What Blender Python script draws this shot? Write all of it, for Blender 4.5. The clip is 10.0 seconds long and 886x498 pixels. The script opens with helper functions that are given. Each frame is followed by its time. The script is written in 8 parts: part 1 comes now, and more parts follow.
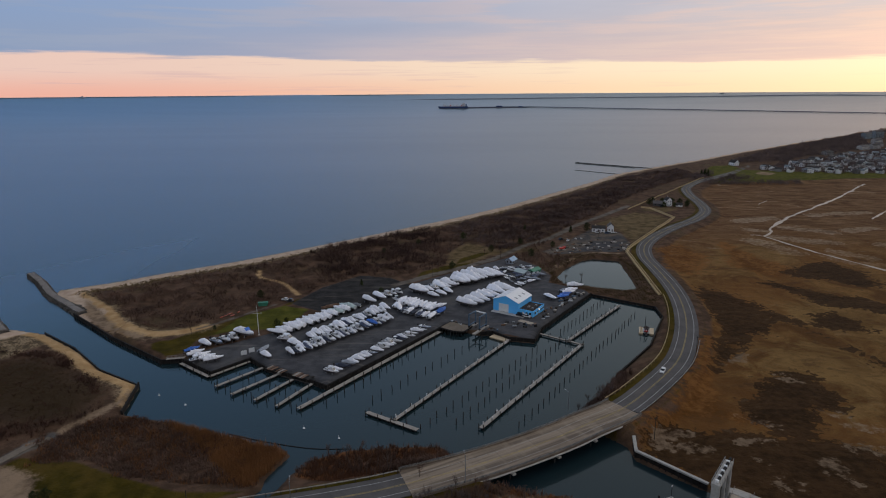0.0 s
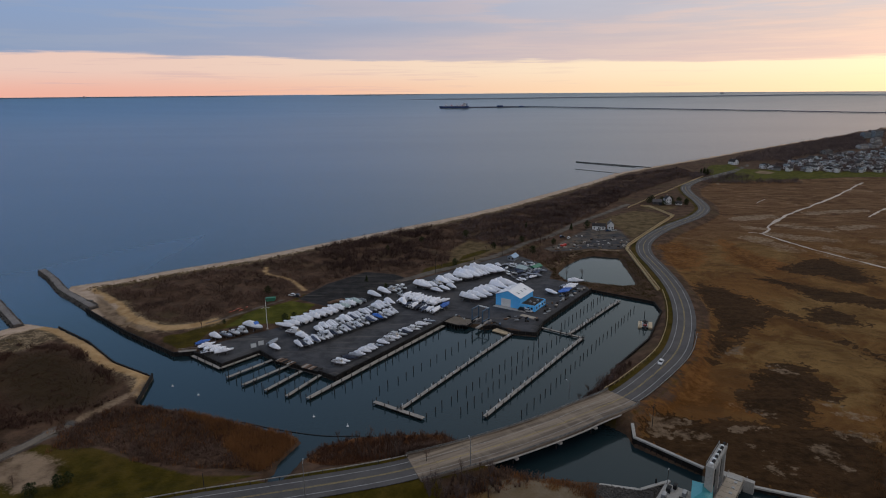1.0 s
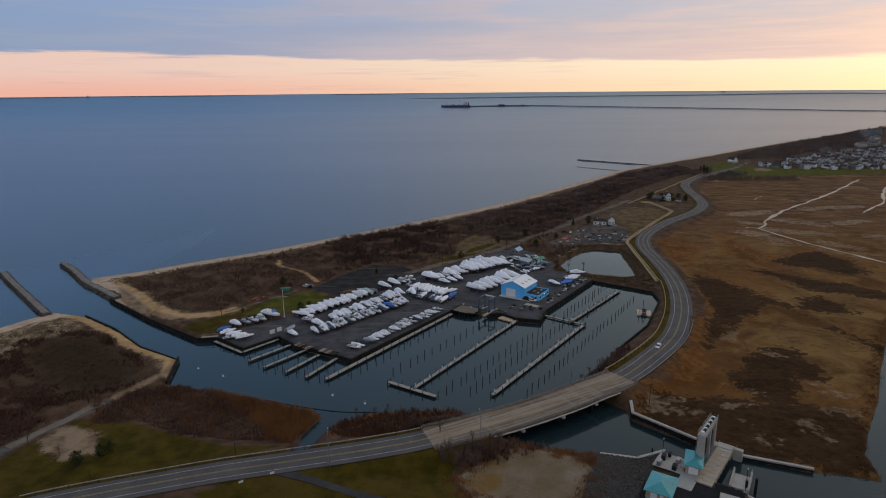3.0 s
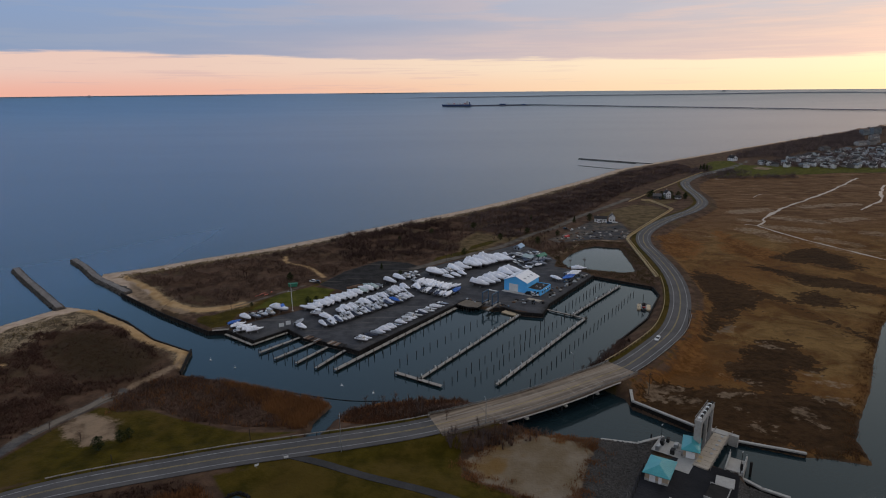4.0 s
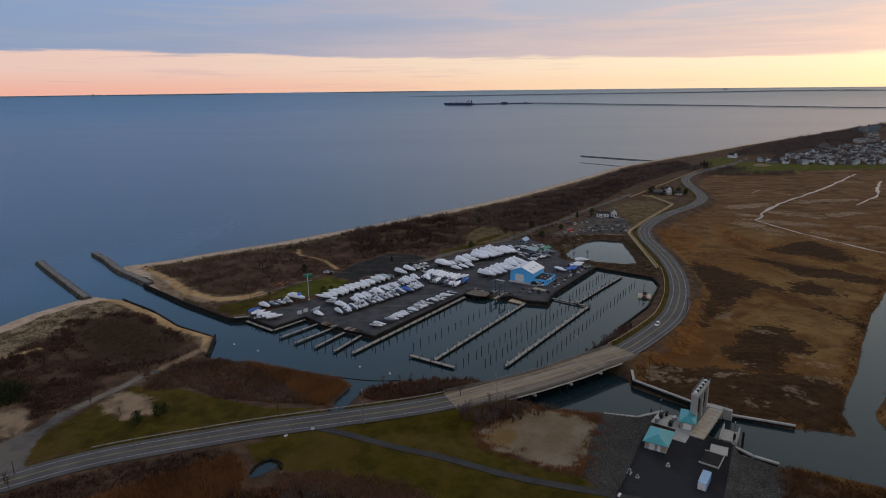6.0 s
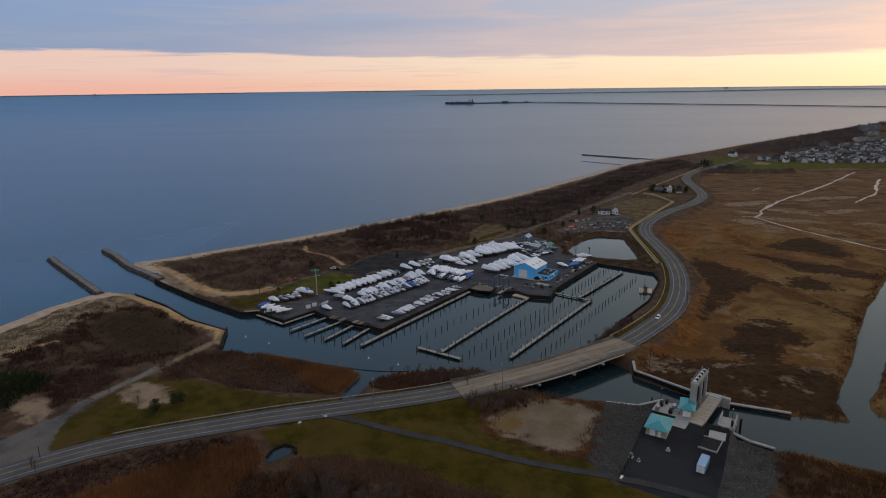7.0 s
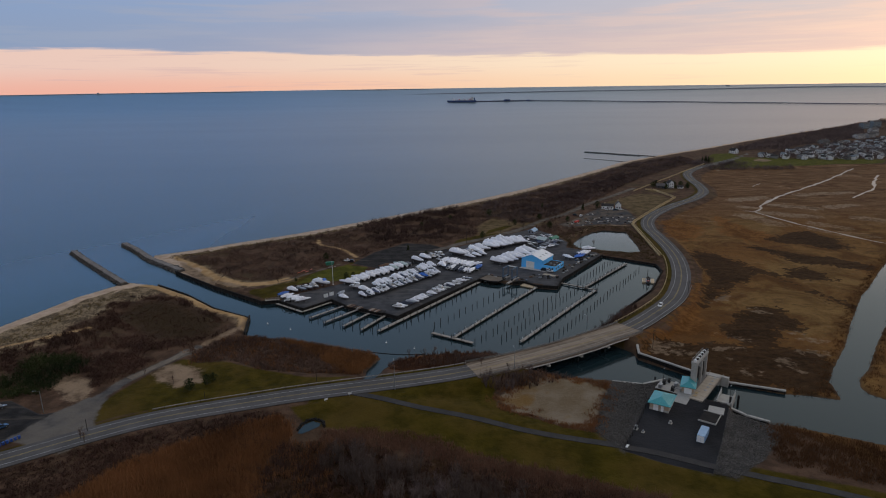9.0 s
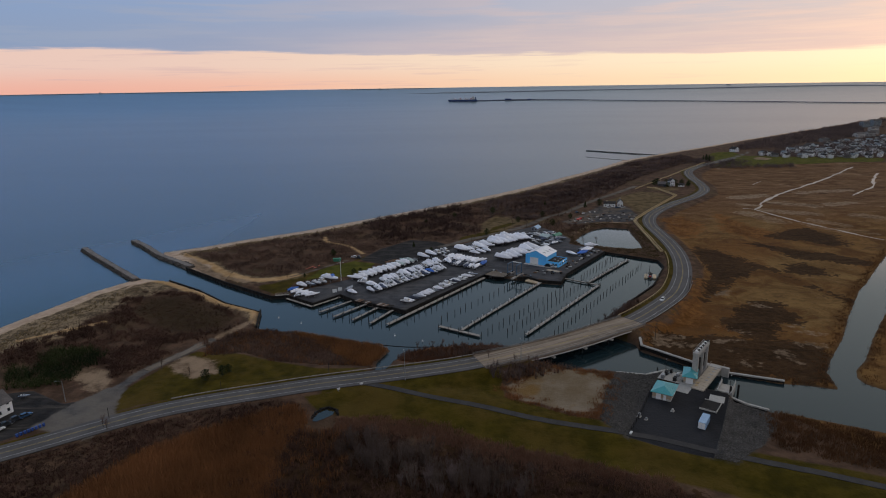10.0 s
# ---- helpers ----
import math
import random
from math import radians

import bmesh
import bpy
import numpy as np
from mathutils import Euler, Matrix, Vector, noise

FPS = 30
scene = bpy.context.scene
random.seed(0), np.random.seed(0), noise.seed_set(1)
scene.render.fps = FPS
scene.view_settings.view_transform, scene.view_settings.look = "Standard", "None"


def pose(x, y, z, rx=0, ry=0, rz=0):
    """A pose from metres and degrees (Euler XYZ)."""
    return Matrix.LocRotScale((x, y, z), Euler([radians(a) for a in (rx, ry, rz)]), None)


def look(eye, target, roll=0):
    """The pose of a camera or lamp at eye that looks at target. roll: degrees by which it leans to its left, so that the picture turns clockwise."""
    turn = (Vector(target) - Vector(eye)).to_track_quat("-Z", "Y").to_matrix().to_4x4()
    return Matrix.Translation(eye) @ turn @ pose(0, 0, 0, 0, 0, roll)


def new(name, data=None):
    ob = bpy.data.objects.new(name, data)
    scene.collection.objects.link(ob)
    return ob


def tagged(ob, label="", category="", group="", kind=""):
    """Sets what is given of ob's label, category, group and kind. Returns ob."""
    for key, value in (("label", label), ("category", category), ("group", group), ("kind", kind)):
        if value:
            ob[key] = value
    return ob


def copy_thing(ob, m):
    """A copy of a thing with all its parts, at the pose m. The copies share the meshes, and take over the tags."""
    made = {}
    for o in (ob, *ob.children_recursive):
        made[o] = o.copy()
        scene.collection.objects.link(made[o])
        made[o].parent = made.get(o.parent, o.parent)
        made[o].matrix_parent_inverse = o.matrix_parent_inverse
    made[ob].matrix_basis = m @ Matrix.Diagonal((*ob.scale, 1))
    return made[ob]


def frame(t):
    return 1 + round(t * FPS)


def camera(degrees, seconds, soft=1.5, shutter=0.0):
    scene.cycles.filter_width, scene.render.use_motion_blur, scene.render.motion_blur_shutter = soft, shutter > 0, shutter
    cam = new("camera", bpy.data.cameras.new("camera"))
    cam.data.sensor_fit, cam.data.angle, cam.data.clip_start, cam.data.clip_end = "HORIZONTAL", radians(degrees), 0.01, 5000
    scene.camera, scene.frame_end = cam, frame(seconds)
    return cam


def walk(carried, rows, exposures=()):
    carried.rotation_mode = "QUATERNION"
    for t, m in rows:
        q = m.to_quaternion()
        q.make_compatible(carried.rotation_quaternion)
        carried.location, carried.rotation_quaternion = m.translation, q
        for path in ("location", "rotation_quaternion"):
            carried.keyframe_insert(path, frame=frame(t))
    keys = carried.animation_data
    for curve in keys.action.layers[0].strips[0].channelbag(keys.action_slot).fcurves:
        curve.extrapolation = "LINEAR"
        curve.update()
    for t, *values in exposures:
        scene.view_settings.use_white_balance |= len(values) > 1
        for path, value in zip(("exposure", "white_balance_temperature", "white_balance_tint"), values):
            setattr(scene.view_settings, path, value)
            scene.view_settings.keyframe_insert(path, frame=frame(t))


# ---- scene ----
# The walk: seconds, eye, yaw, pitch and roll.
cam = camera(71.5, 10.0, soft=1.05)
WALK = [
    (0.0, 0.00, 0.00, 120.00, -0.000, -14.416, 0.384),
    (1.0, -1.67, -8.16, 120.06, 0.052, -14.434, 0.416),
    (2.0, -3.46, -16.37, 120.11, 0.107, -14.468, 0.451),
    (3.0, -5.39, -24.61, 120.15, 0.163, -14.514, 0.488),
    (4.0, -7.46, -32.86, 120.18, 0.219, -14.571, 0.527),
    (5.0, -9.69, -41.09, 120.21, 0.276, -14.634, 0.570),
    (6.0, -12.09, -49.29, 120.24, 0.332, -14.702, 0.616),
    (7.0, -14.68, -57.42, 120.28, 0.387, -14.773, 0.664),
    (8.0, -17.46, -65.46, 120.32, 0.441, -14.843, 0.717),
    (9.0, -20.45, -73.40, 120.37, 0.492, -14.911, 0.772),
    (10.0, -23.67, -81.20, 120.44, 0.540, -14.973, 0.832),
]
walk(cam, [(t, pose(x, y, z, 90 + pitch, roll, yaw)) for t, x, y, z, yaw, pitch, roll in WALK])

# ---- node helpers ----


def link(nt, a, b):
    nt.links.new(a, b)


def put(nt, socket, value):
    if isinstance(value, bpy.types.NodeSocket):
        nt.links.new(value, socket)
    elif isinstance(value, (tuple, list)) and len(value) == 3 and socket.type == "RGBA":
        socket.default_value = (*value, 1)
    else:
        socket.default_value = value


def calc(nt, op, a, b=0.0, c=0.0, clamp=False):
    n = nt.nodes.new("ShaderNodeMath")
    n.operation, n.use_clamp = op, clamp
    for i, v in enumerate((a, b, c)):
        put(nt, n.inputs[i], v)
    return n.outputs[0]


def blend(nt, fac, a, b, how="MIX"):
    n = nt.nodes.new("ShaderNodeMix")
    n.data_type, n.blend_type = "RGBA", how
    put(nt, n.inputs[0], fac)
    put(nt, n.inputs[6], a)
    put(nt, n.inputs[7], b)
    return n.outputs[2]


def grain(nt, vec, scale, detail=3.0, rough=0.55, warp=0.0):
    n = nt.nodes.new("ShaderNodeTexNoise")
    put(nt, n.inputs["Vector"], vec)
    n.inputs["Scale"].default_value, n.inputs["Detail"].default_value, n.inputs["Roughness"].default_value = scale, detail, rough
    n.inputs["Distortion"].default_value = warp
    return n.outputs["Fac"]


def step(nt, value, low, high):
    n = nt.nodes.new("ShaderNodeMapRange")
    n.interpolation_type = "SMOOTHSTEP"
    for i, v in enumerate((value, low, high, 0.0, 1.0)):
        put(nt, n.inputs[i], v)
    return n.outputs[0]


def stretch(nt, vec, scale, turn=0.0):
    n = nt.nodes.new("ShaderNodeMapping")
    put(nt, n.inputs["Vector"], vec)
    n.inputs["Scale"].default_value = scale
    n.inputs["Rotation"].default_value = (0, 0, radians(turn))
    return n.outputs[0]


def bumped(nt, bsdf, height, strength, distance):
    n = nt.nodes.new("ShaderNodeBump")
    n.inputs["Strength"].default_value, n.inputs["Distance"].default_value = strength, distance
    put(nt, n.inputs["Height"], height)
    put(nt, bsdf.inputs["Normal"], n.outputs[0])


def material(name, rough=0.7, metal=0.0):
    m = bpy.data.materials.new(name)
    m.use_nodes = True
    nt = m.node_tree
    bsdf = nt.nodes["Principled BSDF"]
    bsdf.inputs["Roughness"].default_value, bsdf.inputs["Metallic"].default_value = rough, metal
    return m, nt, bsdf


def place_of(nt):
    return nt.nodes.new("ShaderNodeNewGeometry").outputs["Position"]


def local_of(nt):
    return nt.nodes.new("ShaderNodeTexCoord").outputs["Object"]


def worn(name, a, b, scale=0.5, fine=6.0, rough=0.7, metal=0.0, bump=0.0, vary=0.0, sheet=(1, 1, 1), local=False):
    """Two colours mixed by a broad and a fine grain; vary: how far one piece differs from the next."""
    m, nt, bsdf = material(name, rough, metal)
    if rough >= 0.8:
        bsdf.inputs["Specular IOR Level"].default_value = 0.2
    pos = stretch(nt, local_of(nt) if local else place_of(nt), sheet)
    big, small = grain(nt, pos, scale, 4.0), grain(nt, pos, fine, 3.0)
    fac = step(nt, calc(nt, "MULTIPLY_ADD", small, 0.5, calc(nt, "MULTIPLY", big, 0.5)), 0.3, 0.7)
    col = blend(nt, fac, a, b)
    if vary:
        rnd = nt.nodes.new("ShaderNodeObjectInfo").outputs["Random"]
        hsv = nt.nodes.new("ShaderNodeHueSaturation")
        put(nt, hsv.inputs["Value"], calc(nt, "MULTIPLY_ADD", rnd, 2 * vary, 1 - vary))
        put(nt, hsv.inputs["Color"], col)
        col = hsv.outputs[0]
    put(nt, bsdf.inputs["Base Color"], col)
    if bump:
        bumped(nt, bsdf, small, 0.6, bump)
    return m


# ---- sky and light: a cloud deck over a clear, glowing gap along the horizon ----
world = bpy.data.worlds.new("sky")
scene.world = world
world.use_nodes = True
nt = world.node_tree
back = nt.nodes["Background"]
way = nt.nodes.new("ShaderNodeTexCoord").outputs["Generated"]
xyz = nt.nodes.new("ShaderNodeSeparateXYZ")
put(nt, xyz.inputs[0], way)
SX, SY, SZ = xyz.outputs
nishita = nt.nodes.new("ShaderNodeTexSky")
nishita.sky_type, nishita.sun_disc = "NISHITA", False
nishita.sun_elevation, nishita.sun_rotation = radians(4), radians(48)
across = step(nt, SX, -0.62, 0.66)
low = stretch(nt, way, (2.2, 2.2, 34.0))
streak = grain(nt, low, 1.5, 5.0, 0.6)
wisp = grain(nt, stretch(nt, way, (3.0, 3.0, 75.0)), 2.2, 4.0, 0.6)
puff = grain(nt, stretch(nt, way, (1.6, 1.6, 12.0)), 1.3, 4.0, 0.55)
# the clear gap: salmon in the north, pale yellow in the east
gap_low = blend(nt, across, (0.86, 0.45, 0.36), (0.98, 0.78, 0.51))
gap_high = blend(nt, across, (0.81, 0.57, 0.50), (0.98, 0.83, 0.60))
gap = blend(nt, step(nt, SZ, -0.004, 0.035), gap_low, gap_high)
gap = blend(nt, calc(nt, "MULTIPLY", step(nt, wisp, 0.54, 0.70), calc(nt, "MULTIPLY_ADD", across, -0.35, 0.42)), gap, (0.60, 0.42, 0.44))
# the cloud deck: blue grey, with a pink underside
deck = blend(nt, across, (0.245, 0.325, 0.50), (0.62, 0.50, 0.50))
deck_high = blend(nt, across, (0.235, 0.335, 0.545), (0.58, 0.54, 0.585))
deck = blend(nt, step(nt, SZ, 0.06, 0.13), deck, deck_high)
deck = blend(nt, calc(nt, "MULTIPLY", step(nt, streak, 0.46, 0.62), 0.85), deck, blend(nt, across, (0.275, 0.345, 0.50), (0.76, 0.56, 0.51)))
deck = blend(nt, calc(nt, "MULTIPLY", step(nt, puff, 0.45, 0.72), 0.45), deck, blend(nt, across, (0.20, 0.285, 0.47), (0.42, 0.42, 0.50)))
belly = calc(nt, "MULTIPLY", step(nt, calc(nt, "MULTIPLY_ADD", streak, 0.03, SZ), 0.112, 0.070), calc(nt, "MULTIPLY_ADD", across, 0.5, 0.0))
deck = blend(nt, belly, deck, blend(nt, step(nt, wisp, 0.40, 0.62), (0.74, 0.54, 0.52), (0.86, 0.62, 0.53)))
edge = calc(nt, "MULTIPLY_ADD", calc(nt, "SUBTRACT", streak, 0.5), 0.022, SZ)
edge = calc(nt, "MULTIPLY_ADD", calc(nt, "SUBTRACT", wisp, 0.5), 0.010, edge)
edge = calc(nt, "MULTIPLY_ADD", across, 0.014, edge)
cover = step(nt, edge, 0.0505, 0.0550)
sky = blend(nt, cover, gap, deck)
# overhead the deck thins to blue in the north, is grey in the east and a warmer, brighter grey behind
ahead_low = blend(nt, step(nt, SX, -0.36, 0.26), (0.30, 0.59, 1.38), (0.80, 0.93, 1.24))
ahead_low = blend(nt, step(nt, SX, 0.14, 0.66), ahead_low, (1.80, 1.34, 1.26))
ahead_high = blend(nt, step(nt, SX, -0.55, 0.50), (0.21, 0.40, 0.69), (0.54, 0.58, 0.59))
ahead = blend(nt, step(nt, SZ, 0.14, 0.27), ahead_low, ahead_high)
above_deck = blend(nt, step(nt, SY, 0.35, -0.25), ahead, (0.42, 0.43, 0.48))
sky = blend(nt, step(nt, SZ, 0.128, 0.168), sky, above_deck)
sky = blend(nt, step(nt, SY, 0.15, -0.25), sky, above_deck)
sky = blend(nt, step(nt, SZ, 0.45, 0.85), sky, (0.33, 0.35, 0.40))
sky = blend(nt, 0.012, sky, nishita.outputs[0])
put(nt, back.inputs[0], sky)
back.inputs[1].default_value = 1.0

sun = new("sun", bpy.data.lights.new("sun", "SUN"))
sun.data.energy, sun.data.angle, sun.data.color = 0.40, radians(25), (1.0, 0.90, 0.80)
sun.matrix_world = look((0, 0, 500), (-300, -260, 150))
scene.view_settings.exposure = 0.0

# ---- the plan, in metres ----
BOWL = 3300.0


def far_rise(x, y):
    """Beyond three kilometres the sheet rises gently to the horizon."""
    return 96.0 * np.maximum(0, (np.hypot(x, y) - BOWL) / 1600.0) ** 2


ROAD = [(-260, 46), (-215, 75), (-175, 100), (-148, 119), (-131, 129), (-112, 136.5), (-94, 142.3), (-77, 147), (-56, 151.5), (-31, 157), (-12, 162.5), (14, 174), (37, 187), (51, 196.7), (67, 208), (85, 228),
        (102, 250), (113, 270), (123, 293), (131, 317), (137, 342), (141, 369), (143.5, 399), (146, 430), (155, 461), (173, 492), (201, 527), (230, 557), (250, 584), (263, 610), (273, 650), (282, 700), (297, 748), (327, 795), (352, 821), (420, 890)]
BRIDGE = (-13, 67)

SOUTH = [(-700, -600), (-420, -400), (-330, 0), (-285, 140), (-262, 219), (-252, 252), (-246, 274), (-233, 296), (-228, 303), (-206, 296), (-179, 276), (-154, 252), (-129, 237), (-124, 213),
         (-103, 207), (-79, 197), (-56, 189), (-53, 185), (-58, 172), (-59, 160), (-54, 160), (-50, 174), (-45, 182), (-34, 188), (-24, 189), (-10, 190), (-2, 190), (6, 178), (10, 168), (25, 164), (46, 161), (57, 157),
         (68, 160), (78, 146), (84, 134), (93, 126), (102, 125), (110, 121), (128, 112), (190, 80), (320, 0), (600, -600)]
NORTH = [(48, 206), (60, 222), (72, 241), (85, 257), (99, 275), (109, 295), (118, 313), (119, 328), (88, 351), (50, 296), (44, 280), (32, 283), (24, 291), (18, 290), (1, 302), (-3, 296), (-49, 233),
         (-58, 239), (-71, 246), (-79, 251), (-89, 261), (-102, 246), (-121, 261), (-129, 259), (-166, 287), (-205, 321), (-236, 350), (-242, 368), (-216, 384), (-190, 406), (-151, 434), (-87, 493),
         (8, 584), (70, 653), (108, 705), (151, 760), (202, 828), (248, 898), (327, 976), (393, 1037), (472, 1110), (562, 1198)]
NORTH += [(784, 1404), (1069, 1652), (1700, 2200), (5200, 5200), (5200, 1500), (700, 800), (420, 480), (282, 338), (255, 308), (230, 279), (215, 263), (184, 223), (163, 194), (143, 170), (135, 159),
          (131, 144), (119, 148), (111, 149), (91, 158), (79, 166), (64, 181), (63, 190), (58, 196)]
ISLAND = [(149, 161), (158, 169), (178, 194), (203, 223), (260, 285), (460, 460), (740, 760), (5200, 1400), (5200, -3000), (700, -600), (400, 0), (230, 85), (149, 143), (145, 148), (145, 154)]
POND = [(74, 389), (84, 409), (99, 428), (109, 434), (126, 427), (124, 408), (122, 382), (119, 361), (108, 359), (77, 373)]
MARSH = [(72, 196), (92, 214), (110, 240), (126, 268), (143, 310), (150, 350), (154, 385), (157, 415), (162, 436), (172, 460), (190, 488), (214, 516), (243, 548), (266, 580), (280, 615), (287, 650),
         (293, 690), (310, 735), (345, 785), (424, 806), (540, 826), (611, 825), (900, 860), (5200, 2400), (5200, -3000), (160, -600), (140, 60), (100, 122), (90, 155), (80, 168), (66, 184)]
SCRUB_S = [(-216, 270), (-185, 272), (-149, 239), (-133, 222), (-137, 206), (-151, 191), (-155, 175), (-166, 163), (-175, 168), (-189, 172), (-207, 163), (-224, 166), (-234, 181), (-229, 198), (-214, 216), (-211, 236)]
FIELD = [(-202, 258), (-186, 263), (-160, 242), (-140, 223), (-140, 209), (-155, 203), (-175, 213), (-197, 233)]
HEDGE = [(-212, 184), (-191, 185), (-181, 177), (-185, 165), (-184, 153), (-192, 146), (-206, 146), (-221, 163), (-207, 164)]
SANDLOTS = [[(-190, 159), (-187, 168), (-173, 161.5), (-166, 148), (-169, 142), (-177, 150)],
            [(-150, 169), (-146, 178), (-136, 174), (-129, 171), (-125, 161), (-134, 155), (-146, 163)]]
CARPARK = [(-215, 140), (-195, 145), (-176, 134), (-168, 137), (-162, 139), (-153, 117), (-163, 113), (-173, 118), (-181, 108), (-195, 97), (-215, 92)]
REEDS = [[(-145, 196), (-132, 206), (-118, 210), (-102, 204), (-78, 195), (-54, 186), (-61, 166), (-83, 168), (-105, 173), (-121, 182), (-136, 179)],
         [(-48, 172), (-45, 180), (-34, 186), (-10, 188), (-2, 187), (4, 176), (-12, 173), (-34, 167)],
         [(-150, 55), (-141, 76), (-128, 100), (-117, 110), (-97, 124), (-84, 131), (-77, 119), (-82, 103), (-78, 70), (-88, 60)],
         [(-57, 121), (-36, 119), (-5, 102), (29, 89), (45, 83), (28, 83), (-6, 94), (-43, 102)],
         [(92, 122), (101, 123), (108, 118), (126, 109), (150, 95), (145, 74), (107, 89), (94, 95), (84, 101)]]
CLEARING = [(2, 408), (22, 420), (42, 452), (32, 466), (18, 478), (4, 446)]
GRASSES = [[(-157, 147), (-151, 166), (-143, 182), (-124, 180), (-105, 172), (-82, 163), (-60, 163), (-81, 154), (-116, 143), (-145, 132), (-157, 123), (-163, 130)],
           [(-82, 137), (-55, 144), (-49, 146), (-38, 154), (-12, 160), (-2, 154), (-4, 146), (-3, 136), (8, 129), (20, 120), (31, 117), (40, 111), (59, 101), (72.5, 97), (84, 92), (99.5, 86.5), (140, 68), (120, 40), (60, 76),
            (13, 96), (-9, 104), (-28, 113), (-47, 118), (-66, 124), (-75, 127)],
           [(-140, 281), (-135, 282), (-129, 291), (-121, 300), (-108, 317), (-91, 331), (-76, 325), (-79, 312), (-89, 296), (-107, 296), (-122, 284), (-122, 268), (-128, 263), (-140, 272), (-142, 278)],
           [(350, 800), (437, 925), (515, 900), (597, 890), (643, 869), (611, 830), (540, 828), (424, 808)],
           [(-20, 376), (5, 396), (20, 420), (0, 412), (-15, 396)], [(-92, 331), (-86, 345), (-82, 338)], [(8, 416), (24, 432), (34, 447), (28, 448), (12, 430)]]
TREES_F = [(-84, 112), (-56, 113), (-24, 100), (12, 87), (43, 76), (56, 66), (7, 50), (-71, 50), (-82, 84)]
MUD = [(-3, 144), (1, 149), (15, 160), (25, 161), (40, 154), (42, 148), (31, 126), (28, 120), (18, 124), (11, 131), (2, 134)]
GRAVELS = [[(45, 158), (56, 155), (66, 157), (54, 138), (36, 104), (29, 118), (37, 141)], [(80, 135), (93, 125), (92, 115), (79, 100), (66, 90), (58, 94), (68, 113)]]
PLATFORM = [(36, 106), (54, 140), (68, 146), (84, 136), (71, 112), (60, 93), (47, 99)]
SCRUB_N = [(-217, 353), (-202, 358), (-178, 381), (-142, 406), (-81, 459), (7, 540), (64, 599), (136, 683), (244, 845), (354, 935), (366, 876), (300, 805), (200, 676), (118, 540), (79, 488), (39, 445), (5, 408),
           (-32, 388), (-54, 393), (-89, 347), (-107, 326), (-128, 302), (-146, 296), (-167, 303), (-179, 316), (-195, 334)]
LOTS = [[(-88, 335), (-76, 364), (-55, 390), (-35, 384), (-20, 368), (-29, 352), (-47, 327), (-68, 321)],
        [(-120, 259), (-112, 271), (-97, 283), (-89, 289), (-69, 308), (-47, 327), (-30, 357), (-17, 374), (25, 413), (49, 435), (64, 411), (70, 387), (66, 372), (84, 358), (88, 350), (50, 296), (44, 280),
         (24, 292), (-2, 300), (-49, 233), (-79, 250), (-89, 261), (-102, 246)],
        [(74, 450), (88, 463), (102, 485), (114, 504), (128, 524), (150, 514), (148, 476), (141, 450), (126, 446), (110, 449), (93, 443), (79, 440)], CARPARK, PLATFORM]
SANDPATHS = [([(-231, 364), (-221, 355), (-205, 341), (-190, 327), (-174, 308), (-159, 295), (-145, 290), (-133, 294), (-125, 300)], 3.6), ([(-176, 302), (-166, 294), (-157, 287)], 1.3),
             ([(-127, 232), (-130, 217), (-136, 205), (-141, 196)], 1.8), ([(-225, 300), (-206, 293), (-180, 273), (-155, 249), (-131, 235), (-127, 222)], 3.6),
             ([(-125, 400), (-120, 385), (-103, 374), (-88, 352)], 1.3),
             ([(-236, 196), (-221, 205), (-206, 219)], 1.5)]
DIRT_LANES = [([(-31, 369), (5, 401), (38, 432), (58, 462), (85, 490), (119, 541), (148, 577), (192, 634)], 2.9), ([(-128, 297), (-122, 303), (-110, 317), (-97, 333)], 0.9)]
VERGE = [(-213, 347), (-198, 333), (-182, 314), (-165, 296), (-151, 288), (-147, 282), (-161, 288), (-188, 309), (-201, 324)]
MEADOWS = [[(138, 548), (168, 580), (190, 601), (208, 586), (211, 565), (171, 506), (150, 476), (152, 523)], CLEARING, [(25, 434), (46, 460), (75, 464), (70, 452), (52, 448)], [(196, 610), (215, 628), (240, 622), (222, 600)]]
POND_RIM = [(64, 384), (79, 410), (99, 439), (117, 445), (129, 442)]
CHANNELS = [([(330, 350), (309, 377), (296, 404), (277, 454), (267, 500), (258, 505)], 1.9), ([(267, 500), (283, 516), (289, 530), (332, 580), (410, 652), (475, 717), (540, 785)], 2.5),
            ([(402, 566), (433, 596), (463, 626), (487, 663), (531, 721)], 2.4), ([(332, 642), (355, 668)], 1.4)]
# the marsh: rust reeds by the road, straw meadows, dark wrack and pale pans
RUST = [[(77, 203), (97, 231), (114, 258), (132, 292), (129, 274), (115, 239), (111, 214), (123, 206), (117, 200), (102, 205), (90, 205), (72, 187), (66, 187)],
        [(161, 454), (188, 474), (193, 439), (165, 393), (153, 402)], [(224, 485), (231, 432), (240, 399), (217, 379), (200, 412)]]
STRAW = [[(132, 246), (153, 269), (180, 282), (197, 268), (197, 245), (166, 213), (148, 204), (160, 225), (158, 240), (146, 249)], [(190, 328), (232, 348), (243, 315), (215, 268), (202, 281), (191, 300)],
         [(206, 458), (252, 478), (264, 436), (225, 402), (192, 395)]]
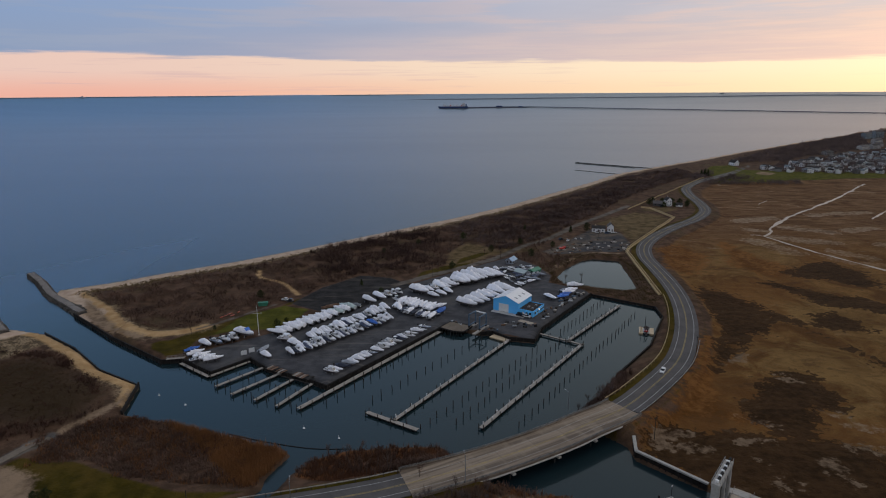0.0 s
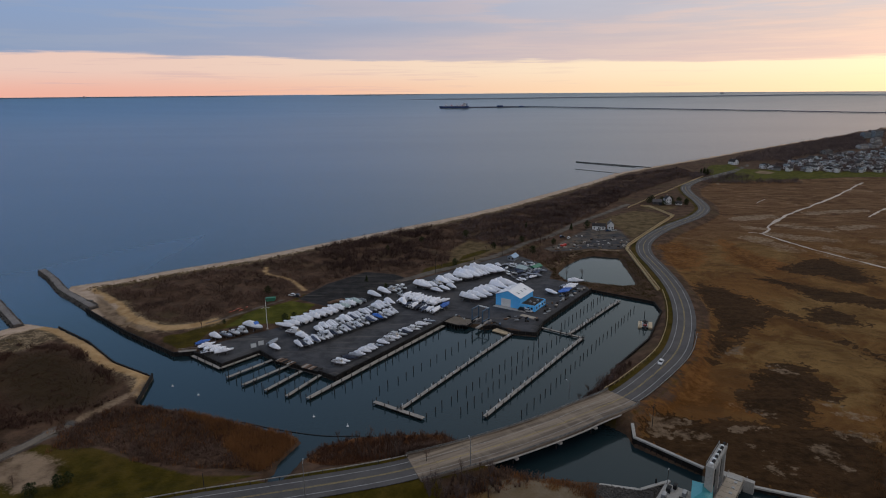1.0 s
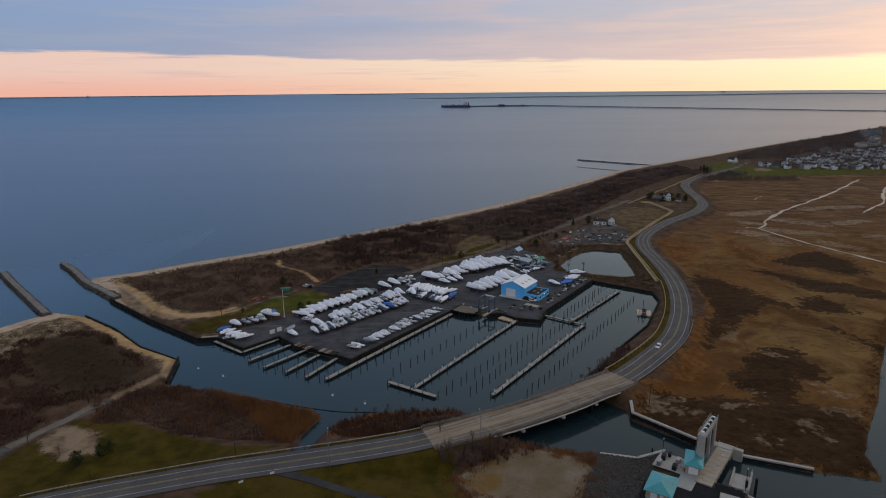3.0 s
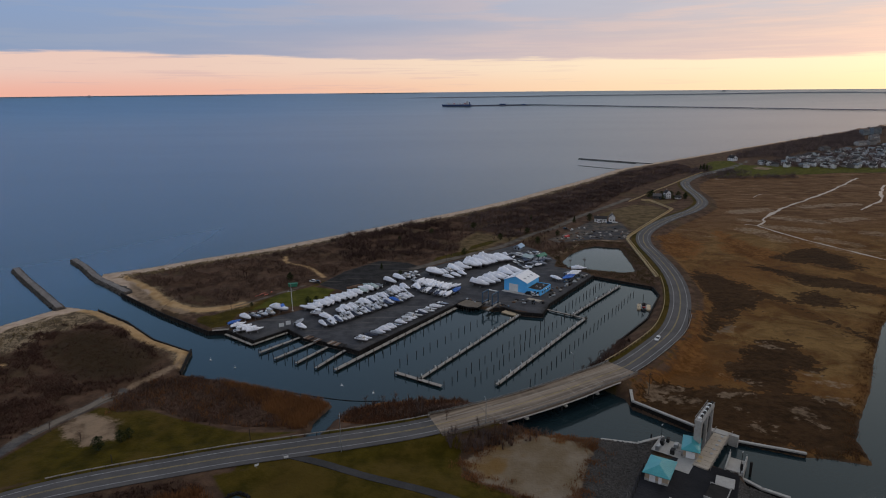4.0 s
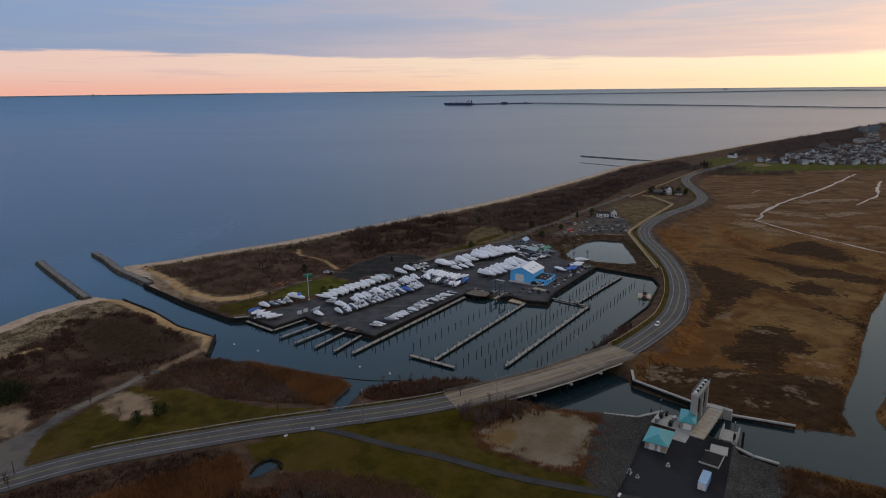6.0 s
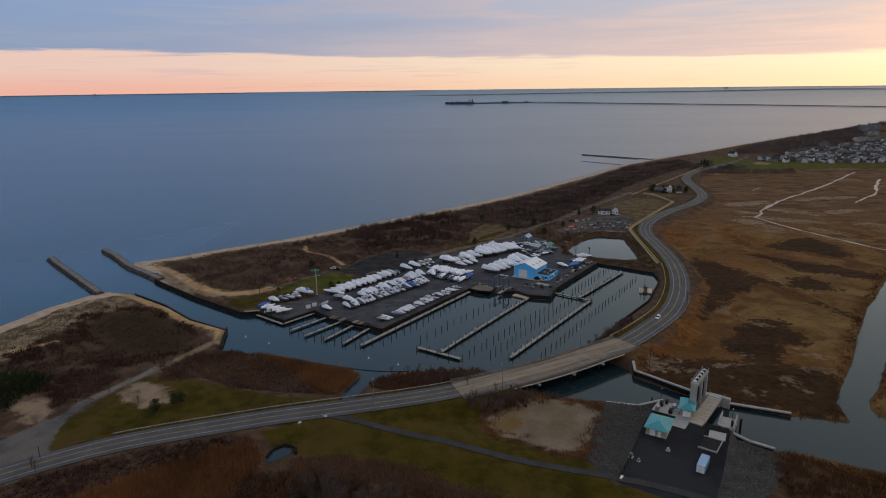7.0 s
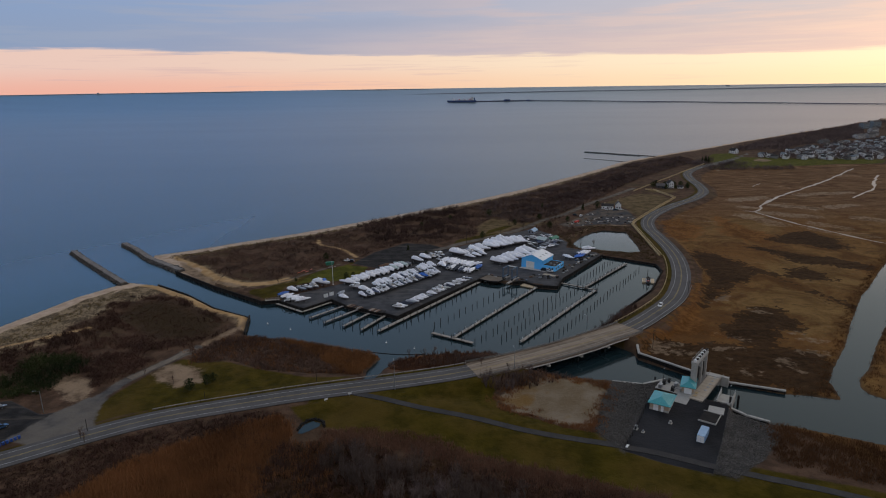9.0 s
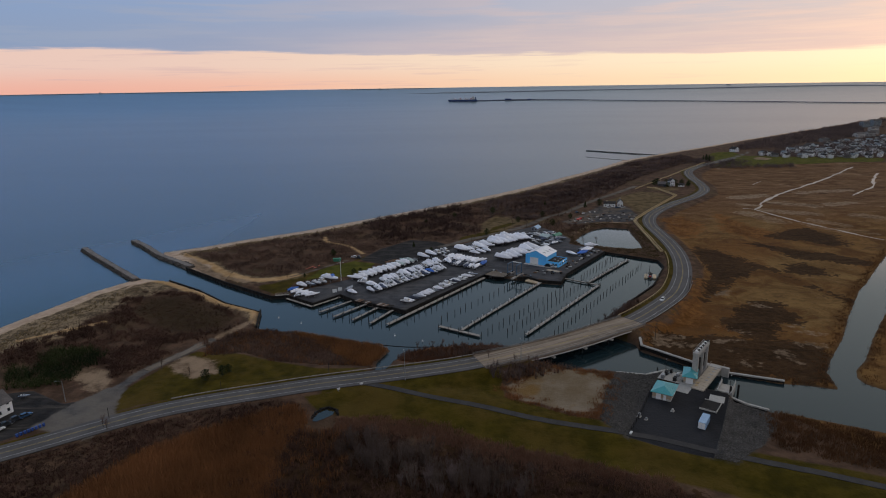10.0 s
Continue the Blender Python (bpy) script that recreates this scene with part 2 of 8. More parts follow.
WRACK = [[(114, 220), (128, 234), (144, 244), (155, 246), (156, 237), (158, 230), (159, 220), (151, 213), (143, 212), (139, 201), (130, 189), (121, 188), (118, 201), (113, 207)],
         [(159, 367), (168, 356), (174, 340), (178, 322), (179, 308), (167, 293), (155, 287), (139, 269), (123, 248), (117, 245), (129, 270), (142, 297), (148, 323), (149, 341)],
         [(201, 314), (216, 321), (218, 313), (223, 305), (218, 295), (206, 290), (198, 295), (194, 300)], [(194, 376), (211, 374), (228, 355), (245, 340), (262, 323), (253, 310), (234, 323), (216, 334), (209, 356)]]
WRACK += [[(223, 391), (253, 415), (272, 420), (281, 393), (273, 366), (259, 360), (247, 375), (235, 383)],
          [(82, 202), (101, 203), (114, 196), (130, 194), (146, 190), (147, 174), (134, 146), (120, 148), (110, 150), (92, 158), (80, 167), (66, 184), (72, 193)]]
DITCH = [(168, 330), (179, 315.5), (187.6, 288.9), (194.1, 259.2), (200.4, 242.5)]
PAN_RUNS = [((276, 563), (310, 574), 9.5), ((266, 527), (279, 517), 5.5), ((302, 531), (332, 514), 7), ((278, 495), (306, 478), 10), ((251, 484), (262, 446), 9), ((296, 449), (310, 429), 7.5), ((300, 415), (314, 399), 6),
            ((357, 587), (418, 600), 7.5), ((344, 470), (355, 459), 8.5), ((350, 519), (377, 528), 6), ((282, 436), (291, 409), 4), ((110, 209), (121, 202), 1.2), ((126.5, 253.6), (137.8, 262.8), 2.2)]
PAN_RUNS += [((76, 196), (91, 198), 1.4), ((73, 190), (89, 187), 1.2), ((104, 192), (114, 191), 1.2), ((104, 181), (108.5, 172), 1.0), ((109.5, 172), (112.3, 164), 1.0), ((104, 167), (108, 161.5), 0.7), ((126, 178.6), (129, 176), 2.4),
             ((123.4, 172), (128, 166.5), 0.9), ((147, 201.6), (156, 199), 1.6), ((140, 189), (149.5, 186), 2.2), ((143, 213), (148, 208), 0.8), ((143, 240.7), (147.4, 236.5), 1.3)]
GREEN_W = [(399, 934), (423, 974), (461, 986), (449, 931), (401, 872), (372, 851), (380, 890)]
GREEN_LANE = [(366, 836), (397, 865), (434, 911), (490, 984)]
INFIELD = [(444, 884), (468, 905), (480, 884), (456, 862)]
LANE = [(-164, 129), (-163, 137), (-161, 146), (-157, 163), (-152.5, 172), (-147, 182), (-141.3, 196.4)]
APRON = [(-178, 117), (-171, 136), (-165, 147), (-157, 147), (-155.5, 136), (-150, 124), (-145, 119), (-152, 107)]
LEVEE = [(-61, 147), (-46, 141), (-33, 135), (-14, 127.5), (7, 117.5), (25, 111.5), (42, 106.5), (52, 102), (70.5, 92.6), (84, 86.8), (93, 83), (130, 64), (200, 22)]


def smooth(points, step_length=3.0):
    """Points along a smooth curve through the given ones."""
    p = np.array(points, float)
    p = np.vstack([2 * p[0] - p[1], p, 2 * p[-1] - p[-2]])
    out = []
    for i in range(1, len(p) - 2):
        n = max(2, int(np.linalg.norm(p[i + 1] - p[i]) / step_length))
        s = (np.arange(n) / n)[:, None]
        a, b, c, d = p[i - 1], p[i], p[i + 1], p[i + 2]
        out.append(0.5 * (2 * b + (c - a) * s + (2 * a - 5 * b + 4 * c - d) * s**2 + (3 * b - a - 3 * c + d) * s**3))
    return np.vstack([*out, p[-2][None]])


def away(x, y, line):
    """Distance from a line of points."""
    best = np.full(x.shape, 1e9)
    line = np.asarray(line, float)
    for (ax, ay), (bx, by) in zip(line[:-1], line[1:]):
        dx, dy = bx - ax, by - ay
        s = np.clip(((x - ax) * dx + (y - ay) * dy) / (dx * dx + dy * dy + 1e-9), 0, 1)
        best = np.minimum(best, np.hypot(x - ax - s * dx, y - ay - s * dy))
    return best


def within(x, y, poly):
    """Distance to the rim, above zero inside."""
    hit = np.zeros(x.shape, bool)
    for (ax, ay), (bx, by) in zip(poly, poly[1:] + poly[:1]):
        if ay != by:
            hit ^= ((ay > y) != (by > y)) & (x < (bx - ax) * (y - ay) / (by - ay) + ax)
    d = away(x, y, list(poly) + [poly[0]])
    return np.where(hit, d, -d)


ROAD_LINE = smooth(ROAD, 4.0)
LEVEE_LINE = smooth(LEVEE, 4.0)


def road_height(x, y):
    """The road climbs to the bridge and comes down behind it."""
    mid = np.hypot(x - 27, y - 183)
    return 2.8 + 2.2 * np.clip(1 - (mid - 45) / 90, 0, 1) ** 1.2


def land(x, y):
    """How far inland: above zero on land."""
    d = np.maximum(np.maximum(within(x, y, SOUTH), within(x, y, NORTH)), within(x, y, ISLAND))
    return np.minimum(d, -within(x, y, POND))


def lumps(x, y, size, seed):
    """Soft uneven ground, from a few crossing waves."""
    rng = np.random.RandomState(seed)
    out = np.zeros(x.shape)
    for k in range(9):
        a, f, ph = rng.rand() * math.tau, (0.6 + rng.rand() * 1.6) / size, rng.rand() * math.tau
        out += np.sin((x * math.cos(a) + y * math.sin(a)) * f * math.tau + ph) / 9
    return out


def height(x, y):
    d = land(x, y)
    shore = np.minimum(away(x, y, SOUTH[1:9]), away(x, y, NORTH[26:44]))
    marsh = np.clip(within(x, y, MARSH) / 6 + 0.5, 0, 1)
    isle = np.clip(within(x, y, ISLAND) + 0.5, 0, 1)
    rise = 2.0 + 0.5 * lumps(x, y, 60, 3)
    rise = rise * (1 - np.maximum(marsh, isle)) + (0.55 + 0.15 * lumps(x, y, 40, 4)) * np.maximum(marsh, isle)
    dunes = np.clip((shore - 18) / 12, 0, 1) * np.clip((75 - shore) / 30, 0, 1)
    rise = rise + dunes * (0.9 + 1.2 * lumps(x, y, 26, 7)) * (1 - marsh)
    lot = np.maximum.reduce([within(x, y, p) for p in LOTS])
    flat = np.clip(lot / 3 + 1, 0, 1)
    rise = rise * (1 - flat) + 2.0 * flat
    reed = np.clip(np.maximum.reduce([within(x, y, p) for p in REEDS[:2]]) / 4 + 0.5, 0, 1)
    rise = rise * (1 - reed) + 0.7 * reed
    h = np.minimum(rise, np.where(shore < 60, 0.075 * d + 0.0, 0.7 * d))
    h = np.where(d < 0, np.maximum(-2.0, 0.25 * d), h)
    lev = away(x, y, LEVEE_LINE)
    h = np.where(d > 0, np.maximum(h, np.minimum(3.4, 3.4 - (lev - 5) * 0.16)), h)
    plat = np.clip(within(x, y, PLATFORM) / 2 + 1, 0, 1)
    h = np.where(d > -3, h * (1 - plat) + 3.0 * plat, h)
    r = away(x, y, ROAD_LINE)
    bank = np.clip((15 - r) / 7, 0, 1)
    on_land = np.clip(d / 3, 0, 1)
    top = road_height(x, y) - 0.3
    return h + (np.maximum(top, h) * (r >= 9) + top * (r < 9) - h) * bank * on_land


# ---- materials ----
def ground_material():
    m, nt, bsdf = material("ground", 0.95)
    bsdf.inputs["Specular IOR Level"].default_value = 0.05
    pos = place_of(nt)
    fine, mid, big = grain(nt, pos, 1.1, 4.0), grain(nt, pos, 0.16, 5.0, 0.6), grain(nt, pos, 0.028, 4.0)
    wob = calc(nt, "SUBTRACT", calc(nt, "MULTIPLY_ADD", fine, 0.4, calc(nt, "MULTIPLY", mid, 0.6)), 0.5)

    def zone(name, width, ragged):
        n = nt.nodes.new("ShaderNodeAttribute")
        n.attribute_name = name
        return step(nt, calc(nt, "MULTIPLY_ADD", wob, ragged, n.outputs["Fac"]), -width, width)

    # winter scrub and leaf litter
    col = blend(nt, step(nt, mid, 0.35, 0.68), (0.056, 0.034, 0.022), (0.112, 0.066, 0.043))
    col = blend(nt, calc(nt, "MULTIPLY", step(nt, big, 0.5, 0.7), 0.5), col, (0.085, 0.062, 0.032))
    # salt marsh: matted straw and sedge, rust reeds, dark wrack and pale pans
    mats = grain(nt, pos, 0.040, 8.0, 0.64, 0.9)
    broad = grain(nt, stretch(nt, pos, (0.0095, 0.012, 0.01), 20), 1.0, 7.0, 0.62, 0.8)
    tufts = grain(nt, pos, 0.32, 5.0, 0.65)
    crease = grain(nt, stretch(nt, pos, (0.028, 0.062, 0.03), 24), 1.0, 8.0, 0.66, 1.6)
    mwob = calc(nt, "SUBTRACT", calc(nt, "MULTIPLY_ADD", step(nt, tufts, 0.28, 0.72), 0.4, calc(nt, "MULTIPLY", step(nt, mats, 0.28, 0.72), 0.6)), 0.5)

    def tract(name, width, ragged):
        n = nt.nodes.new("ShaderNodeAttribute")
        n.attribute_name = name
        return step(nt, calc(nt, "MULTIPLY_ADD", mwob, ragged, n.outputs["Fac"]), -width, width)

    axes = nt.nodes.new("ShaderNodeSeparateXYZ")
    put(nt, axes.inputs[0], pos)
    north = step(nt, calc(nt, "MULTIPLY_ADD", mats, 160.0, axes.outputs[1]), 480.0, 640.0)
    marsh = blend(nt, step(nt, mats, 0.36, 0.64), (0.088, 0.041, 0.013), (0.185, 0.098, 0.032))
    marsh = blend(nt, calc(nt, "MULTIPLY", step(nt, broad, 0.46, 0.60), 0.55), marsh, (0.152, 0.066, 0.019))
    marsh = blend(nt, calc(nt, "MULTIPLY", north, 0.85), marsh, blend(nt, step(nt, crease, 0.40, 0.62), (0.092, 0.047, 0.023), (0.170, 0.096, 0.049)))
    marsh = blend(nt, calc(nt, "MULTIPLY", tract("z_straw", 6.0, 30.0), 0.75), marsh, blend(nt, step(nt, mats, 0.3, 0.7), (0.118, 0.064, 0.021), (0.215, 0.128, 0.047)))
    marsh = blend(nt, calc(nt, "MULTIPLY", step(nt, crease, 0.44, 0.36), 0.5), marsh, (0.054, 0.028, 0.014))
    marsh = blend(nt, calc(nt, "MULTIPLY", step(nt, tufts, 0.50, 0.68), 0.40), marsh, (0.064, 0.034, 0.014))
    col = blend(nt, zone("z_marsh", 1.5, 5.0), col, marsh)
    rust = blend(nt, step(nt, calc(nt, "MULTIPLY_ADD", tufts, 0.5, calc(nt, "MULTIPLY", mats, 0.5)), 0.40, 0.60), (0.088, 0.035, 0.008), (0.185, 0.080, 0.023))
    col = blend(nt, calc(nt, "MULTIPLY", tract("z_rust", 3.0, 18.0), 0.9), col, rust)
    col = blend(nt, calc(nt, "MULTIPLY", tract("z_dark", 1.2, 19.0), 0.95), col, blend(nt, step(nt, calc(nt, "MULTIPLY_ADD", tufts, 0.5, calc(nt, "MULTIPLY", crease, 0.5)), 0.38, 0.62), (0.021, 0.011, 0.005), (0.054, 0.028, 0.012)))
    thin = step(nt, calc(nt, "MULTIPLY_ADD", crease, 0.6, calc(nt, "MULTIPLY", tufts, 0.4)), 0.40, 0.58)
    col = blend(nt, calc(nt, "MULTIPLY", tract("z_pan", 0.9, 11.0), calc(nt, "MULTIPLY_ADD", thin, 0.5, calc(nt, "MULTIPLY_ADD", north, 0.35, 0.03))), col, blend(nt, step(nt, tufts, 0.3, 0.7), (0.165, 0.112, 0.070), (0.30, 0.220, 0.150)))
    speck = calc(nt, "MULTIPLY", step(nt, crease, 0.60, 0.66), calc(nt, "MULTIPLY", step(nt, tufts, 0.42, 0.58), calc(nt, "MULTIPLY_ADD", north, 0.75, 0.12)))
    col = blend(nt, calc(nt, "MULTIPLY", speck, zone("z_marsh", 1.5, 5.0)), col, (0.24, 0.185, 0.135))
    reed = blend(nt, step(nt, mid, 0.35, 0.65), (0.13, 0.052, 0.021), (0.23, 0.098, 0.037))
    col = blend(nt, zone("z_reed", 1.2, 6.0), col, reed)
    grass = blend(nt, step(nt, mid, 0.3, 0.7), (0.033, 0.026, 0.003), (0.070, 0.051, 0.006))
    grass = blend(nt, calc(nt, "MULTIPLY", step(nt, calc(nt, "MULTIPLY_ADD", big, 0.7, calc(nt, "MULTIPLY", mid, 0.3)), 0.44, 0.60), 0.7), grass, (0.082, 0.052, 0.012))
    col = blend(nt, zone("z_meadow", 3.0, 14.0), col, blend(nt, step(nt, mid, 0.32, 0.66), (0.072, 0.050, 0.022), (0.150, 0.104, 0.054)))
    col = blend(nt, zone("z_grass", 0.8, 4.0), col, grass)
    lawn = blend(nt, step(nt, mid, 0.3, 0.7), (0.050, 0.052, 0.007), (0.098, 0.092, 0.015))
    col = blend(nt, zone("z_lawn", 0.8, 4.0), col, lawn)
    mud = blend(nt, step(nt, grain(nt, pos, 0.07, 5.0, 0.6), 0.34, 0.64), (0.150, 0.108, 0.064), (0.215, 0.170, 0.124))
    mud = blend(nt, calc(nt, "MULTIPLY", step(nt, grain(nt, pos, 0.055, 3.0), 0.53, 0.66), 0.8), mud, (0.165, 0.092, 0.026))
    col = blend(nt, zone("z_mud", 0.8, 7.0), col, mud)
    stones = nt.nodes.new("ShaderNodeTexVoronoi")
    put(nt, stones.inputs["Vector"], pos)
    stones.inputs["Scale"].default_value = 1.1
    grey = blend(nt, stones.outputs["Distance"], (0.088, 0.080, 0.074), (0.036, 0.033, 0.031))
    col = blend(nt, zone("z_gravel", 1.5, 9.0), col, grey)
    dune = blend(nt, step(nt, calc(nt, "MULTIPLY_ADD", fine, 0.5, calc(nt, "MULTIPLY", mid, 0.5)), 0.44, 0.58), (0.078, 0.056, 0.033), (0.27, 0.196, 0.120))
    col = blend(nt, zone("z_dune", 3.0, 14.0), col, dune)
    sand = blend(nt, step(nt, mid, 0.3, 0.7), (0.33, 0.200, 0.092), (0.47, 0.310, 0.158))
    col = blend(nt, zone("z_sand", 1.2, 5.0), col, sand)
    col = blend(nt, zone("z_beach", 1.5, 7.0), col, blend(nt, step(nt, mid, 0.3, 0.7), (0.37, 0.270, 0.195), (0.52, 0.395, 0.300)))
    col = blend(nt, zone("z_bare", 1.6, 13.0), col, blend(nt, step(nt, mid, 0.32, 0.62), (0.125, 0.084, 0.054), (0.265, 0.186, 0.122)))
    col = blend(nt, zone("z_field", 9.0, 20.0), col, blend(nt, mid, (0.032, 0.020, 0.010), (0.052, 0.033, 0.017)))
    tar = blend(nt, step(nt, mid, 0.35, 0.65), (0.056, 0.056, 0.062), (0.090, 0.090, 0.096))
    tar = blend(nt, step(nt, big, 0.52, 0.68), tar, (0.105, 0.099, 0.096))
    ruts = grain(nt, stretch(nt, pos, (0.03, 0.35, 0.1), -52), 1.0, 4.0, 0.6)
    tar = blend(nt, calc(nt, "MULTIPLY", step(nt, ruts, 0.55, 0.70), 0.75), tar, (0.150, 0.140, 0.134))
    tar = blend(nt, calc(nt, "MULTIPLY", fine, 0.3), tar, (0.055, 0.055, 0.057))
    old = blend(nt, step(nt, mid, 0.35, 0.65), (0.022, 0.021, 0.021), (0.040, 0.037, 0.036))
    old = blend(nt, calc(nt, "MULTIPLY", step(nt, ruts, 0.54, 0.68), 0.6), old, (0.105, 0.090, 0.076))
    pad_tar = blend(nt, step(nt, big, 0.45, 0.62), (0.017, 0.017, 0.019), (0.032, 0.032, 0.035))
    tar = blend(nt, zone("z_old", 0.8, 3.0), tar, old)
    tar = blend(nt, zone("z_plat", 0.3, 0.5), tar, pad_tar)
    col = blend(nt, zone("z_lot", 0.35, 1.2), col, tar)
    junk = blend(nt, step(nt, mid, 0.36, 0.62), (0.052, 0.050, 0.052), (0.135, 0.108, 0.084))
    junk = blend(nt, calc(nt, "MULTIPLY", step(nt, big, 0.45, 0.60), 0.7), junk, (0.050, 0.052, 0.060))
    col = blend(nt, zone("z_junk", 1.2, 8.0), col, junk)
    col = blend(nt, zone("z_dirt", 0.9, 5.0), col, blend(nt, step(nt, mid, 0.3, 0.7), (0.074, 0.063, 0.053), (0.152, 0.130, 0.110)))
    paved = blend(nt, step(nt, mid, 0.32, 0.66), (0.072, 0.068, 0.068), (0.128, 0.116, 0.104))
    paved = blend(nt, calc(nt, "MULTIPLY", step(nt, big, 0.46, 0.62), 0.5), paved, (0.165, 0.140, 0.115))
    col = blend(nt, zone("z_apron", 0.8, 5.0), col, paved)
    wet = nt.nodes.new("ShaderNodeAttribute")
    wet.attribute_name = "z_wet"
    col = blend(nt, calc(nt, "MULTIPLY", step(nt, wet.outputs["Fac"], 1.5, -0.5), 0.55), col, (0.06, 0.045, 0.035))
    put(nt, bsdf.inputs["Base Color"], col)
    bumped(nt, bsdf, calc(nt, "MULTIPLY_ADD", mid, 2.0, fine), 0.8, 0.35)
    return m


def water_material(name):
    m, nt, bsdf = material(name, 0.22)
    pos = place_of(nt)
    axes = nt.nodes.new("ShaderNodeSeparateXYZ")
    put(nt, axes.inputs[0], pos)
    seaward = calc(nt, "ADD", calc(nt, "MULTIPLY", calc(nt, "ADD", axes.outputs[0], 217.0), -0.75), calc(nt, "MULTIPLY", calc(nt, "SUBTRACT", axes.outputs[1], 312.0), 0.66))
    beyond = calc(nt, "SUBTRACT", axes.outputs[1], axes.outputs[0])
    bay = calc(nt, "MAXIMUM", step(nt, seaward, -150.0, 170.0), calc(nt, "MULTIPLY", step(nt, beyond, 540.0, 572.0), step(nt, axes.outputs[0], -330.0, -190.0)))
    drift = grain(nt, stretch(nt, pos, (0.0012, 0.004, 0.001), -35), 1.0, 4.0)
    inner = blend(nt, drift, (0.009, 0.020, 0.024), (0.015, 0.029, 0.035))
    put(nt, bsdf.inputs["Base Color"], blend(nt, bay, inner, blend(nt, drift, (0.018, 0.034, 0.042), (0.028, 0.047, 0.057))))
    bsdf.inputs["IOR"].default_value = 1.33
    put(nt, bsdf.inputs["Roughness"], calc(nt, "MULTIPLY_ADD", drift, 0.06, calc(nt, "MULTIPLY_ADD", bay, 0.23, 0.03)))
    ripple = grain(nt, stretch(nt, pos, (1.0, 1.6, 1.0), -35), 0.55, 4.0)
    swell = grain(nt, stretch(nt, pos, (0.05, 0.11, 0.05), -35), 1.0, 3.0)
    bumped(nt, bsdf, calc(nt, "MULTIPLY", calc(nt, "MULTIPLY_ADD", swell, 0.8, ripple), calc(nt, "MULTIPLY_ADD", bay, 0.8, 0.2)), 0.28, 0.30)
    return m


GROUND, WATER = ground_material(), water_material("water")
ASPHALT = worn("asphalt", (0.064, 0.060, 0.060), (0.112, 0.104, 0.100), 0.12, 3.0, 0.9)


def deck_material():
    """Concrete deck, streaked by wheels along the bridge and stained across at its joints."""
    m, nt, bsdf = material("bridge_concrete", 0.9)
    bsdf.inputs["Specular IOR Level"].default_value = 0.2
    along = stretch(nt, stretch(nt, place_of(nt), (1, 1, 1), -29), (0.025, 0.75, 0.5))
    across_ = stretch(nt, stretch(nt, place_of(nt), (1, 1, 1), -29), (0.30, 0.06, 0.5))
    wheel, slab, grit = grain(nt, along, 1.0, 5.0, 0.6), grain(nt, across_, 1.0, 3.0), grain(nt, place_of(nt), 1.6, 4.0)
    col = blend(nt, step(nt, wheel, 0.36, 0.64), (0.135, 0.104, 0.080), (0.285, 0.224, 0.168))
    col = blend(nt, calc(nt, "MULTIPLY", step(nt, slab, 0.52, 0.66), 0.35), col, (0.31, 0.25, 0.19))
    col = blend(nt, calc(nt, "MULTIPLY", step(nt, grit, 0.5, 0.75), 0.4), col, (0.12, 0.095, 0.075))
    put(nt, bsdf.inputs["Base Color"], col)
    return m


DECKING = deck_material()
CONCRETE = worn("concrete", (0.42, 0.39, 0.36), (0.58, 0.54, 0.50), 0.25, 3.0, 0.85)
LANE_TAR = worn("pale_lane_tar", (0.100, 0.083, 0.068), (0.200, 0.162, 0.125), 0.15, 2.0, 0.9)
OLD_TAR = worn("old_path_tar", (0.030, 0.028, 0.028), (0.058, 0.054, 0.052), 0.2, 3.0, 0.9)
WHITE_LINE = worn("white_line", (0.22, 0.215, 0.215), (0.46, 0.45, 0.45), 0.3, 4.0, 0.8)
DECK_LINE = worn("worn_deck_line", (0.22, 0.20, 0.17), (0.42, 0.40, 0.37), 0.4, 4.0, 0.85)
YELLOW_LINE = worn("yellow_line", (0.20, 0.15, 0.07), (0.46, 0.34, 0.13), 0.3, 4.0, 0.8)

# ---- builders ----


def part(name, bm, mat, parent=None, label="", smooth_faces=False):
    me = bpy.data.meshes.new(name)
    bm.to_mesh(me)
    bm.free()
    me.materials.append(mat)
    if smooth_faces:
        me.shade_smooth()
    ob = new(name, me)
    if parent is not None:
        ob.parent = parent
    if label:
        ob["label"] = label
    return ob


def sheet_part(name, verts, faces, mat, parent=None, label=""):
    me = bpy.data.meshes.new(name)
    me.from_pydata([tuple(v) for v in verts], [], [tuple(f) for f in faces])
    me.materials.append(mat)
    me.update()
    ob = new(name, me)
    if parent is not None:
        ob.parent = parent
    if label:
        ob["label"] = label
    return ob


def add_box(bm, x0, x1, y0, y1, z0, z1, bevel=0.0, turn=None):
    made = bmesh.ops.create_cube(bm, size=1.0)["verts"]
    bmesh.ops.scale(bm, vec=(x1 - x0, y1 - y0, z1 - z0), verts=made)
    bmesh.ops.translate(bm, vec=((x0 + x1) / 2, (y0 + y1) / 2, (z0 + z1) / 2), verts=made)
    if bevel:
        edges = list({e for v in made for e in v.link_edges})
        made = bmesh.ops.bevel(bm, geom=edges, offset=bevel, segments=1, affect="EDGES")["verts"]
    if turn is not None:
        bmesh.ops.transform(bm, matrix=turn, verts=made)
    return made


def box(x0, x1, y0, y1, z0, z1, bevel=0.0):
    bm = bmesh.new()
    add_box(bm, x0, x1, y0, y1, z0, z1, bevel)
    return bm


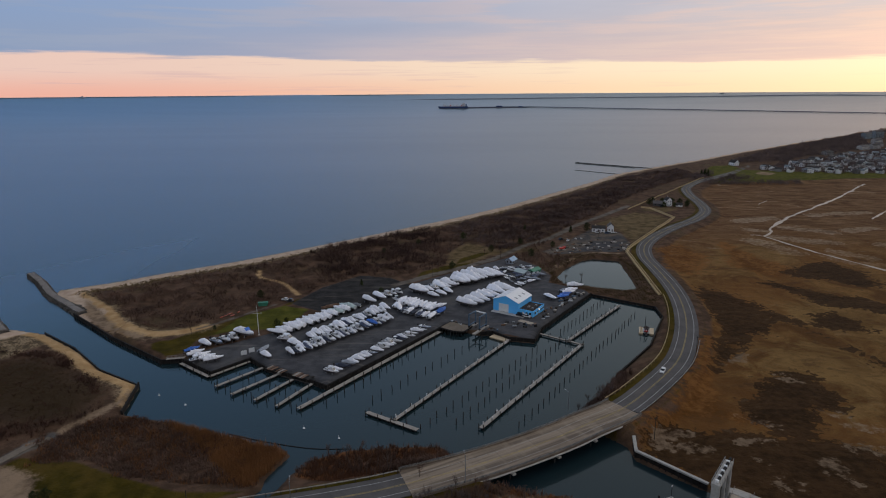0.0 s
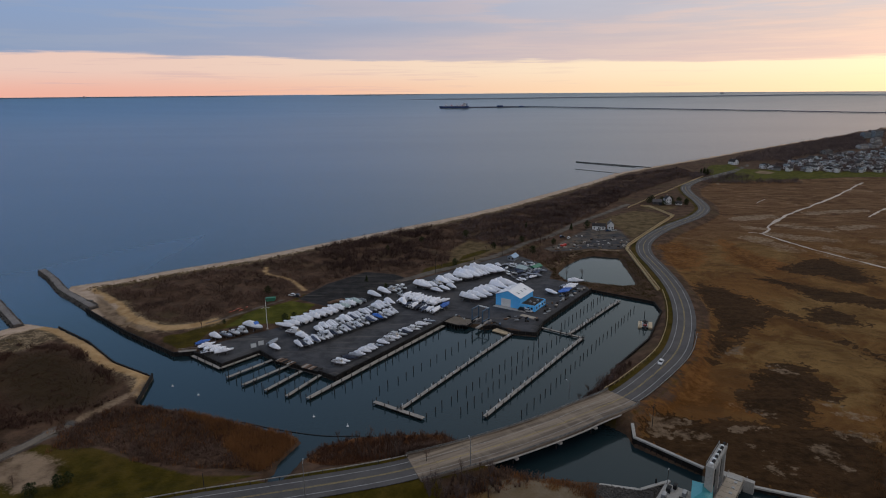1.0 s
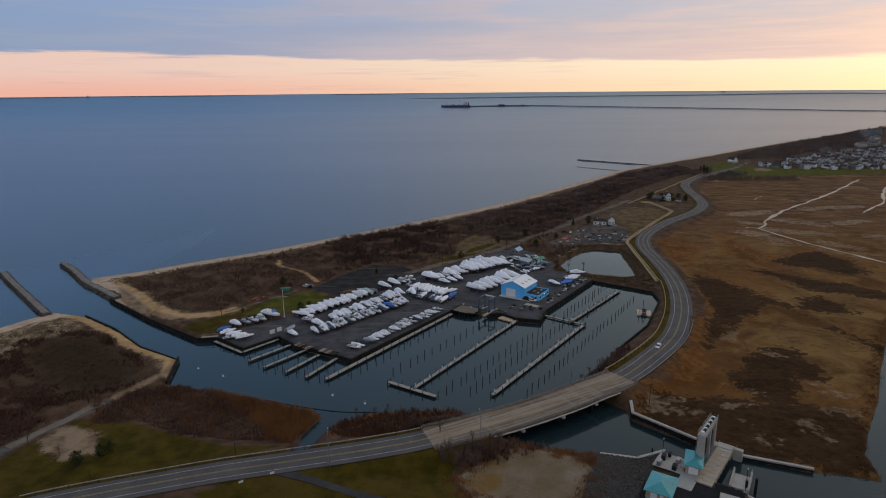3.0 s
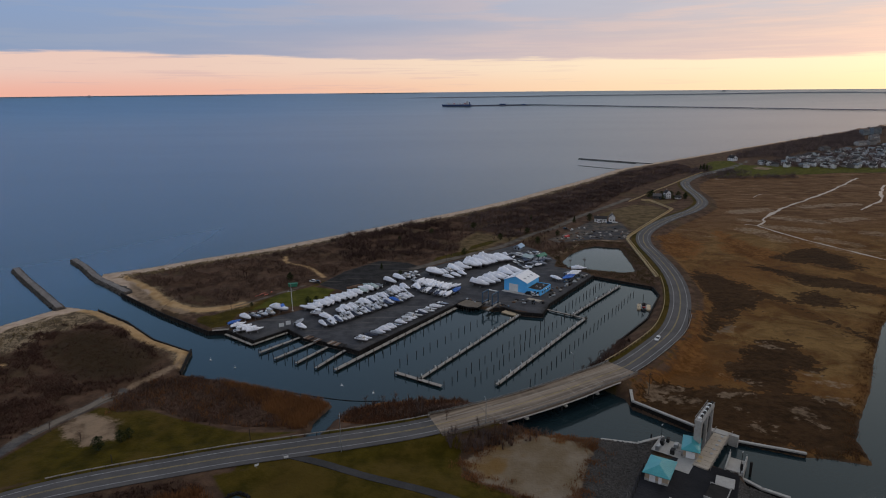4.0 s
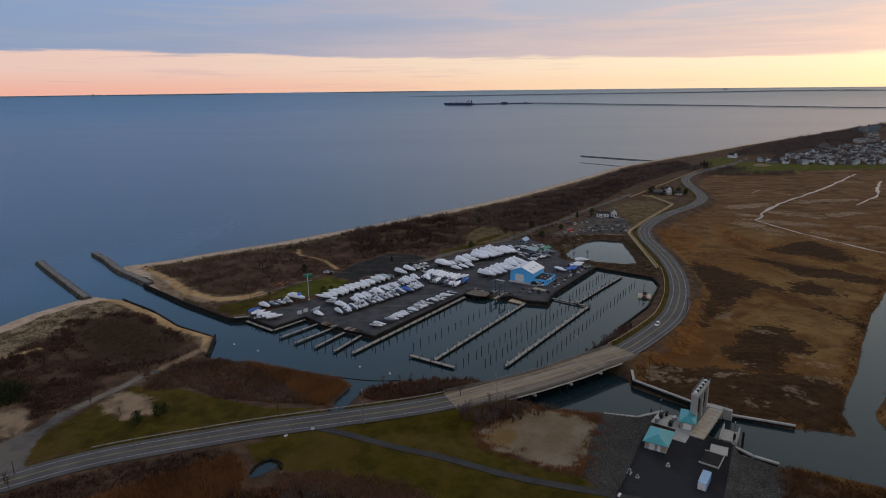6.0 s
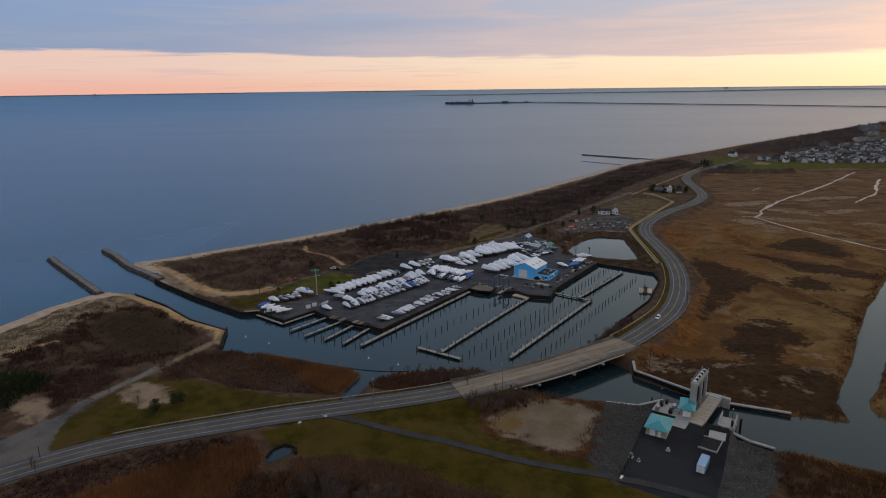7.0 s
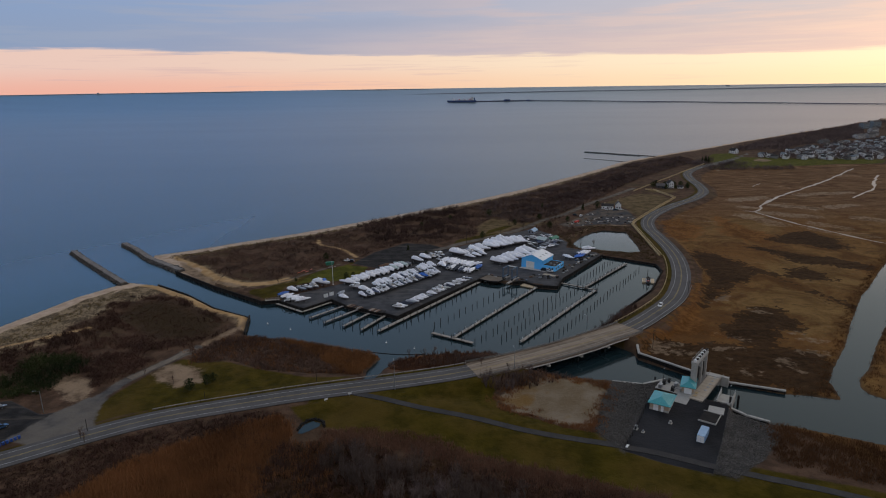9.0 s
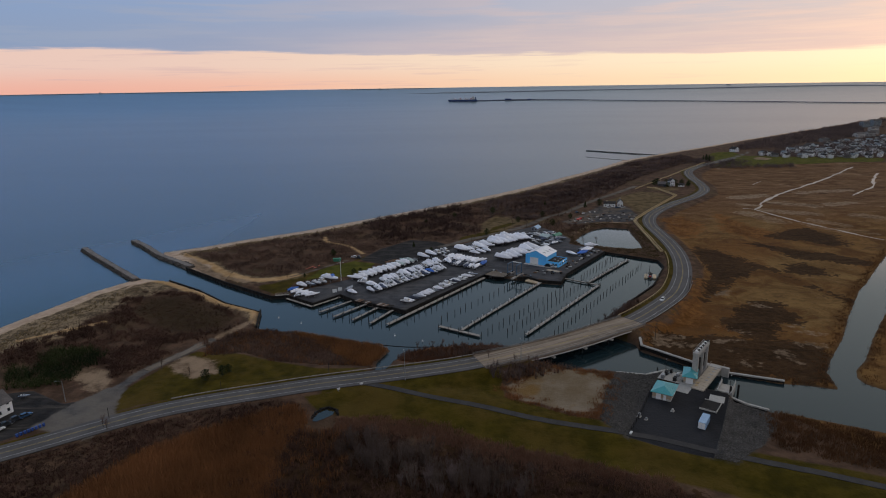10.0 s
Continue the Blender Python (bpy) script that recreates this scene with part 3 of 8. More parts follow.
def add_rod(bm, a, b, r0, r1=None, sides=8):
    a, b = Vector(a), Vector(b)
    made = bmesh.ops.create_cone(bm, cap_ends=True, segments=sides, radius1=r0, radius2=r0 if r1 is None else r1, depth=(b - a).length)["verts"]
    turn = (b - a).to_track_quat("Z", "Y").to_matrix().to_4x4()
    bmesh.ops.transform(bm, matrix=Matrix.Translation((a + b) / 2) @ turn, verts=made)
    return made


def rod(a, b, r0, r1=None, sides=8):
    bm = bmesh.new()
    add_rod(bm, a, b, r0, r1, sides)
    return bm


def prism(profile, y0, y1):
    """A profile in x and z, drawn out along y."""
    bm = bmesh.new()
    a, b = [bm.verts.new((x, y0, z)) for x, z in profile], [bm.verts.new((x, y1, z)) for x, z in profile]
    n = len(profile)
    for i in range(n):
        bm.faces.new((a[i], a[(i + 1) % n], b[(i + 1) % n], b[i]))
    bm.faces.new(a[::-1]), bm.faces.new(b)
    bmesh.ops.recalc_face_normals(bm, faces=bm.faces)
    return bm


def thing(name, label, category, m=None, group="", kind=""):
    ob = new(name)
    if m is not None:
        ob.matrix_basis = m
    return tagged(ob, label, category, group, kind)


def offsets(line, off):
    """A line moved sideways: above zero to the right of its run."""
    line = np.asarray(line, float)
    d = np.gradient(line, axis=0)
    d /= np.linalg.norm(d, axis=1)[:, None]
    return line + np.stack([d[:, 1], -d[:, 0]], 1) * off


def ribbon(name, line, left, right, z, mat, parent=None, label="", thick=0.0):
    """A strip along a line; z: a height or a function of x and y."""
    a, b = offsets(line, left), offsets(line, right)
    rise = (lambda p: z(line[:, 0], line[:, 1])) if callable(z) else (lambda p: np.full(len(line), float(z)))
    va, vb = np.column_stack([a, rise(a)]), np.column_stack([b, rise(b)])
    n = len(line)
    verts = [*va, *vb]
    faces = [(i, n + i, n + i + 1, i + 1) for i in range(n - 1)]
    if thick:
        down = np.array([0, 0, -thick])
        verts += [*(va + down), *(vb + down)]
        faces += [(2 * n + i + 1, 3 * n + i + 1, 3 * n + i, 2 * n + i) for i in range(n - 1)]
        faces += [(i + 1, 2 * n + i + 1, 2 * n + i, i) for i in range(n - 1)] + [(n + i, 3 * n + i, 3 * n + i + 1, n + i + 1) for i in range(n - 1)]
        faces += [(0, 2 * n, 3 * n, n), (n - 1, 2 * n - 1, 4 * n - 1, 3 * n - 1)]
    return sheet_part(name, verts, faces, mat, parent, label)


# ---- ground and water ----
def spread(low, high, step_length, limit):
    """Grid lines: even between low and high, ever wider beyond."""
    mid = list(np.arange(low, high + 0.1, step_length))
    for sign, edge in ((-1, low), (1, high)):
        s, v = step_length, edge
        while abs(v) < limit:
            s = min(s * 1.06, 160)
            v += sign * s
            mid.append(v)
    return np.array(sorted(mid))


gx, gy = spread(-270, 330, 1.5, 5000), spread(66, 600, 1.5, 5000)
gx, gy = gx[gx > -900], gy[gy > -700]
X, Y = np.meshgrid(gx, gy)
Z = height(X, Y) + far_rise(X, Y) + 0.12 * lumps(X, Y, 7, 9)
keep = np.hypot(X, Y) < 4900
nx, ny = len(gx), len(gy)
ids = np.arange(nx * ny).reshape(ny, nx)
quads = np.stack([ids[:-1, :-1], ids[:-1, 1:], ids[1:, 1:], ids[1:, :-1]], -1)
under = (Z[:-1, :-1] < far_rise(X, Y)[:-1, :-1] - 1.9) & (Z[1:, 1:] < far_rise(X, Y)[1:, 1:] - 1.9) & (Z[1:, :-1] < far_rise(X, Y)[1:, :-1] - 1.9) & (Z[:-1, 1:] < far_rise(X, Y)[:-1, 1:] - 1.9)
quads = quads[keep[:-1, :-1] & ~(under & (np.hypot(X, Y)[:-1, :-1] > 700))]
me = bpy.data.meshes.new("ground")
me.from_pydata(np.stack([X, Y, Z], -1).reshape(-1, 3).tolist(), [], quads.reshape(-1, 4).tolist())
me.shade_smooth()
me.materials.append(GROUND)
shore = np.minimum(away(X, Y, SOUTH[1:9]), away(X, Y, NORTH[25:46]))
inland = land(X, Y)
beach = np.minimum(np.where(X < -225, 11, 15) + 4 * lumps(X, Y, 45, 12) - shore, 30)
zones = {
    "z_marsh": np.maximum(within(X, Y, MARSH), within(X, Y, ISLAND)),
    "z_dark": np.maximum.reduce([within(X, Y, p) for p in WRACK] + [within(X, Y, TREES_F), 2.6 - away(X, Y, smooth(DITCH, 4.0))]),
    "z_pan": np.maximum.reduce([w - away(X, Y, [a, b]) for a, b, w in PAN_RUNS]),
    "z_rust": np.maximum.reduce([within(X, Y, p) for p in RUST]),
    "z_straw": np.maximum.reduce([within(X, Y, p) for p in STRAW]),
    "z_reed": np.maximum.reduce([within(X, Y, p) for p in REEDS[1:3]]),
    "z_grass": np.maximum.reduce([within(X, Y, p) for p in GRASSES] + [np.where(X > 60, np.minimum(9.0 - away(X, Y, ROAD_LINE), away(X, Y, offsets(ROAD_LINE, 4.0)) - 5.0), np.where(X < -75, np.minimum(7.6 - away(X, Y, ROAD_LINE), away(X, Y, offsets(ROAD_LINE, 4.0)) - 4.0), 8.5 - away(X, Y, ROAD_LINE)))]),
    "z_lawn": np.maximum(np.minimum(within(X, Y, GRASSES[2]), X + 119 - 0.25 * (Y - 280)), np.maximum(within(X, Y, GRASSES[3]), within(X, Y, GREEN_W))),
    "z_mud": np.maximum.reduce([within(X, Y, p) for p in [MUD]]),
    "z_gravel": np.maximum.reduce([within(X, Y, p) for p in GRAVELS]),
    "z_sand": np.maximum.reduce([beach] + [w - away(X, Y, smooth(p, 4.0)) for k, (p, w) in enumerate(SANDPATHS) if k != 2]),
    "z_dune": np.maximum.reduce([np.minimum(np.where(Y > 308 - 0.68 * (X + 215), 20, np.where(X < -206 + (Y < 330) * 60, 42, 21)) + 12 * lumps(X, Y, 50, 13) - shore, 30), 5 - away(X, Y, SANDPATHS[0][0]), 4 - away(X, Y, SANDPATHS[3][0])]) - 40 * (within(X, Y, MARSH) > 0),
    "z_lot": np.maximum.reduce([within(X, Y, p) for p in LOTS[:2] + LOTS[3:]]),
    "z_junk": within(X, Y, LOTS[2]),
    "z_meadow": np.maximum.reduce([within(X, Y, p) for p in MEADOWS]),
    "z_dirt": np.maximum.reduce([w - away(X, Y, smooth(p, 4.0)) for p, w in DIRT_LANES]),
    "z_old": np.maximum.reduce([within(X, Y, p) for p in (LOTS[0], CARPARK)]),
    "z_plat": within(X, Y, PLATFORM),
    "z_apron": np.maximum(within(X, Y, APRON), np.maximum(2.6 - away(X, Y, smooth(LANE, 3.0)), 4.5 - away(X, Y, GREEN_LANE))),
    "z_bare": np.maximum.reduce([within(X, Y, p) for p in SANDLOTS + [INFIELD, VERGE]] + [1.4 - away(X, Y, POND_RIM), 1.5 - away(X, Y, smooth(SANDPATHS[2][0], 4.0))]),
    "z_field": within(X, Y, FIELD),
    "z_beach": beach,
    "z_wet": inland,
}
for name, d in zones.items():
    a = me.attributes.new(name, "FLOAT", "POINT")
    a.data.foreach_set("value", np.clip(d, -30, 30).ravel().astype(np.float32))
tagged(new("ground", me), "winter coastal land of brown scrub, marsh, sand and grass", "ground", kind="structure")

rings = [0, 60, 140, 260, 420, 700, 1200, 2000, 2700] + list(np.linspace(3300, 4900, 17))
turns = 128
verts = [(0, 0, 0)] + [(r * math.cos(k * math.tau / turns), r * math.sin(k * math.tau / turns), float(far_rise(r, 0.0))) for r in rings[1:] for k in range(turns)]
faces = [(0, 1 + k, 1 + (k + 1) % turns) for k in range(turns)]
for j in range(len(rings) - 2):
    b = 1 + j * turns
    faces += [(b + k, b + turns + k, b + turns + (k + 1) % turns, b + (k + 1) % turns) for k in range(turns)]
water = sheet_part("water", verts, faces, WATER)
water.data.shade_smooth()
tagged(water, "calm blue-grey bay and creek water at dusk", "water", kind="structure")

FOAM = worn("thin_surf_foam", (0.40, 0.37, 0.36), (0.62, 0.58, 0.56), 0.05, 0.6, 0.6)
coast = smooth(NORTH[27:46], 3.0)
nr = np.random.RandomState(91)
reach = np.clip(np.interp(np.arange(len(coast)), np.arange(0, len(coast) + 8, 8), nr.uniform(-0.25, 1.0, len(coast) // 8 + 2)[:len(np.arange(0, len(coast) + 8, 8))]), 0.02, 1.0)
reach *= 0.35 + 3.0 * np.clip(np.arange(len(coast)) / len(coast) - 0.1, 0, 1)
wash, swash = offsets(coast, -0.4), offsets(coast, -0.4) + (offsets(coast, -1.0) - coast) * reach[:, None]
verts = [(*p, 0.16 + float(far_rise(*p))) for p in wash] + [(*p, 0.08 + float(far_rise(*p))) for p in swash]
surf = sheet_part("surf", verts, [(i, i + 1, len(coast) + i + 1, len(coast) + i) for i in range(len(coast) - 1)], FOAM)
tagged(surf, "thin broken line of surf along the beach", "surf", kind="structure")

# Tidal channels: the bright sky mirrored in their water is painted as a pale base colour.
SKY_PALE_CHANNEL = worn("painted_sky_reflection", (0.185, 0.136, 0.100), (0.31, 0.238, 0.182), 0.05, 0.5, 0.4)
for line, wide in CHANNELS:
    run = smooth(line, 4.0)
    nr = np.random.RandomState(len(run))
    n = len(run)
    sway = np.convolve(nr.normal(0, 0.8, n + 4), np.ones(5) / 5, "valid")
    sides = [offsets(run, sign * wide * 0.55) + (offsets(run, 1.0) - run) * (sway + np.convolve(nr.normal(0, 0.8, n + 2), np.ones(3) / 3, "valid"))[:, None] for sign in (-1, 1)]
    verts = [(*p, float(height(p[:1], p[1:])[0]) + 0.22) for side in sides for p in side]
    channel = sheet_part("tidal_channel", verts, [(i, n + i, n + i + 1, i + 1) for i in range(n - 1)], SKY_PALE_CHANNEL)
    tagged(channel, "tidal water channel across the marsh, sky reflection painted pale", "channel", kind="structure")

# ---- road ----
half = 5.7
on_bridge = [(BRIDGE[0] <= x <= BRIDGE[1]) and y < 260 for x, y in ROAD_LINE]
first, last = on_bridge.index(True), len(on_bridge) - 1 - on_bridge[::-1].index(True)
road = thing("road", "two-lane asphalt road with yellow centre line", "road", kind="structure")
ribbon("carriageway", ROAD_LINE[:first + 1], -half, half, road_height, ASPHALT, road, thick=0.25)
ribbon("carriageway", ROAD_LINE[last:], -half, half, road_height, ASPHALT, road, thick=0.25)


def above(rise):
    return lambda x, y: road_height(x, y) + rise


for off, wide, mat, nm in ((-3.5, 0.11, WHITE_LINE, "edge_line"), (3.5, 0.11, WHITE_LINE, "edge_line"), (-0.2, 0.08, YELLOW_LINE, "centre_line"), (0.2, 0.08, YELLOW_LINE, "centre_line")):
    for run in (ROAD_LINE[:first + 1], ROAD_LINE[last:]):
        ribbon(nm, run, off - wide, off + wide, above(0.02), mat, road)
path = thing("levee_path", "narrow asphalt path along the grass levee", "path", kind="structure")
ribbon("paving", LEVEE_LINE, -1.5, 1.5, lambda x, y: height(x, y) + 0.14 + 0.12 * lumps(x, y, 7, 9), OLD_TAR, path, thick=0.3)

lane = thing("lane", "narrow grey lane from the car park to the spit", "road", kind="structure")
ribbon("paving", smooth(LANE[3:], 2.0), -1.7, 1.7, lambda x, y: height(x, y) + 0.18 + 0.12 * lumps(x, y, 7, 9), LANE_TAR, lane, thick=0.4)

# ---- bridge ----
bridge = thing("road_bridge", "low concrete road bridge with tan deck", "bridge")
B_LINE = ROAD_LINE[first:last + 1]
ribbon("deck", B_LINE, -7.4, 7.4, above(0.004), DECKING, bridge, thick=0.7)
RAIL_GREY = worn("dull_rail_steel", (0.10, 0.095, 0.088), (0.19, 0.178, 0.162), 0.5, 4.0, 0.6)
for off, out in ((-7.4, -1), (7.0, 1)):
    ribbon("parapet", B_LINE, off, off + 0.4, above(0.42), DECKING, bridge, thick=0.44)
    for z in (0.68, 0.92, 1.18):
        ribbon("hand_rail", B_LINE, off + 0.14, off + 0.26, above(z), RAIL_GREY, bridge, thick=0.10)
    lip = off + 0.2 + out * 0.35
    ribbon("fascia_ledge", B_LINE, lip - 0.28, lip + 0.28, above(-0.42), CONCRETE, bridge, "pale concrete ledge along the bridge", thick=0.32)
    ribbon("fascia_beam", B_LINE, off - 0.02 if off < 0 else off + 0.2, off + 0.2 if off < 0 else off + 0.42, above(-0.012), DECKING, bridge, thick=0.40)
    side = offsets(B_LINE, off + 0.2)
    baluster = None
    for a, b in zip(side[:-1], side[1:]):
        for s_ in (0.0, 0.5):
            x, y = a + (b - a) * s_
            if baluster is None:
                baluster = part("rail_post", box(-0.09, 0.09, -0.09, 0.09, 0.42, 1.2), RAIL_GREY, bridge)
                ob = baluster
            else:
                ob = new("rail_post", baluster.data)
                ob.parent = bridge
            ob.location = (x, y, float(road_height(x, y)))
for off in (-5.0, 0, 5.0):
    ribbon("girder", B_LINE, off - 0.4, off + 0.4, above(-0.7), OLD_TAR, bridge, thick=0.8)
for off in (-0.2, 0.2):
    ribbon("centre_line", B_LINE, off - 0.08, off + 0.08, above(0.02), YELLOW_LINE, bridge)
for off in (-3.5, 3.5):
    ribbon("worn_edge_line", B_LINE, off - 0.09, off + 0.09, above(0.02), DECK_LINE, bridge)
for k in range(2, len(B_LINE) - 1, 3):
    (x, y), (x2, y2) = B_LINE[k], B_LINE[k + 1]
    joint = part("expansion_joint", box(-0.06, 0.06, -6.9, 6.9, 0.008, 0.02), LANE_TAR, bridge)
    joint.matrix_basis = pose(x, y, float(road_height(x, y)) + 0.004, 0, 0, math.degrees(math.atan2(y2 - y, x2 - x)))
for k in (4, 8, 12, 16, 20):
    if k < len(B_LINE) - 2:
        (x, y), (x2, y2) = B_LINE[k], B_LINE[k + 1]
        z = float(road_height(x, y))
        m = pose(x, y, z, 0, 0, math.degrees(math.atan2(y2 - y, x2 - x)))
        part("pier_cap", box(-0.6, 0.6, -7.6, 7.6, -2.2, -1.504, 0.05), CONCRETE, bridge, "pale concrete pier cap").matrix_basis = m
        for yy in (-5, -2.5, 0, 2.5, 5):
            part("pier_post", rod((0, yy, -2.5 - z), (0, yy, -2.2), 0.25, sides=8), OLD_TAR, bridge).matrix_basis = m

# ---- materials of the things ----
TIMBER = worn("weathered_dock_timber", (0.245, 0.220, 0.195), (0.37, 0.335, 0.300), 0.4, 5.0, 0.9, bump=0.01)
TAN_TIMBER = worn("tan_rail_timber", (0.40, 0.295, 0.155), (0.52, 0.395, 0.225), 0.4, 5.0, 0.9)
PILE_WOOD = worn("dark_pile_timber", (0.018, 0.016, 0.015), (0.048, 0.041, 0.036), 0.6, 4.0, 0.85)
TARRED = worn("tarred_bulkhead", (0.009, 0.008, 0.008), (0.026, 0.023, 0.021), 0.5, 3.0, 0.9)
RED_TIMBER = worn("red_brown_timber", (0.125, 0.070, 0.046), (0.225, 0.145, 0.098), 0.4, 4.0, 0.9)
BROWN_DECK = worn("brown_quay_planks", (0.12, 0.095, 0.072), (0.20, 0.165, 0.13), 0.3, 3.0, 0.9)
ROCK = worn("jetty_rock", (0.045, 0.041, 0.039), (0.150, 0.136, 0.124), 0.35, 2.5, 0.95, bump=0.05)
CREST = worn("packed_crest_stone", (0.125, 0.112, 0.104), (0.235, 0.212, 0.196), 0.25, 1.6, 0.95, bump=0.06)
RIPRAP = worn("grey_riprap", (0.042, 0.039, 0.037), (0.135, 0.122, 0.110), 0.12, 3.0, 0.95)
BROWN_RIPRAP = worn("brown_riprap", (0.050, 0.046, 0.043), (0.165, 0.150, 0.136), 0.2, 3.0, 0.95)
WRAP = worn("white_shrink_wrap", (0.74, 0.75, 0.81), (0.90, 0.90, 0.94), 0.5, 2.0, 0.36, bump=0.06, vary=0.08, local=True)
GREY_WRAP = worn("grey_canvas", (0.15, 0.17, 0.20), (0.34, 0.36, 0.40), 0.6, 3.0, 0.75, bump=0.04, vary=0.4, local=True)
GREEN_WRAP = worn("pale_green_wrap", (0.34, 0.42, 0.42), (0.46, 0.54, 0.53), 0.6, 3.0, 0.5, bump=0.02, vary=0.1, local=True)
BLUE_TARP = worn("blue_tarp", (0.02, 0.10, 0.42), (0.05, 0.18, 0.58), 0.6, 3.0, 0.6, bump=0.02, vary=0.2, local=True)
GELCOAT = worn("white_gelcoat", (0.50, 0.50, 0.52), (0.74, 0.74, 0.75), 0.5, 3.0, 0.3, vary=0.3, local=True)
BIN_BLUE = worn("blue_plastic", (0.012, 0.045, 0.20), (0.03, 0.08, 0.30), 0.6, 3.0, 0.5)
NAVY_HULL = worn("dark_blue_hull", (0.03, 0.05, 0.09), (0.06, 0.09, 0.15), 0.5, 3.0, 0.35, local=True)
BOTTOM = worn("antifouling", (0.05, 0.05, 0.06), (0.12, 0.10, 0.10), 0.6, 3.0, 0.8, vary=0.3, local=True)
DARK_GLASS = worn("tinted_glass", (0.012, 0.015, 0.02), (0.03, 0.035, 0.04), 1.0, 2.0, 0.08)
STEEL = worn("grey_steel", (0.22, 0.23, 0.24), (0.36, 0.37, 0.38), 0.8, 5.0, 0.5, 0.6)
BLUE_STEEL = worn("blue_painted_steel", (0.03, 0.07, 0.13), (0.07, 0.13, 0.20), 0.8, 4.0, 0.5)
COCKPIT = worn("dark_cockpit", (0.015, 0.017, 0.022), (0.09, 0.09, 0.10), 1.2, 4.0, 0.7, vary=0.5, local=True)
BLACK = worn("black_rubber", (0.012, 0.012, 0.013), (0.03, 0.03, 0.03), 1.0, 5.0, 0.8)
WHITE_PAINT = worn("white_paint", (0.66, 0.67, 0.68), (0.80, 0.80, 0.80), 0.3, 3.0, 0.55)
WHITE_ROOF = worn("white_metal_roof", (0.82, 0.83, 0.87), (0.92, 0.92, 0.94), 0.2, 2.0, 0.4)
BLUE_SIDING = worn("bright_blue_siding", (0.10, 0.50, 0.98), (0.13, 0.54, 1.0), 0.2, 2.0, 0.5)
DARK_ROOF = worn("dark_flat_roof", (0.020, 0.018, 0.018), (0.06, 0.05, 0.045), 0.4, 2.5, 0.9)
TEAL_ROOF = worn("teal_metal_roof", (0.035, 0.26, 0.29), (0.06, 0.34, 0.37), 0.3, 2.0, 0.4)
TAN_BLOCK = worn("tan_split_block", (0.32, 0.24, 0.17), (0.44, 0.34, 0.25), 0.5, 3.0, 0.9, bump=0.02)
PALE_CONCRETE = worn("pale_new_concrete", (0.29, 0.28, 0.26), (0.42, 0.40, 0.37), 0.2, 2.0, 0.85)
TAN_SLAB = worn("tan_slab", (0.33, 0.28, 0.22), (0.44, 0.38, 0.31), 0.3, 2.5, 0.9)
RED_PAINT = worn("red_paint", (0.42, 0.03, 0.025), (0.55, 0.06, 0.04), 0.4, 3.0, 0.5)
ORANGE = worn("orange_plastic", (0.36, 0.060, 0.02), (0.50, 0.11, 0.035), 0.5, 3.0, 0.5)
GREEN_PAINT = worn("green_paint", (0.02, 0.15, 0.09), (0.04, 0.22, 0.14), 0.4, 3.0, 0.6)
CONTAINER = worn("pale_blue_container", (0.20, 0.34, 0.52), (0.30, 0.44, 0.62), 0.4, 3.0, 0.5)
FLOAT_TAN = worn("tan_float", (0.42, 0.31, 0.19), (0.58, 0.46, 0.31), 0.5, 3.0, 0.7)
ROOF_DARK = worn("dark_shingle", (0.026, 0.025, 0.026), (0.060, 0.055, 0.054), 0.3, 3.0, 0.95, vary=0.5)
ROOF_GREY = worn("grey_shingle", (0.05, 0.048, 0.048), (0.11, 0.10, 0.10), 0.3, 3.0, 0.9, vary=0.5)
HOUSE_PAINT = worn("house_siding", (0.30, 0.29, 0.28), (0.52, 0.50, 0.48), 0.1, 2.0, 0.8, vary=0.55)
SLATE = worn("slate_blue_siding", (0.15, 0.18, 0.20), (0.25, 0.28, 0.30), 0.1, 2.0, 0.8)
CLAPBOARD = worn("cream_clapboard", (0.56, 0.54, 0.49), (0.68, 0.66, 0.61), 0.3, 3.0, 0.7)
# Far shore and far pier: distance haze is mixed into these pale blue-grey base colours.
HAZED_LAND = worn("haze_painted_shore", (0.30, 0.32, 0.39), (0.38, 0.39, 0.45), 0.01, 0.1, 0.95)
HAZED_PIER = worn("haze_painted_pier", (0.12, 0.135, 0.175), (0.18, 0.195, 0.24), 0.05, 0.3, 0.9)
SHIP_HULL = worn("ship_navy", (0.04, 0.065, 0.16), (0.07, 0.10, 0.21), 0.02, 0.2, 0.8)
SHIP_WHITE = worn("ship_white", (0.46, 0.44, 0.47), (0.66, 0.62, 0.64), 0.05, 0.3, 0.8)
CAR_WHITE = worn("white_car_paint", (0.66, 0.66, 0.67), (0.74, 0.74, 0.74), 1.0, 3.0, 0.25)
CAR_DARK = worn("dark_car_paint", (0.02, 0.022, 0.028), (0.04, 0.042, 0.05), 1.0, 3.0, 0.25)
CAR_BLUE = worn("blue_car_paint", (0.02, 0.05, 0.10), (0.03, 0.07, 0.14), 1.0, 3.0, 0.25)


def leafy(name, a, b, rough=0.95):
    """Stems and leaves: every clump a little different."""
    m, nt, bsdf = material(name, rough)
    bsdf.inputs["Specular IOR Level"].default_value = 0.1
    rnd = nt.nodes.new("ShaderNodeNewGeometry").outputs["Random Per Island"]
    big = grain(nt, place_of(nt), 0.035, 4.0)
    fac = calc(nt, "MULTIPLY_ADD", rnd, 0.30, calc(nt, "SUBTRACT", calc(nt, "MULTIPLY", big, 2.8), 1.05), clamp=True)
    put(nt, bsdf.inputs["Base Color"], blend(nt, fac, a, b))
    return m


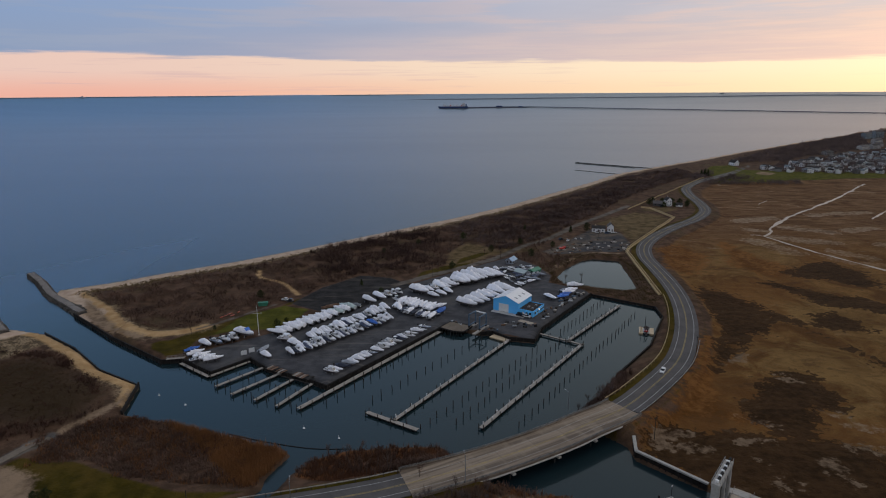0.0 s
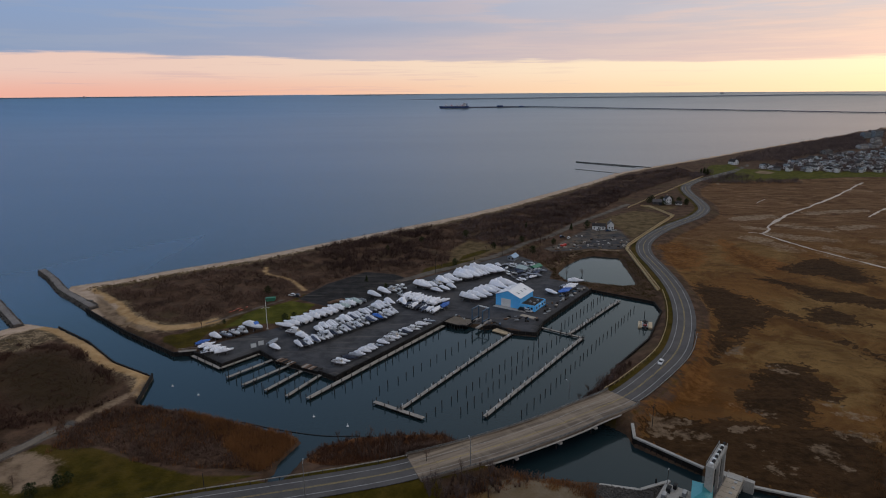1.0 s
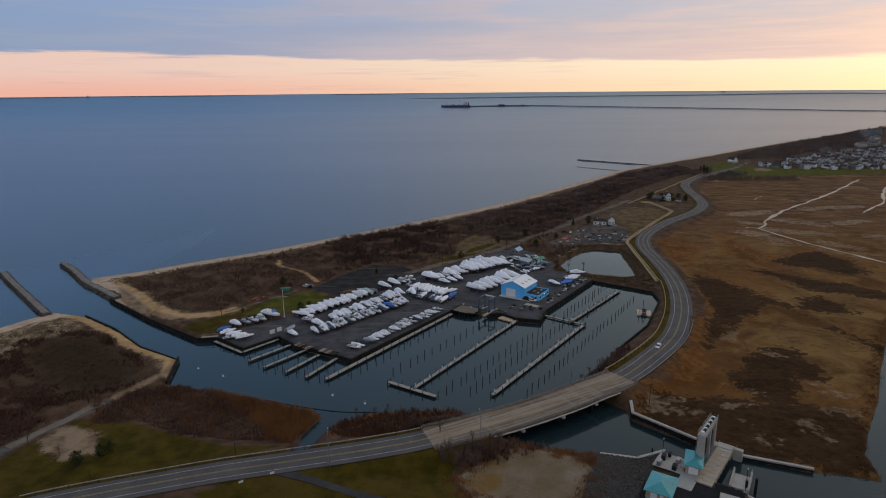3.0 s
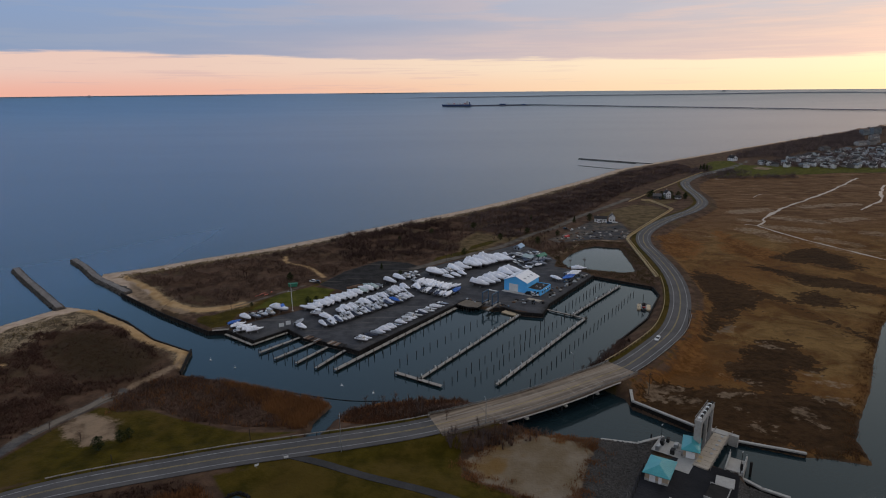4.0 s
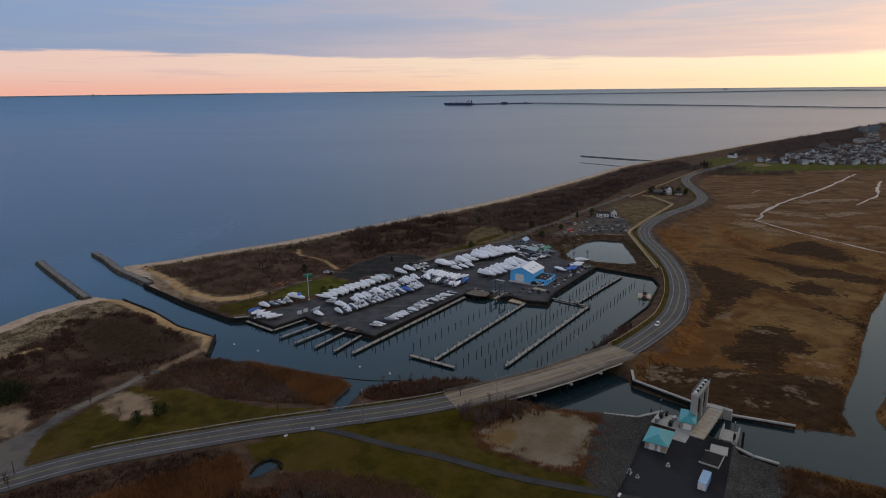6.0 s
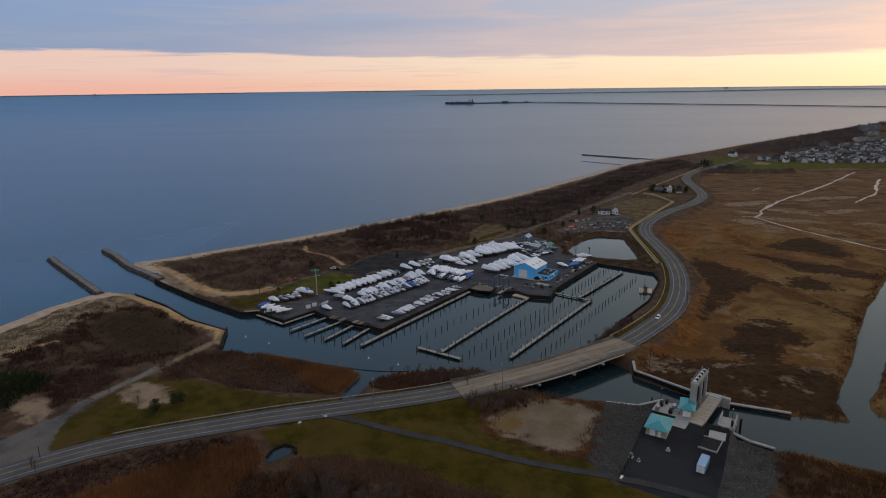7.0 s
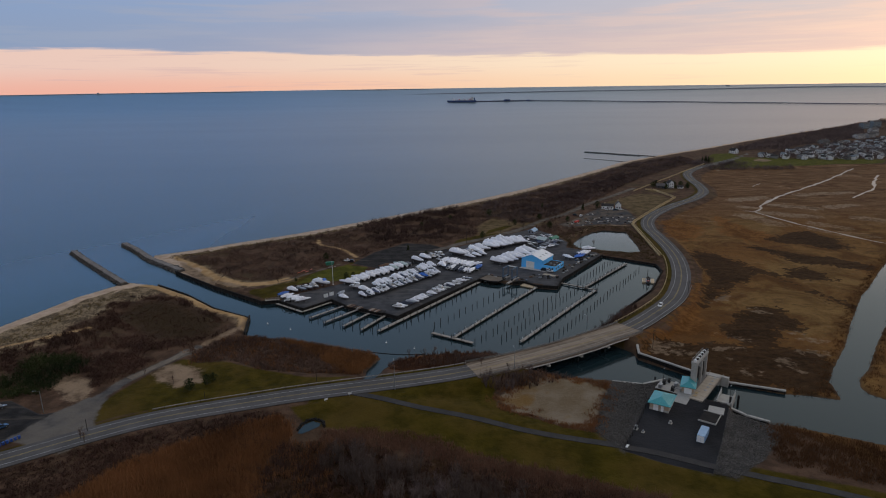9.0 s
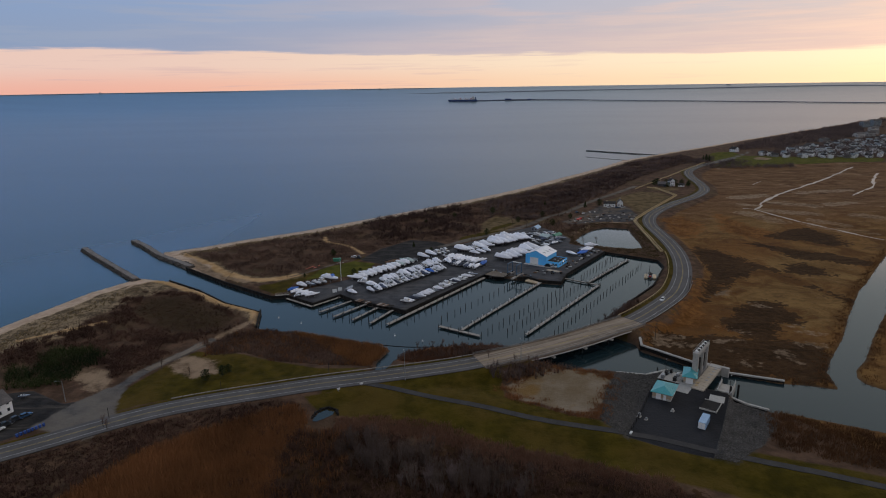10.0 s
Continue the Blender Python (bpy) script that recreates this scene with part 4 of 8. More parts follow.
TWIGS = leafy("winter_twigs", (0.060, 0.037, 0.030), (0.162, 0.100, 0.074))
PALE_TWIGS = leafy("pale_twigs", (0.072, 0.050, 0.042), (0.135, 0.100, 0.084))
RUST_TWIGS = leafy("rust_twigs", (0.085, 0.040, 0.026), (0.17, 0.085, 0.048))
REED_STRAW = leafy("reed_straw", (0.140, 0.062, 0.027), (0.31, 0.142, 0.060))
INLET_STRAW = leafy("dull_reed_straw", (0.125, 0.056, 0.024), (0.31, 0.146, 0.058))
BANK_GRASS = leafy("olive_bank_grass", (0.050, 0.036, 0.014), (0.110, 0.078, 0.034))
# FAR_TWIGS: grey-brown twigs, base colour lifted to include the haze over the far wood.
FAR_TWIGS = leafy("grey_brown_wood", (0.082, 0.060, 0.058), (0.165, 0.122, 0.112))
DEEP_TWIGS = leafy("deep_brown_thicket", (0.040, 0.025, 0.022), (0.104, 0.063, 0.053))
FIELD_GRASS = leafy("brown_field_grass", (0.045, 0.028, 0.014), (0.082, 0.053, 0.027))
THICKET = leafy("dark_thicket", (0.040, 0.022, 0.017), (0.108, 0.058, 0.042))
ROSE_STRAW = leafy("rose_brown_grass", (0.155, 0.078, 0.052), (0.27, 0.150, 0.098))
CREEK_STRAW = leafy("dark_creek_grass", (0.080, 0.038, 0.020), (0.165, 0.080, 0.036))
NEEDLES = leafy("evergreen_leaves", (0.014, 0.022, 0.009), (0.045, 0.055, 0.018))
DUNE_GRASS = leafy("dune_grass", (0.16, 0.12, 0.065), (0.30, 0.225, 0.13))
BARK = worn("bark", (0.05, 0.04, 0.034), (0.10, 0.085, 0.07), 1.0, 6.0, 0.95)


def ground_z(x, y):
    return float(height(np.array([float(x)]), np.array([float(y)]))[0])


# ---- bulkheads: tarred sheet walls with a timber cap ----
def bulkhead(points, top, label, cap=TIMBER, wide=0.6):
    wall = thing("bulkhead", label, "bulkhead")
    fender = None
    for a, b in zip(points[:-1], points[1:]):
        a, b = Vector((*a, 0)), Vector((*b, 0))
        run = (b - a).length
        m = Matrix.Translation(a) @ Matrix.Rotation(math.atan2(b.y - a.y, b.x - a.x), 4, "Z")
        part("wall_panel", box(0, run, -0.25, 0.25, -2.2, top - 0.15), TARRED, wall).matrix_basis = m
        part("cap", box(-0.15, run + 0.15, -wide / 2, wide / 2, top - 0.146, top + 0.1, 0.03), cap, wall).matrix_basis = m
        for k in range(int(run / 3.5) + 1):
            if fender is None:
                fender = part("fender_post", rod((0, 0, -2.2), (0, 0, top + 0.25), 0.16, sides=6), PILE_WOOD, wall)
                ob = fender
            else:
                ob = new("fender_post", fender.data)
                ob.parent = wall
            ob.matrix_basis = m @ Matrix.Translation((k * 3.5, -0.36 if wide > 0.5 else 0.36, 0))
    return wall


bulkhead([(-205, 321), (-166, 287), (-129, 259), (-121, 261)], 2.1, "long tarred timber bulkhead beside the inlet", TARRED)
bulkhead([(-121, 261), (-102, 246.5), (-89, 261), (-79, 251), (-71, 246.5), (-58, 239.5), (-49, 233)], 2.1, "tarred timber bulkhead round the boatyard", TARRED)
bulkhead([(-49, 233), (-3, 296), (1, 302)], 2.1, "tarred bulkhead along the boatyard quay", TARRED)
bulkhead([(18, 290), (24, 291.5), (32, 283.5), (44, 280.5), (50, 296), (88, 351)], 2.1, "dark bulkhead along the basin", TARRED)
bulkhead([(88, 351), (119, 328), (118, 313), (109, 295), (99, 275), (85, 257), (74, 243)], 1.3, "dark curved bulkhead below the road", TARRED)
bulkhead([(-129, 237), (-124, 213)], 2.0, "tarred bulkhead end of the sandy spit", TARRED)
bulkhead([(-206, 296.5), (-179, 276.5), (-154, 252.5), (-129, 237)], 0.7, "low timber edge along the sandy spit", PILE_WOOD, 0.4)

# ---- docks ----
def dock(points, wide, label, pedestals=True, name="dock"):
    (ax, ay), (bx, by) = points
    run, turn = math.hypot(bx - ax, by - ay), math.degrees(math.atan2(by - ay, bx - ax))
    d = thing(name, label, "dock", pose(ax, ay, 0, 0, 0, turn), "marina docks")
    part("deck", box(0, run, -wide / 2, wide / 2, 0.85, 1.0, 0.02), TIMBER, d)
    for y in (-wide / 2 + 0.12, wide / 2 - 0.12):
        part("stringer", box(0.05, run - 0.05, y - 0.1, y + 0.1, 0.5, 0.848), PILE_WOOD, d)
    pile = None
    for k in range(int(run / 6) + 1):
        for side in (-1, 1):
            if pile is None:
                pile = part("post", rod((0, 0, -2.5), (0, 0, 2.3), 0.18, 0.16, 7), PILE_WOOD, d)
                ob = pile
            else:
                ob = new("post", pile.data)
                ob.parent = d
            ob.location = (min(run - 0.2, 0.2 + k * 6), side * (wide / 2 + 0.17), 0)
    if pedestals:
        post = None
        for k in range(int(run / 5)):
            if post is None:
                post = part("power_pedestal", box(-0.14, 0.14, -0.14, 0.14, 0, 1.15, 0.03), WHITE_PAINT, d)
                ob = post
            else:
                ob = new("power_pedestal", post.data)
                ob.parent = d
            ob.location = (2.5 + 5 * k, 0.55 * (-1) ** k, 1.0)
    return d


dock([(-57, 216), (-2.5, 294)], 2.1, "long weathered timber dock along the quay", False)
dock([(-19.5, 206.5), (32, 283)], 1.6, "long timber dock with power pedestals")
dock([(-30, 213), (-10, 200)], 1.9, "timber cross head of the long dock", False)
dock([(13, 201), (67, 277.5)], 1.7, "long timber dock with power pedestals")
dock([(60, 280.5), (100, 332)], 1.6, "outer timber dock with power pedestals")
dock([(47.5, 291), (67, 276)], 1.2, "narrow timber cross dock", False)
for a, b in (((-96, 235), (-81, 253)), ((-87, 228), (-72, 247)), ((-76, 223), (-65, 241)), ((-66, 218), (-56, 237))):
    dock([a, b], 1.6, "short timber finger dock", False, "finger_dock")
dock([(-120, 258), (-102, 244)], 1.6, "timber dock below the yard corner", False)
dock([(-102, 244.3), (-89, 259.5)], 1.6, "timber dock below the yard corner", False)

# mooring piles in rows
pile = tagged(part("mooring_post", rod((0, 0, -2.5), (0, 0, 2.5), 0.20, 0.17, 7), PILE_WOOD), "dark timber mooring pile standing in the basin", "pile", "mooring piles")
first_pile = True
rng = random.Random(4)
for (ax, ay), (bx, by), n in (((-47, 222), (-5, 283), 15), ((-29, 224), (25, 294), 17), ((-9, 202), (44, 272), 18), ((4, 205), (56, 279), 19), ((27, 203), (104, 317), 27), ((59, 293), (96, 345), 14), ((69, 290), (88, 317), 8)):
    for k in range(n):
        s = k / (n - 1)
        m = pose(ax + (bx - ax) * s + rng.uniform(-0.4, 0.4), ay + (by - ay) * s + rng.uniform(-0.4, 0.4), rng.uniform(-0.5, 0.3), rng.uniform(-2, 2), rng.uniform(-2, 2), rng.uniform(0, 360))
        if first_pile:
            pile.matrix_basis, first_pile = m, False
        else:
            copy_thing(pile, m)
for k, (x, y) in enumerate(((-97, 233), (-93, 231), (-84, 226), (-80, 224), (-73, 221), (-69, 219), (-62, 216), (-100, 241), (-86, 240), (-76, 236), (-68, 231), (-60, 225))):
    copy_thing(pile, pose(x + 1.6, y + 2.4, rng.uniform(-0.3, 0.4), 0, 0, 30 * k))

# ---- boats ----
def hull_mesh(L, B, D, sheer=0.25):
    """A planing hull, bow to +x: keel, chine and sheer lofted from stern to stem."""
    bm = bmesh.new()
    rows = []
    for i in range(9):
        s = i / 8
        wide = B / 2 * (0.90 + 0.12 * math.sin(s * math.pi * 0.7)) * (1 - s**3.4) ** 0.75 + 0.03
        top = D * (1 + sheer * s * s)
        keel = 0.05 + (D * 0.85) * max(0, (s - 0.55) / 0.45) ** 2.4
        chine = min(top - 0.1, D * 0.38 + keel * 0.55)
        x = -L / 2 + L * s
        rows.append([bm.verts.new(p) for p in ((x, -wide, top), (x, -wide * 0.86, chine), (x, 0, keel), (x, wide * 0.86, chine), (x, wide, top))])
    for a, b in zip(rows[:-1], rows[1:]):
        for j in range(4):
            bm.faces.new((a[j], a[j + 1], b[j + 1], b[j]))
        bm.faces.new((a[4], a[0], b[0], b[4]))
    bm.faces.new(rows[0]), bm.faces.new(rows[-1][::-1])
    bmesh.ops.recalc_face_normals(bm, faces=bm.faces)
    return bm


def cover_mesh(L, B, D, ridge, drop=0.3, seed=1, taut=0.0):
    """A tent of shrink wrap, drawn taut over poles, rails and cabin, with creases and sags between them."""
    rng = random.Random(seed)
    bm = bmesh.new()
    rows = []
    n = 16
    lean = rng.uniform(-0.10, 0.10)
    for i in range(n + 1):
        s = i / n
        wide = (B / 2 * (0.90 + 0.12 * math.sin(s * math.pi * 0.7)) * (1 - s**3.4) ** 0.75 + 0.03) * 1.05 + 0.03
        top = D * (1 + 0.25 * s * s)
        k = s * (len(ridge) - 1)
        a, b = ridge[int(k)], ridge[min(len(ridge) - 1, int(k) + 1)]
        rise = (a + (b - a) * (k - int(k))) * (1 + (0.11 if i % 3 == 1 else rng.uniform(-0.17, 0.03)) * (0 < i < n))
        x = -L / 2 + L * s * 1.012 - 0.02
        row = []
        for side in (-1, 1):
            low, mid, shoulder = rng.uniform(-0.2, 0.12), rng.uniform(0.40, 0.62), rng.uniform(0.40, 0.70)
            half_ = [(side * wide * rng.uniform(0.97, 1.02), top - drop + low), (side * wide * rng.uniform(0.96, 1.04), top + 0.10 + rng.uniform(-0.05, 0.10)),
                     (side * wide * (mid + 0.26), top + rise * (shoulder - 0.10)), (side * wide * (mid - 0.10), top + rise * min(0.97, shoulder + 0.30))]
            row.append(half_)
        pts = row[0] + [(B * lean * (0 < i < n), top + rise)] + row[1][::-1]
        dx = rng.uniform(-0.12, 0.12) * (0 < i < n)
        rows.append([bm.verts.new((x + dx * rng.uniform(0, 1.5), y, z)) for y, z in pts])
    for a, b in zip(rows[:-1], rows[1:]):
        for j in range(8):
            q = (a[j], a[j + 1], b[j + 1], b[j])
            if rng.random() < 0.5:
                bm.faces.new((q[0], q[1], q[2])), bm.faces.new((q[0], q[2], q[3]))
            else:
                bm.faces.new((q[0], q[1], q[3])), bm.faces.new((q[1], q[2], q[3]))
    bm.faces.new(rows[0]), bm.faces.new(rows[-1][::-1])
    bmesh.ops.recalc_face_normals(bm, faces=bm.faces)
    return bm


def stands(b, L, B, lift):
    for x in (-L * 0.3, L * 0.12):
        for side in (-1, 1):
            bm = bmesh.new()
            add_rod(bm, (x, side * B * 0.42, 0), (x, side * B * 0.30, lift + 0.45), 0.05, sides=5)
            add_rod(bm, (x + 0.4, side * B * 0.55, 0), (x, side * B * 0.34, lift + 0.3), 0.04, sides=5)
            add_rod(bm, (x - 0.4, side * B * 0.55, 0), (x, side * B * 0.34, lift + 0.3), 0.04, sides=5)
            part("jack_stand", bm, STEEL, b)
    for x in (-L * 0.35, 0.05 * L):
        part("keel_block", box(x - 0.25, x + 0.25, -0.4, 0.4, 0, lift + 0.12), PILE_WOOD, b)


def raised(ob, z):
    ob.location.z = z
    return ob


def outboard(b, L, D, lift):
    bm = box(-L / 2 - 0.75, -L / 2 - 0.15, -0.24, 0.24, D + lift - 0.1, D + lift + 0.65, 0.1)
    add_box(bm, -L / 2 - 0.5, -L / 2 - 0.3, -0.08, 0.08, lift - 0.1, D + lift)
    part("outboard_motor", bm, BLACK, b)


BOATS = "boats in winter storage"


def wrapped(label, L, B, D, ridge, cover, lift=0.7, seed=1, motor=False, hull=None):
    b = thing("motor_boat", label, "boat", None, BOATS)
    raised(part("hull", hull_mesh(L, B, D), hull or GELCOAT, b, smooth_faces=False), lift)
    raised(part("boat_cover", cover_mesh(L, B, D, ridge, seed=seed), cover, b), lift)
    keel = hull_mesh(L * 0.995, B * 1.012, D * 0.74, 0.10)
    raised(part("keel", keel, BOTTOM, b), lift - 0.04)
    stands(b, L, B, lift)
    if motor:
        outboard(b, L, D, lift)
    return b


def open_boat(label, L, B, D, lift=0.6, top=False, cabin=False, hull=None):
    b = thing("motor_boat", label, "boat", None, BOATS)
    raised(part("hull", hull_mesh(L, B, D), hull or GELCOAT, b), lift)
    z = lift + D
    part("cockpit", box(-L * 0.46, L * (0.02 if cabin else 0.16), -B * 0.37, B * 0.37, z - 0.1, z + 0.03, 0.01), COCKPIT, b)
    part("seat", box(-L * 0.34, -L * 0.24, -B * 0.28, B * 0.28, z + 0.03, z + 0.55, 0.08), GELCOAT, b)
    if cabin:
        part("cabin", prism([(-L * 0.12, z), (-L * 0.10, z + 1.3), (L * 0.10, z + 1.3), (L * 0.24, z + 0.35), (L * 0.32, z + 0.1)], -B * 0.33, B * 0.33), GELCOAT, b)
        part("windscreen", prism([(L * 0.107, z + 1.2), (L * 0.117, z + 1.22), (L * 0.225, z + 0.48), (L * 0.215, z + 0.46)], -B * 0.30, B * 0.30), DARK_GLASS, b)
        part("hardtop", box(-L * 0.2, L * 0.11, -B * 0.36, B * 0.36, z + 1.75, z + 1.85, 0.04), GELCOAT, b)
        for x in (-L * 0.18, L * 0.09):
            for y in (-B * 0.33, B * 0.33):
                part("post", rod((x, y, z), (x, y, z + 1.76), 0.04, sides=5), STEEL, b)
    else:
        part("console", box(-L * 0.08, L * 0.05, -0.45, 0.45, z, z + 0.9, 0.08), GELCOAT, b)
        part("windscreen", box(L * 0.051, L * 0.06, -0.42, 0.42, z + 0.5, z + 1.2, 0.0), DARK_GLASS, b)
        part("foredeck", box(L * 0.18, L * 0.38, -B * 0.26, B * 0.26, z + 0.02, z + 0.16, 0.05), GELCOAT, b)
        if top:
            part("t_top", box(-L * 0.15, L * 0.09, -B * 0.32, B * 0.32, z + 1.95, z + 2.03, 0.03), GELCOAT, b)
            for x in (-L * 0.1, L * 0.05):
                for y in (-0.6, 0.6):
                    part("post", rod((x, y, z), (x, y, z + 1.96), 0.035, sides=5), STEEL, b)
    keel = hull_mesh(L * 0.995, B * 1.012, D * 0.74, 0.10)
    raised(part("keel", keel, BOTTOM, b), lift - 0.04)
    stands(b, L, B, lift)
    outboard(b, L, D, lift)
    return b


NAVY_CANVAS = worn("navy_canvas", (0.018, 0.026, 0.050), (0.085, 0.105, 0.165), 0.8, 3.0, 0.75, bump=0.04, vary=0.5, local=True)
DARK_HULL = worn("grey_blue_hull", (0.10, 0.12, 0.16), (0.20, 0.22, 0.26), 0.5, 3.0, 0.35, vary=0.4, local=True)


def ridge_of(base, seed, tall=1.0):
    rng = random.Random(seed)
    return [h * tall * rng.uniform(0.86, 1.12) for h in base]


protos = {
    "big": [wrapped("large white shrink-wrapped motor cruiser on jack stands", 13.4, 3.9, 1.9, ridge_of([1.5, 1.9, 2.1, 2.1, 1.8, 1.3, 0.9, 0.5, 0.15], k), WRAP, 0.9, 10 + k) for k in range(3)],
    "tall": [wrapped("tall white shrink-wrapped flybridge cruiser on jack stands", 13.8, 4.1, 2.0, ridge_of([1.7, 2.4, 2.9, 2.9, 2.4, 1.6, 1.0, 0.6, 0.2], k), WRAP, 0.9, 20 + k) for k in range(2)],
    "mid": [wrapped("white shrink-wrapped motor boat stored on stands", 9.9, 3.1, 1.35, ridge_of([0.8, 1.2, 1.7, 1.9, 1.3, 0.7, 0.45, 0.15], k), WRAP, 0.7, 30 + k, k == 1, (GELCOAT, DARK_HULL, DARK_HULL, NAVY_HULL)[k]) for k in range(4)],
    "low": [wrapped("low white shrink-wrapped motor boat on stands", 9.7, 2.9, 1.3, ridge_of([0.5, 0.8, 1.1, 1.2, 0.9, 0.5, 0.3, 0.1], k), WRAP, 0.7, 40 + k, k != 1, (GELCOAT, GELCOAT, DARK_HULL)[k]) for k in range(3)],
    "small": [wrapped("small white shrink-wrapped runabout on stands", 7.6, 2.5, 1.05, ridge_of([0.5, 0.9, 1.5, 1.3, 0.6, 0.4, 0.1], k), WRAP, 0.6, 50 + k, True, (NAVY_HULL, DARK_HULL, GELCOAT)[k]) for k in range(3)],
    "navy": [wrapped("white-wrapped boat with a dark blue hull", 8.4, 2.7, 1.2, ridge_of([0.6, 1.0, 1.5, 1.1, 0.6, 0.4, 0.1], k), WRAP, 0.6, 60 + k, True, NAVY_HULL) for k in range(2)],
    "grey": [wrapped("small boat under a grey canvas cover", 7.4, 2.7, 1.1, ridge_of([0.4, 0.6, 1.0, 0.8, 0.6, 0.4, 0.2], k), GREY_WRAP, 0.6, 70 + k, True, (GELCOAT, DARK_HULL)[k]) for k in range(2)],
    "green": [wrapped("motor boat in pale grey-green shrink wrap", 9.6, 3.0, 1.35, [0.6, 1.0, 1.4, 1.5, 1.0, 0.6, 0.3, 0.1], GREEN_WRAP, 0.7, 80)],
    "canvas": [wrapped("boat under a faded navy canvas cover", 7.6, 2.7, 1.1, ridge_of([0.4, 0.7, 1.2, 0.9, 0.5, 0.4, 0.2], k), NAVY_CANVAS, 0.6, 85 + k, True, (GELCOAT, DARK_HULL)[k]) for k in range(2)],
    "blue": [wrapped("white motor boat under a bright blue tarp", 8.0, 2.9, 1.2, [0.3, 0.6, 1.0, 1.0, 0.7, 0.4, 0.2], BLUE_TARP, 0.6, 90, True)],
    "open": [open_boat("white open centre-console boat on stands", 7.2, 2.6, 1.1), open_boat("open boat with a dark hull and cockpit", 7.6, 2.6, 1.1, hull=DARK_HULL)],
    "ttop": [open_boat("white centre-console boat with a T-top", 7.6, 2.7, 1.2, top=True)],
    "cabin": [open_boat("white cabin boat with a dark windscreen", 8.8, 3.0, 1.3, cabin=True)],
}
used = set()


def berth(kind, x, y, heading, z=2.0, size=1.0, slim=1.0):
    k = rng.randrange(len(protos[kind]))
    m = pose(x, y, z, 0, 0, heading)
    if (kind, k) in used:
        ob = copy_thing(protos[kind][k], m)
    else:
        used.add((kind, k))
        ob = protos[kind][k]
        ob.matrix_basis = m
    s = size * rng.uniform(0.94, 1.06)
    ob.scale = (s, s * slim * rng.uniform(0.95, 1.05), s * rng.uniform(0.9, 1.12))
    return ob


def berths(a, b, kinds, heading, jitter=0.5, turn=5, size=1.0, slim=1.0):
    for k, kind in enumerate(kinds):
        s = k / max(1, len(kinds) - 1)
        berth(kind, a[0] + (b[0] - a[0]) * s + rng.uniform(-jitter, jitter), a[1] + (b[1] - a[1]) * s + rng.uniform(-jitter, jitter), heading + rng.uniform(-turn, turn), size=size, slim=slim)


rng = random.Random(11)
# along the lawn
berths((-84.5, 289), (-51, 327.5), ["low", "mid", "low", "mid", "mid", "low", "mid", "mid", "mid", "green", "mid", "green", "grey"], 157, 0.5, 7, 1.08)
berths((-42.7, 335.5), (-37.5, 341.5), ["big", "big"], -47, 0.2, 2, 0.85)
berths((-33.5, 346), (-27.5, 351), ["cabin", "ttop", "cabin"], -50, 0.3)
# the double row in the middle of the yard: open boats before, wraps behind
berths((-70.8, 263.4), (-29.5, 308.5), ["small", "canvas", "open", "small", "canvas", "navy", "open", "cabin", "ttop", "small", "canvas", "cabin", "open", "ttop", "small", "canvas", "cabin", "open", "small", "ttop", "cabin", "open", "canvas", "navy", "open", "blue", "cabin", "canvas", "open", "small", "ttop", "small"], -49, 0.5, 6, 1.12, 0.60)
berths((-66, 282.4), (-32.6, 323), ["small", "navy", "mid", "small", "navy", "mid", "cabin", "small", "mid", "navy", "canvas", "mid", "small", "ttop", "mid", "small", "canvas", "cabin", "mid", "navy", "mid", "open", "small", "mid"], -50, 0.5, 6, 1.02, 0.70)
berth("cabin", -76.5, 279.5, -20, size=1.15), berth("mid", -71, 274, -40), berth("small", -66.5, 270.5, -40)
# the block at the row's end
berths((-24, 335), (-5, 322.5), ["low", "mid", "mid", "low", "mid", "navy", "mid", "low", "mid"], 60, 0.7, 10, 1.12, 0.82)
berths((-22, 321), (-10, 312.5), ["canvas", "open", "small", "canvas", "open", "canvas", "small"], 60, 0.6, 12, 1.05, 0.85)
berth("mid", -25, 323, -75), berth("ttop", -27.5, 337, -60), berth("low", -6.5, 310.6, 62), berth("blue", -1.7, 317.5, 59, size=1.15)
berth("low", -26.5, 329, 70), berth("small", -1.5, 327, 40)
# along the quay
berths((-48.8, 243.9), (-10.5, 294), ["cabin", "small", "canvas", "grey", "small", "small", "small", "small", "open", "small", "cabin", "small", "cabin", "ttop", "canvas", "small", "cabin", "open", "small", "ttop", "open"], -22, 0.6, 14, 0.92, 0.85)
# the big wraps behind the hall
berths((-15.8, 351.5), (34.5, 387), ["big", "big", "mid", "cabin", "big", "mid", "big", "cabin", "big", "tall", "big", "tall", "big", "mid", "big", "tall", "big"], -52, 0.9, 10)
berths((-8, 362), (30, 394), ["grey", "cabin", "mid", "cabin", "tall", "big", "tall", "mid", "mid"], -52, 0.9, 12)
berths((-6, 345), (3, 352), ["mid", "low", "mid"], -52, 0.6, 10)
berths((13.2, 328.2), (38.5, 356), ["big", "big", "tall", "big", "big", "tall", "tall", "big"], -46, 0.5, 6)
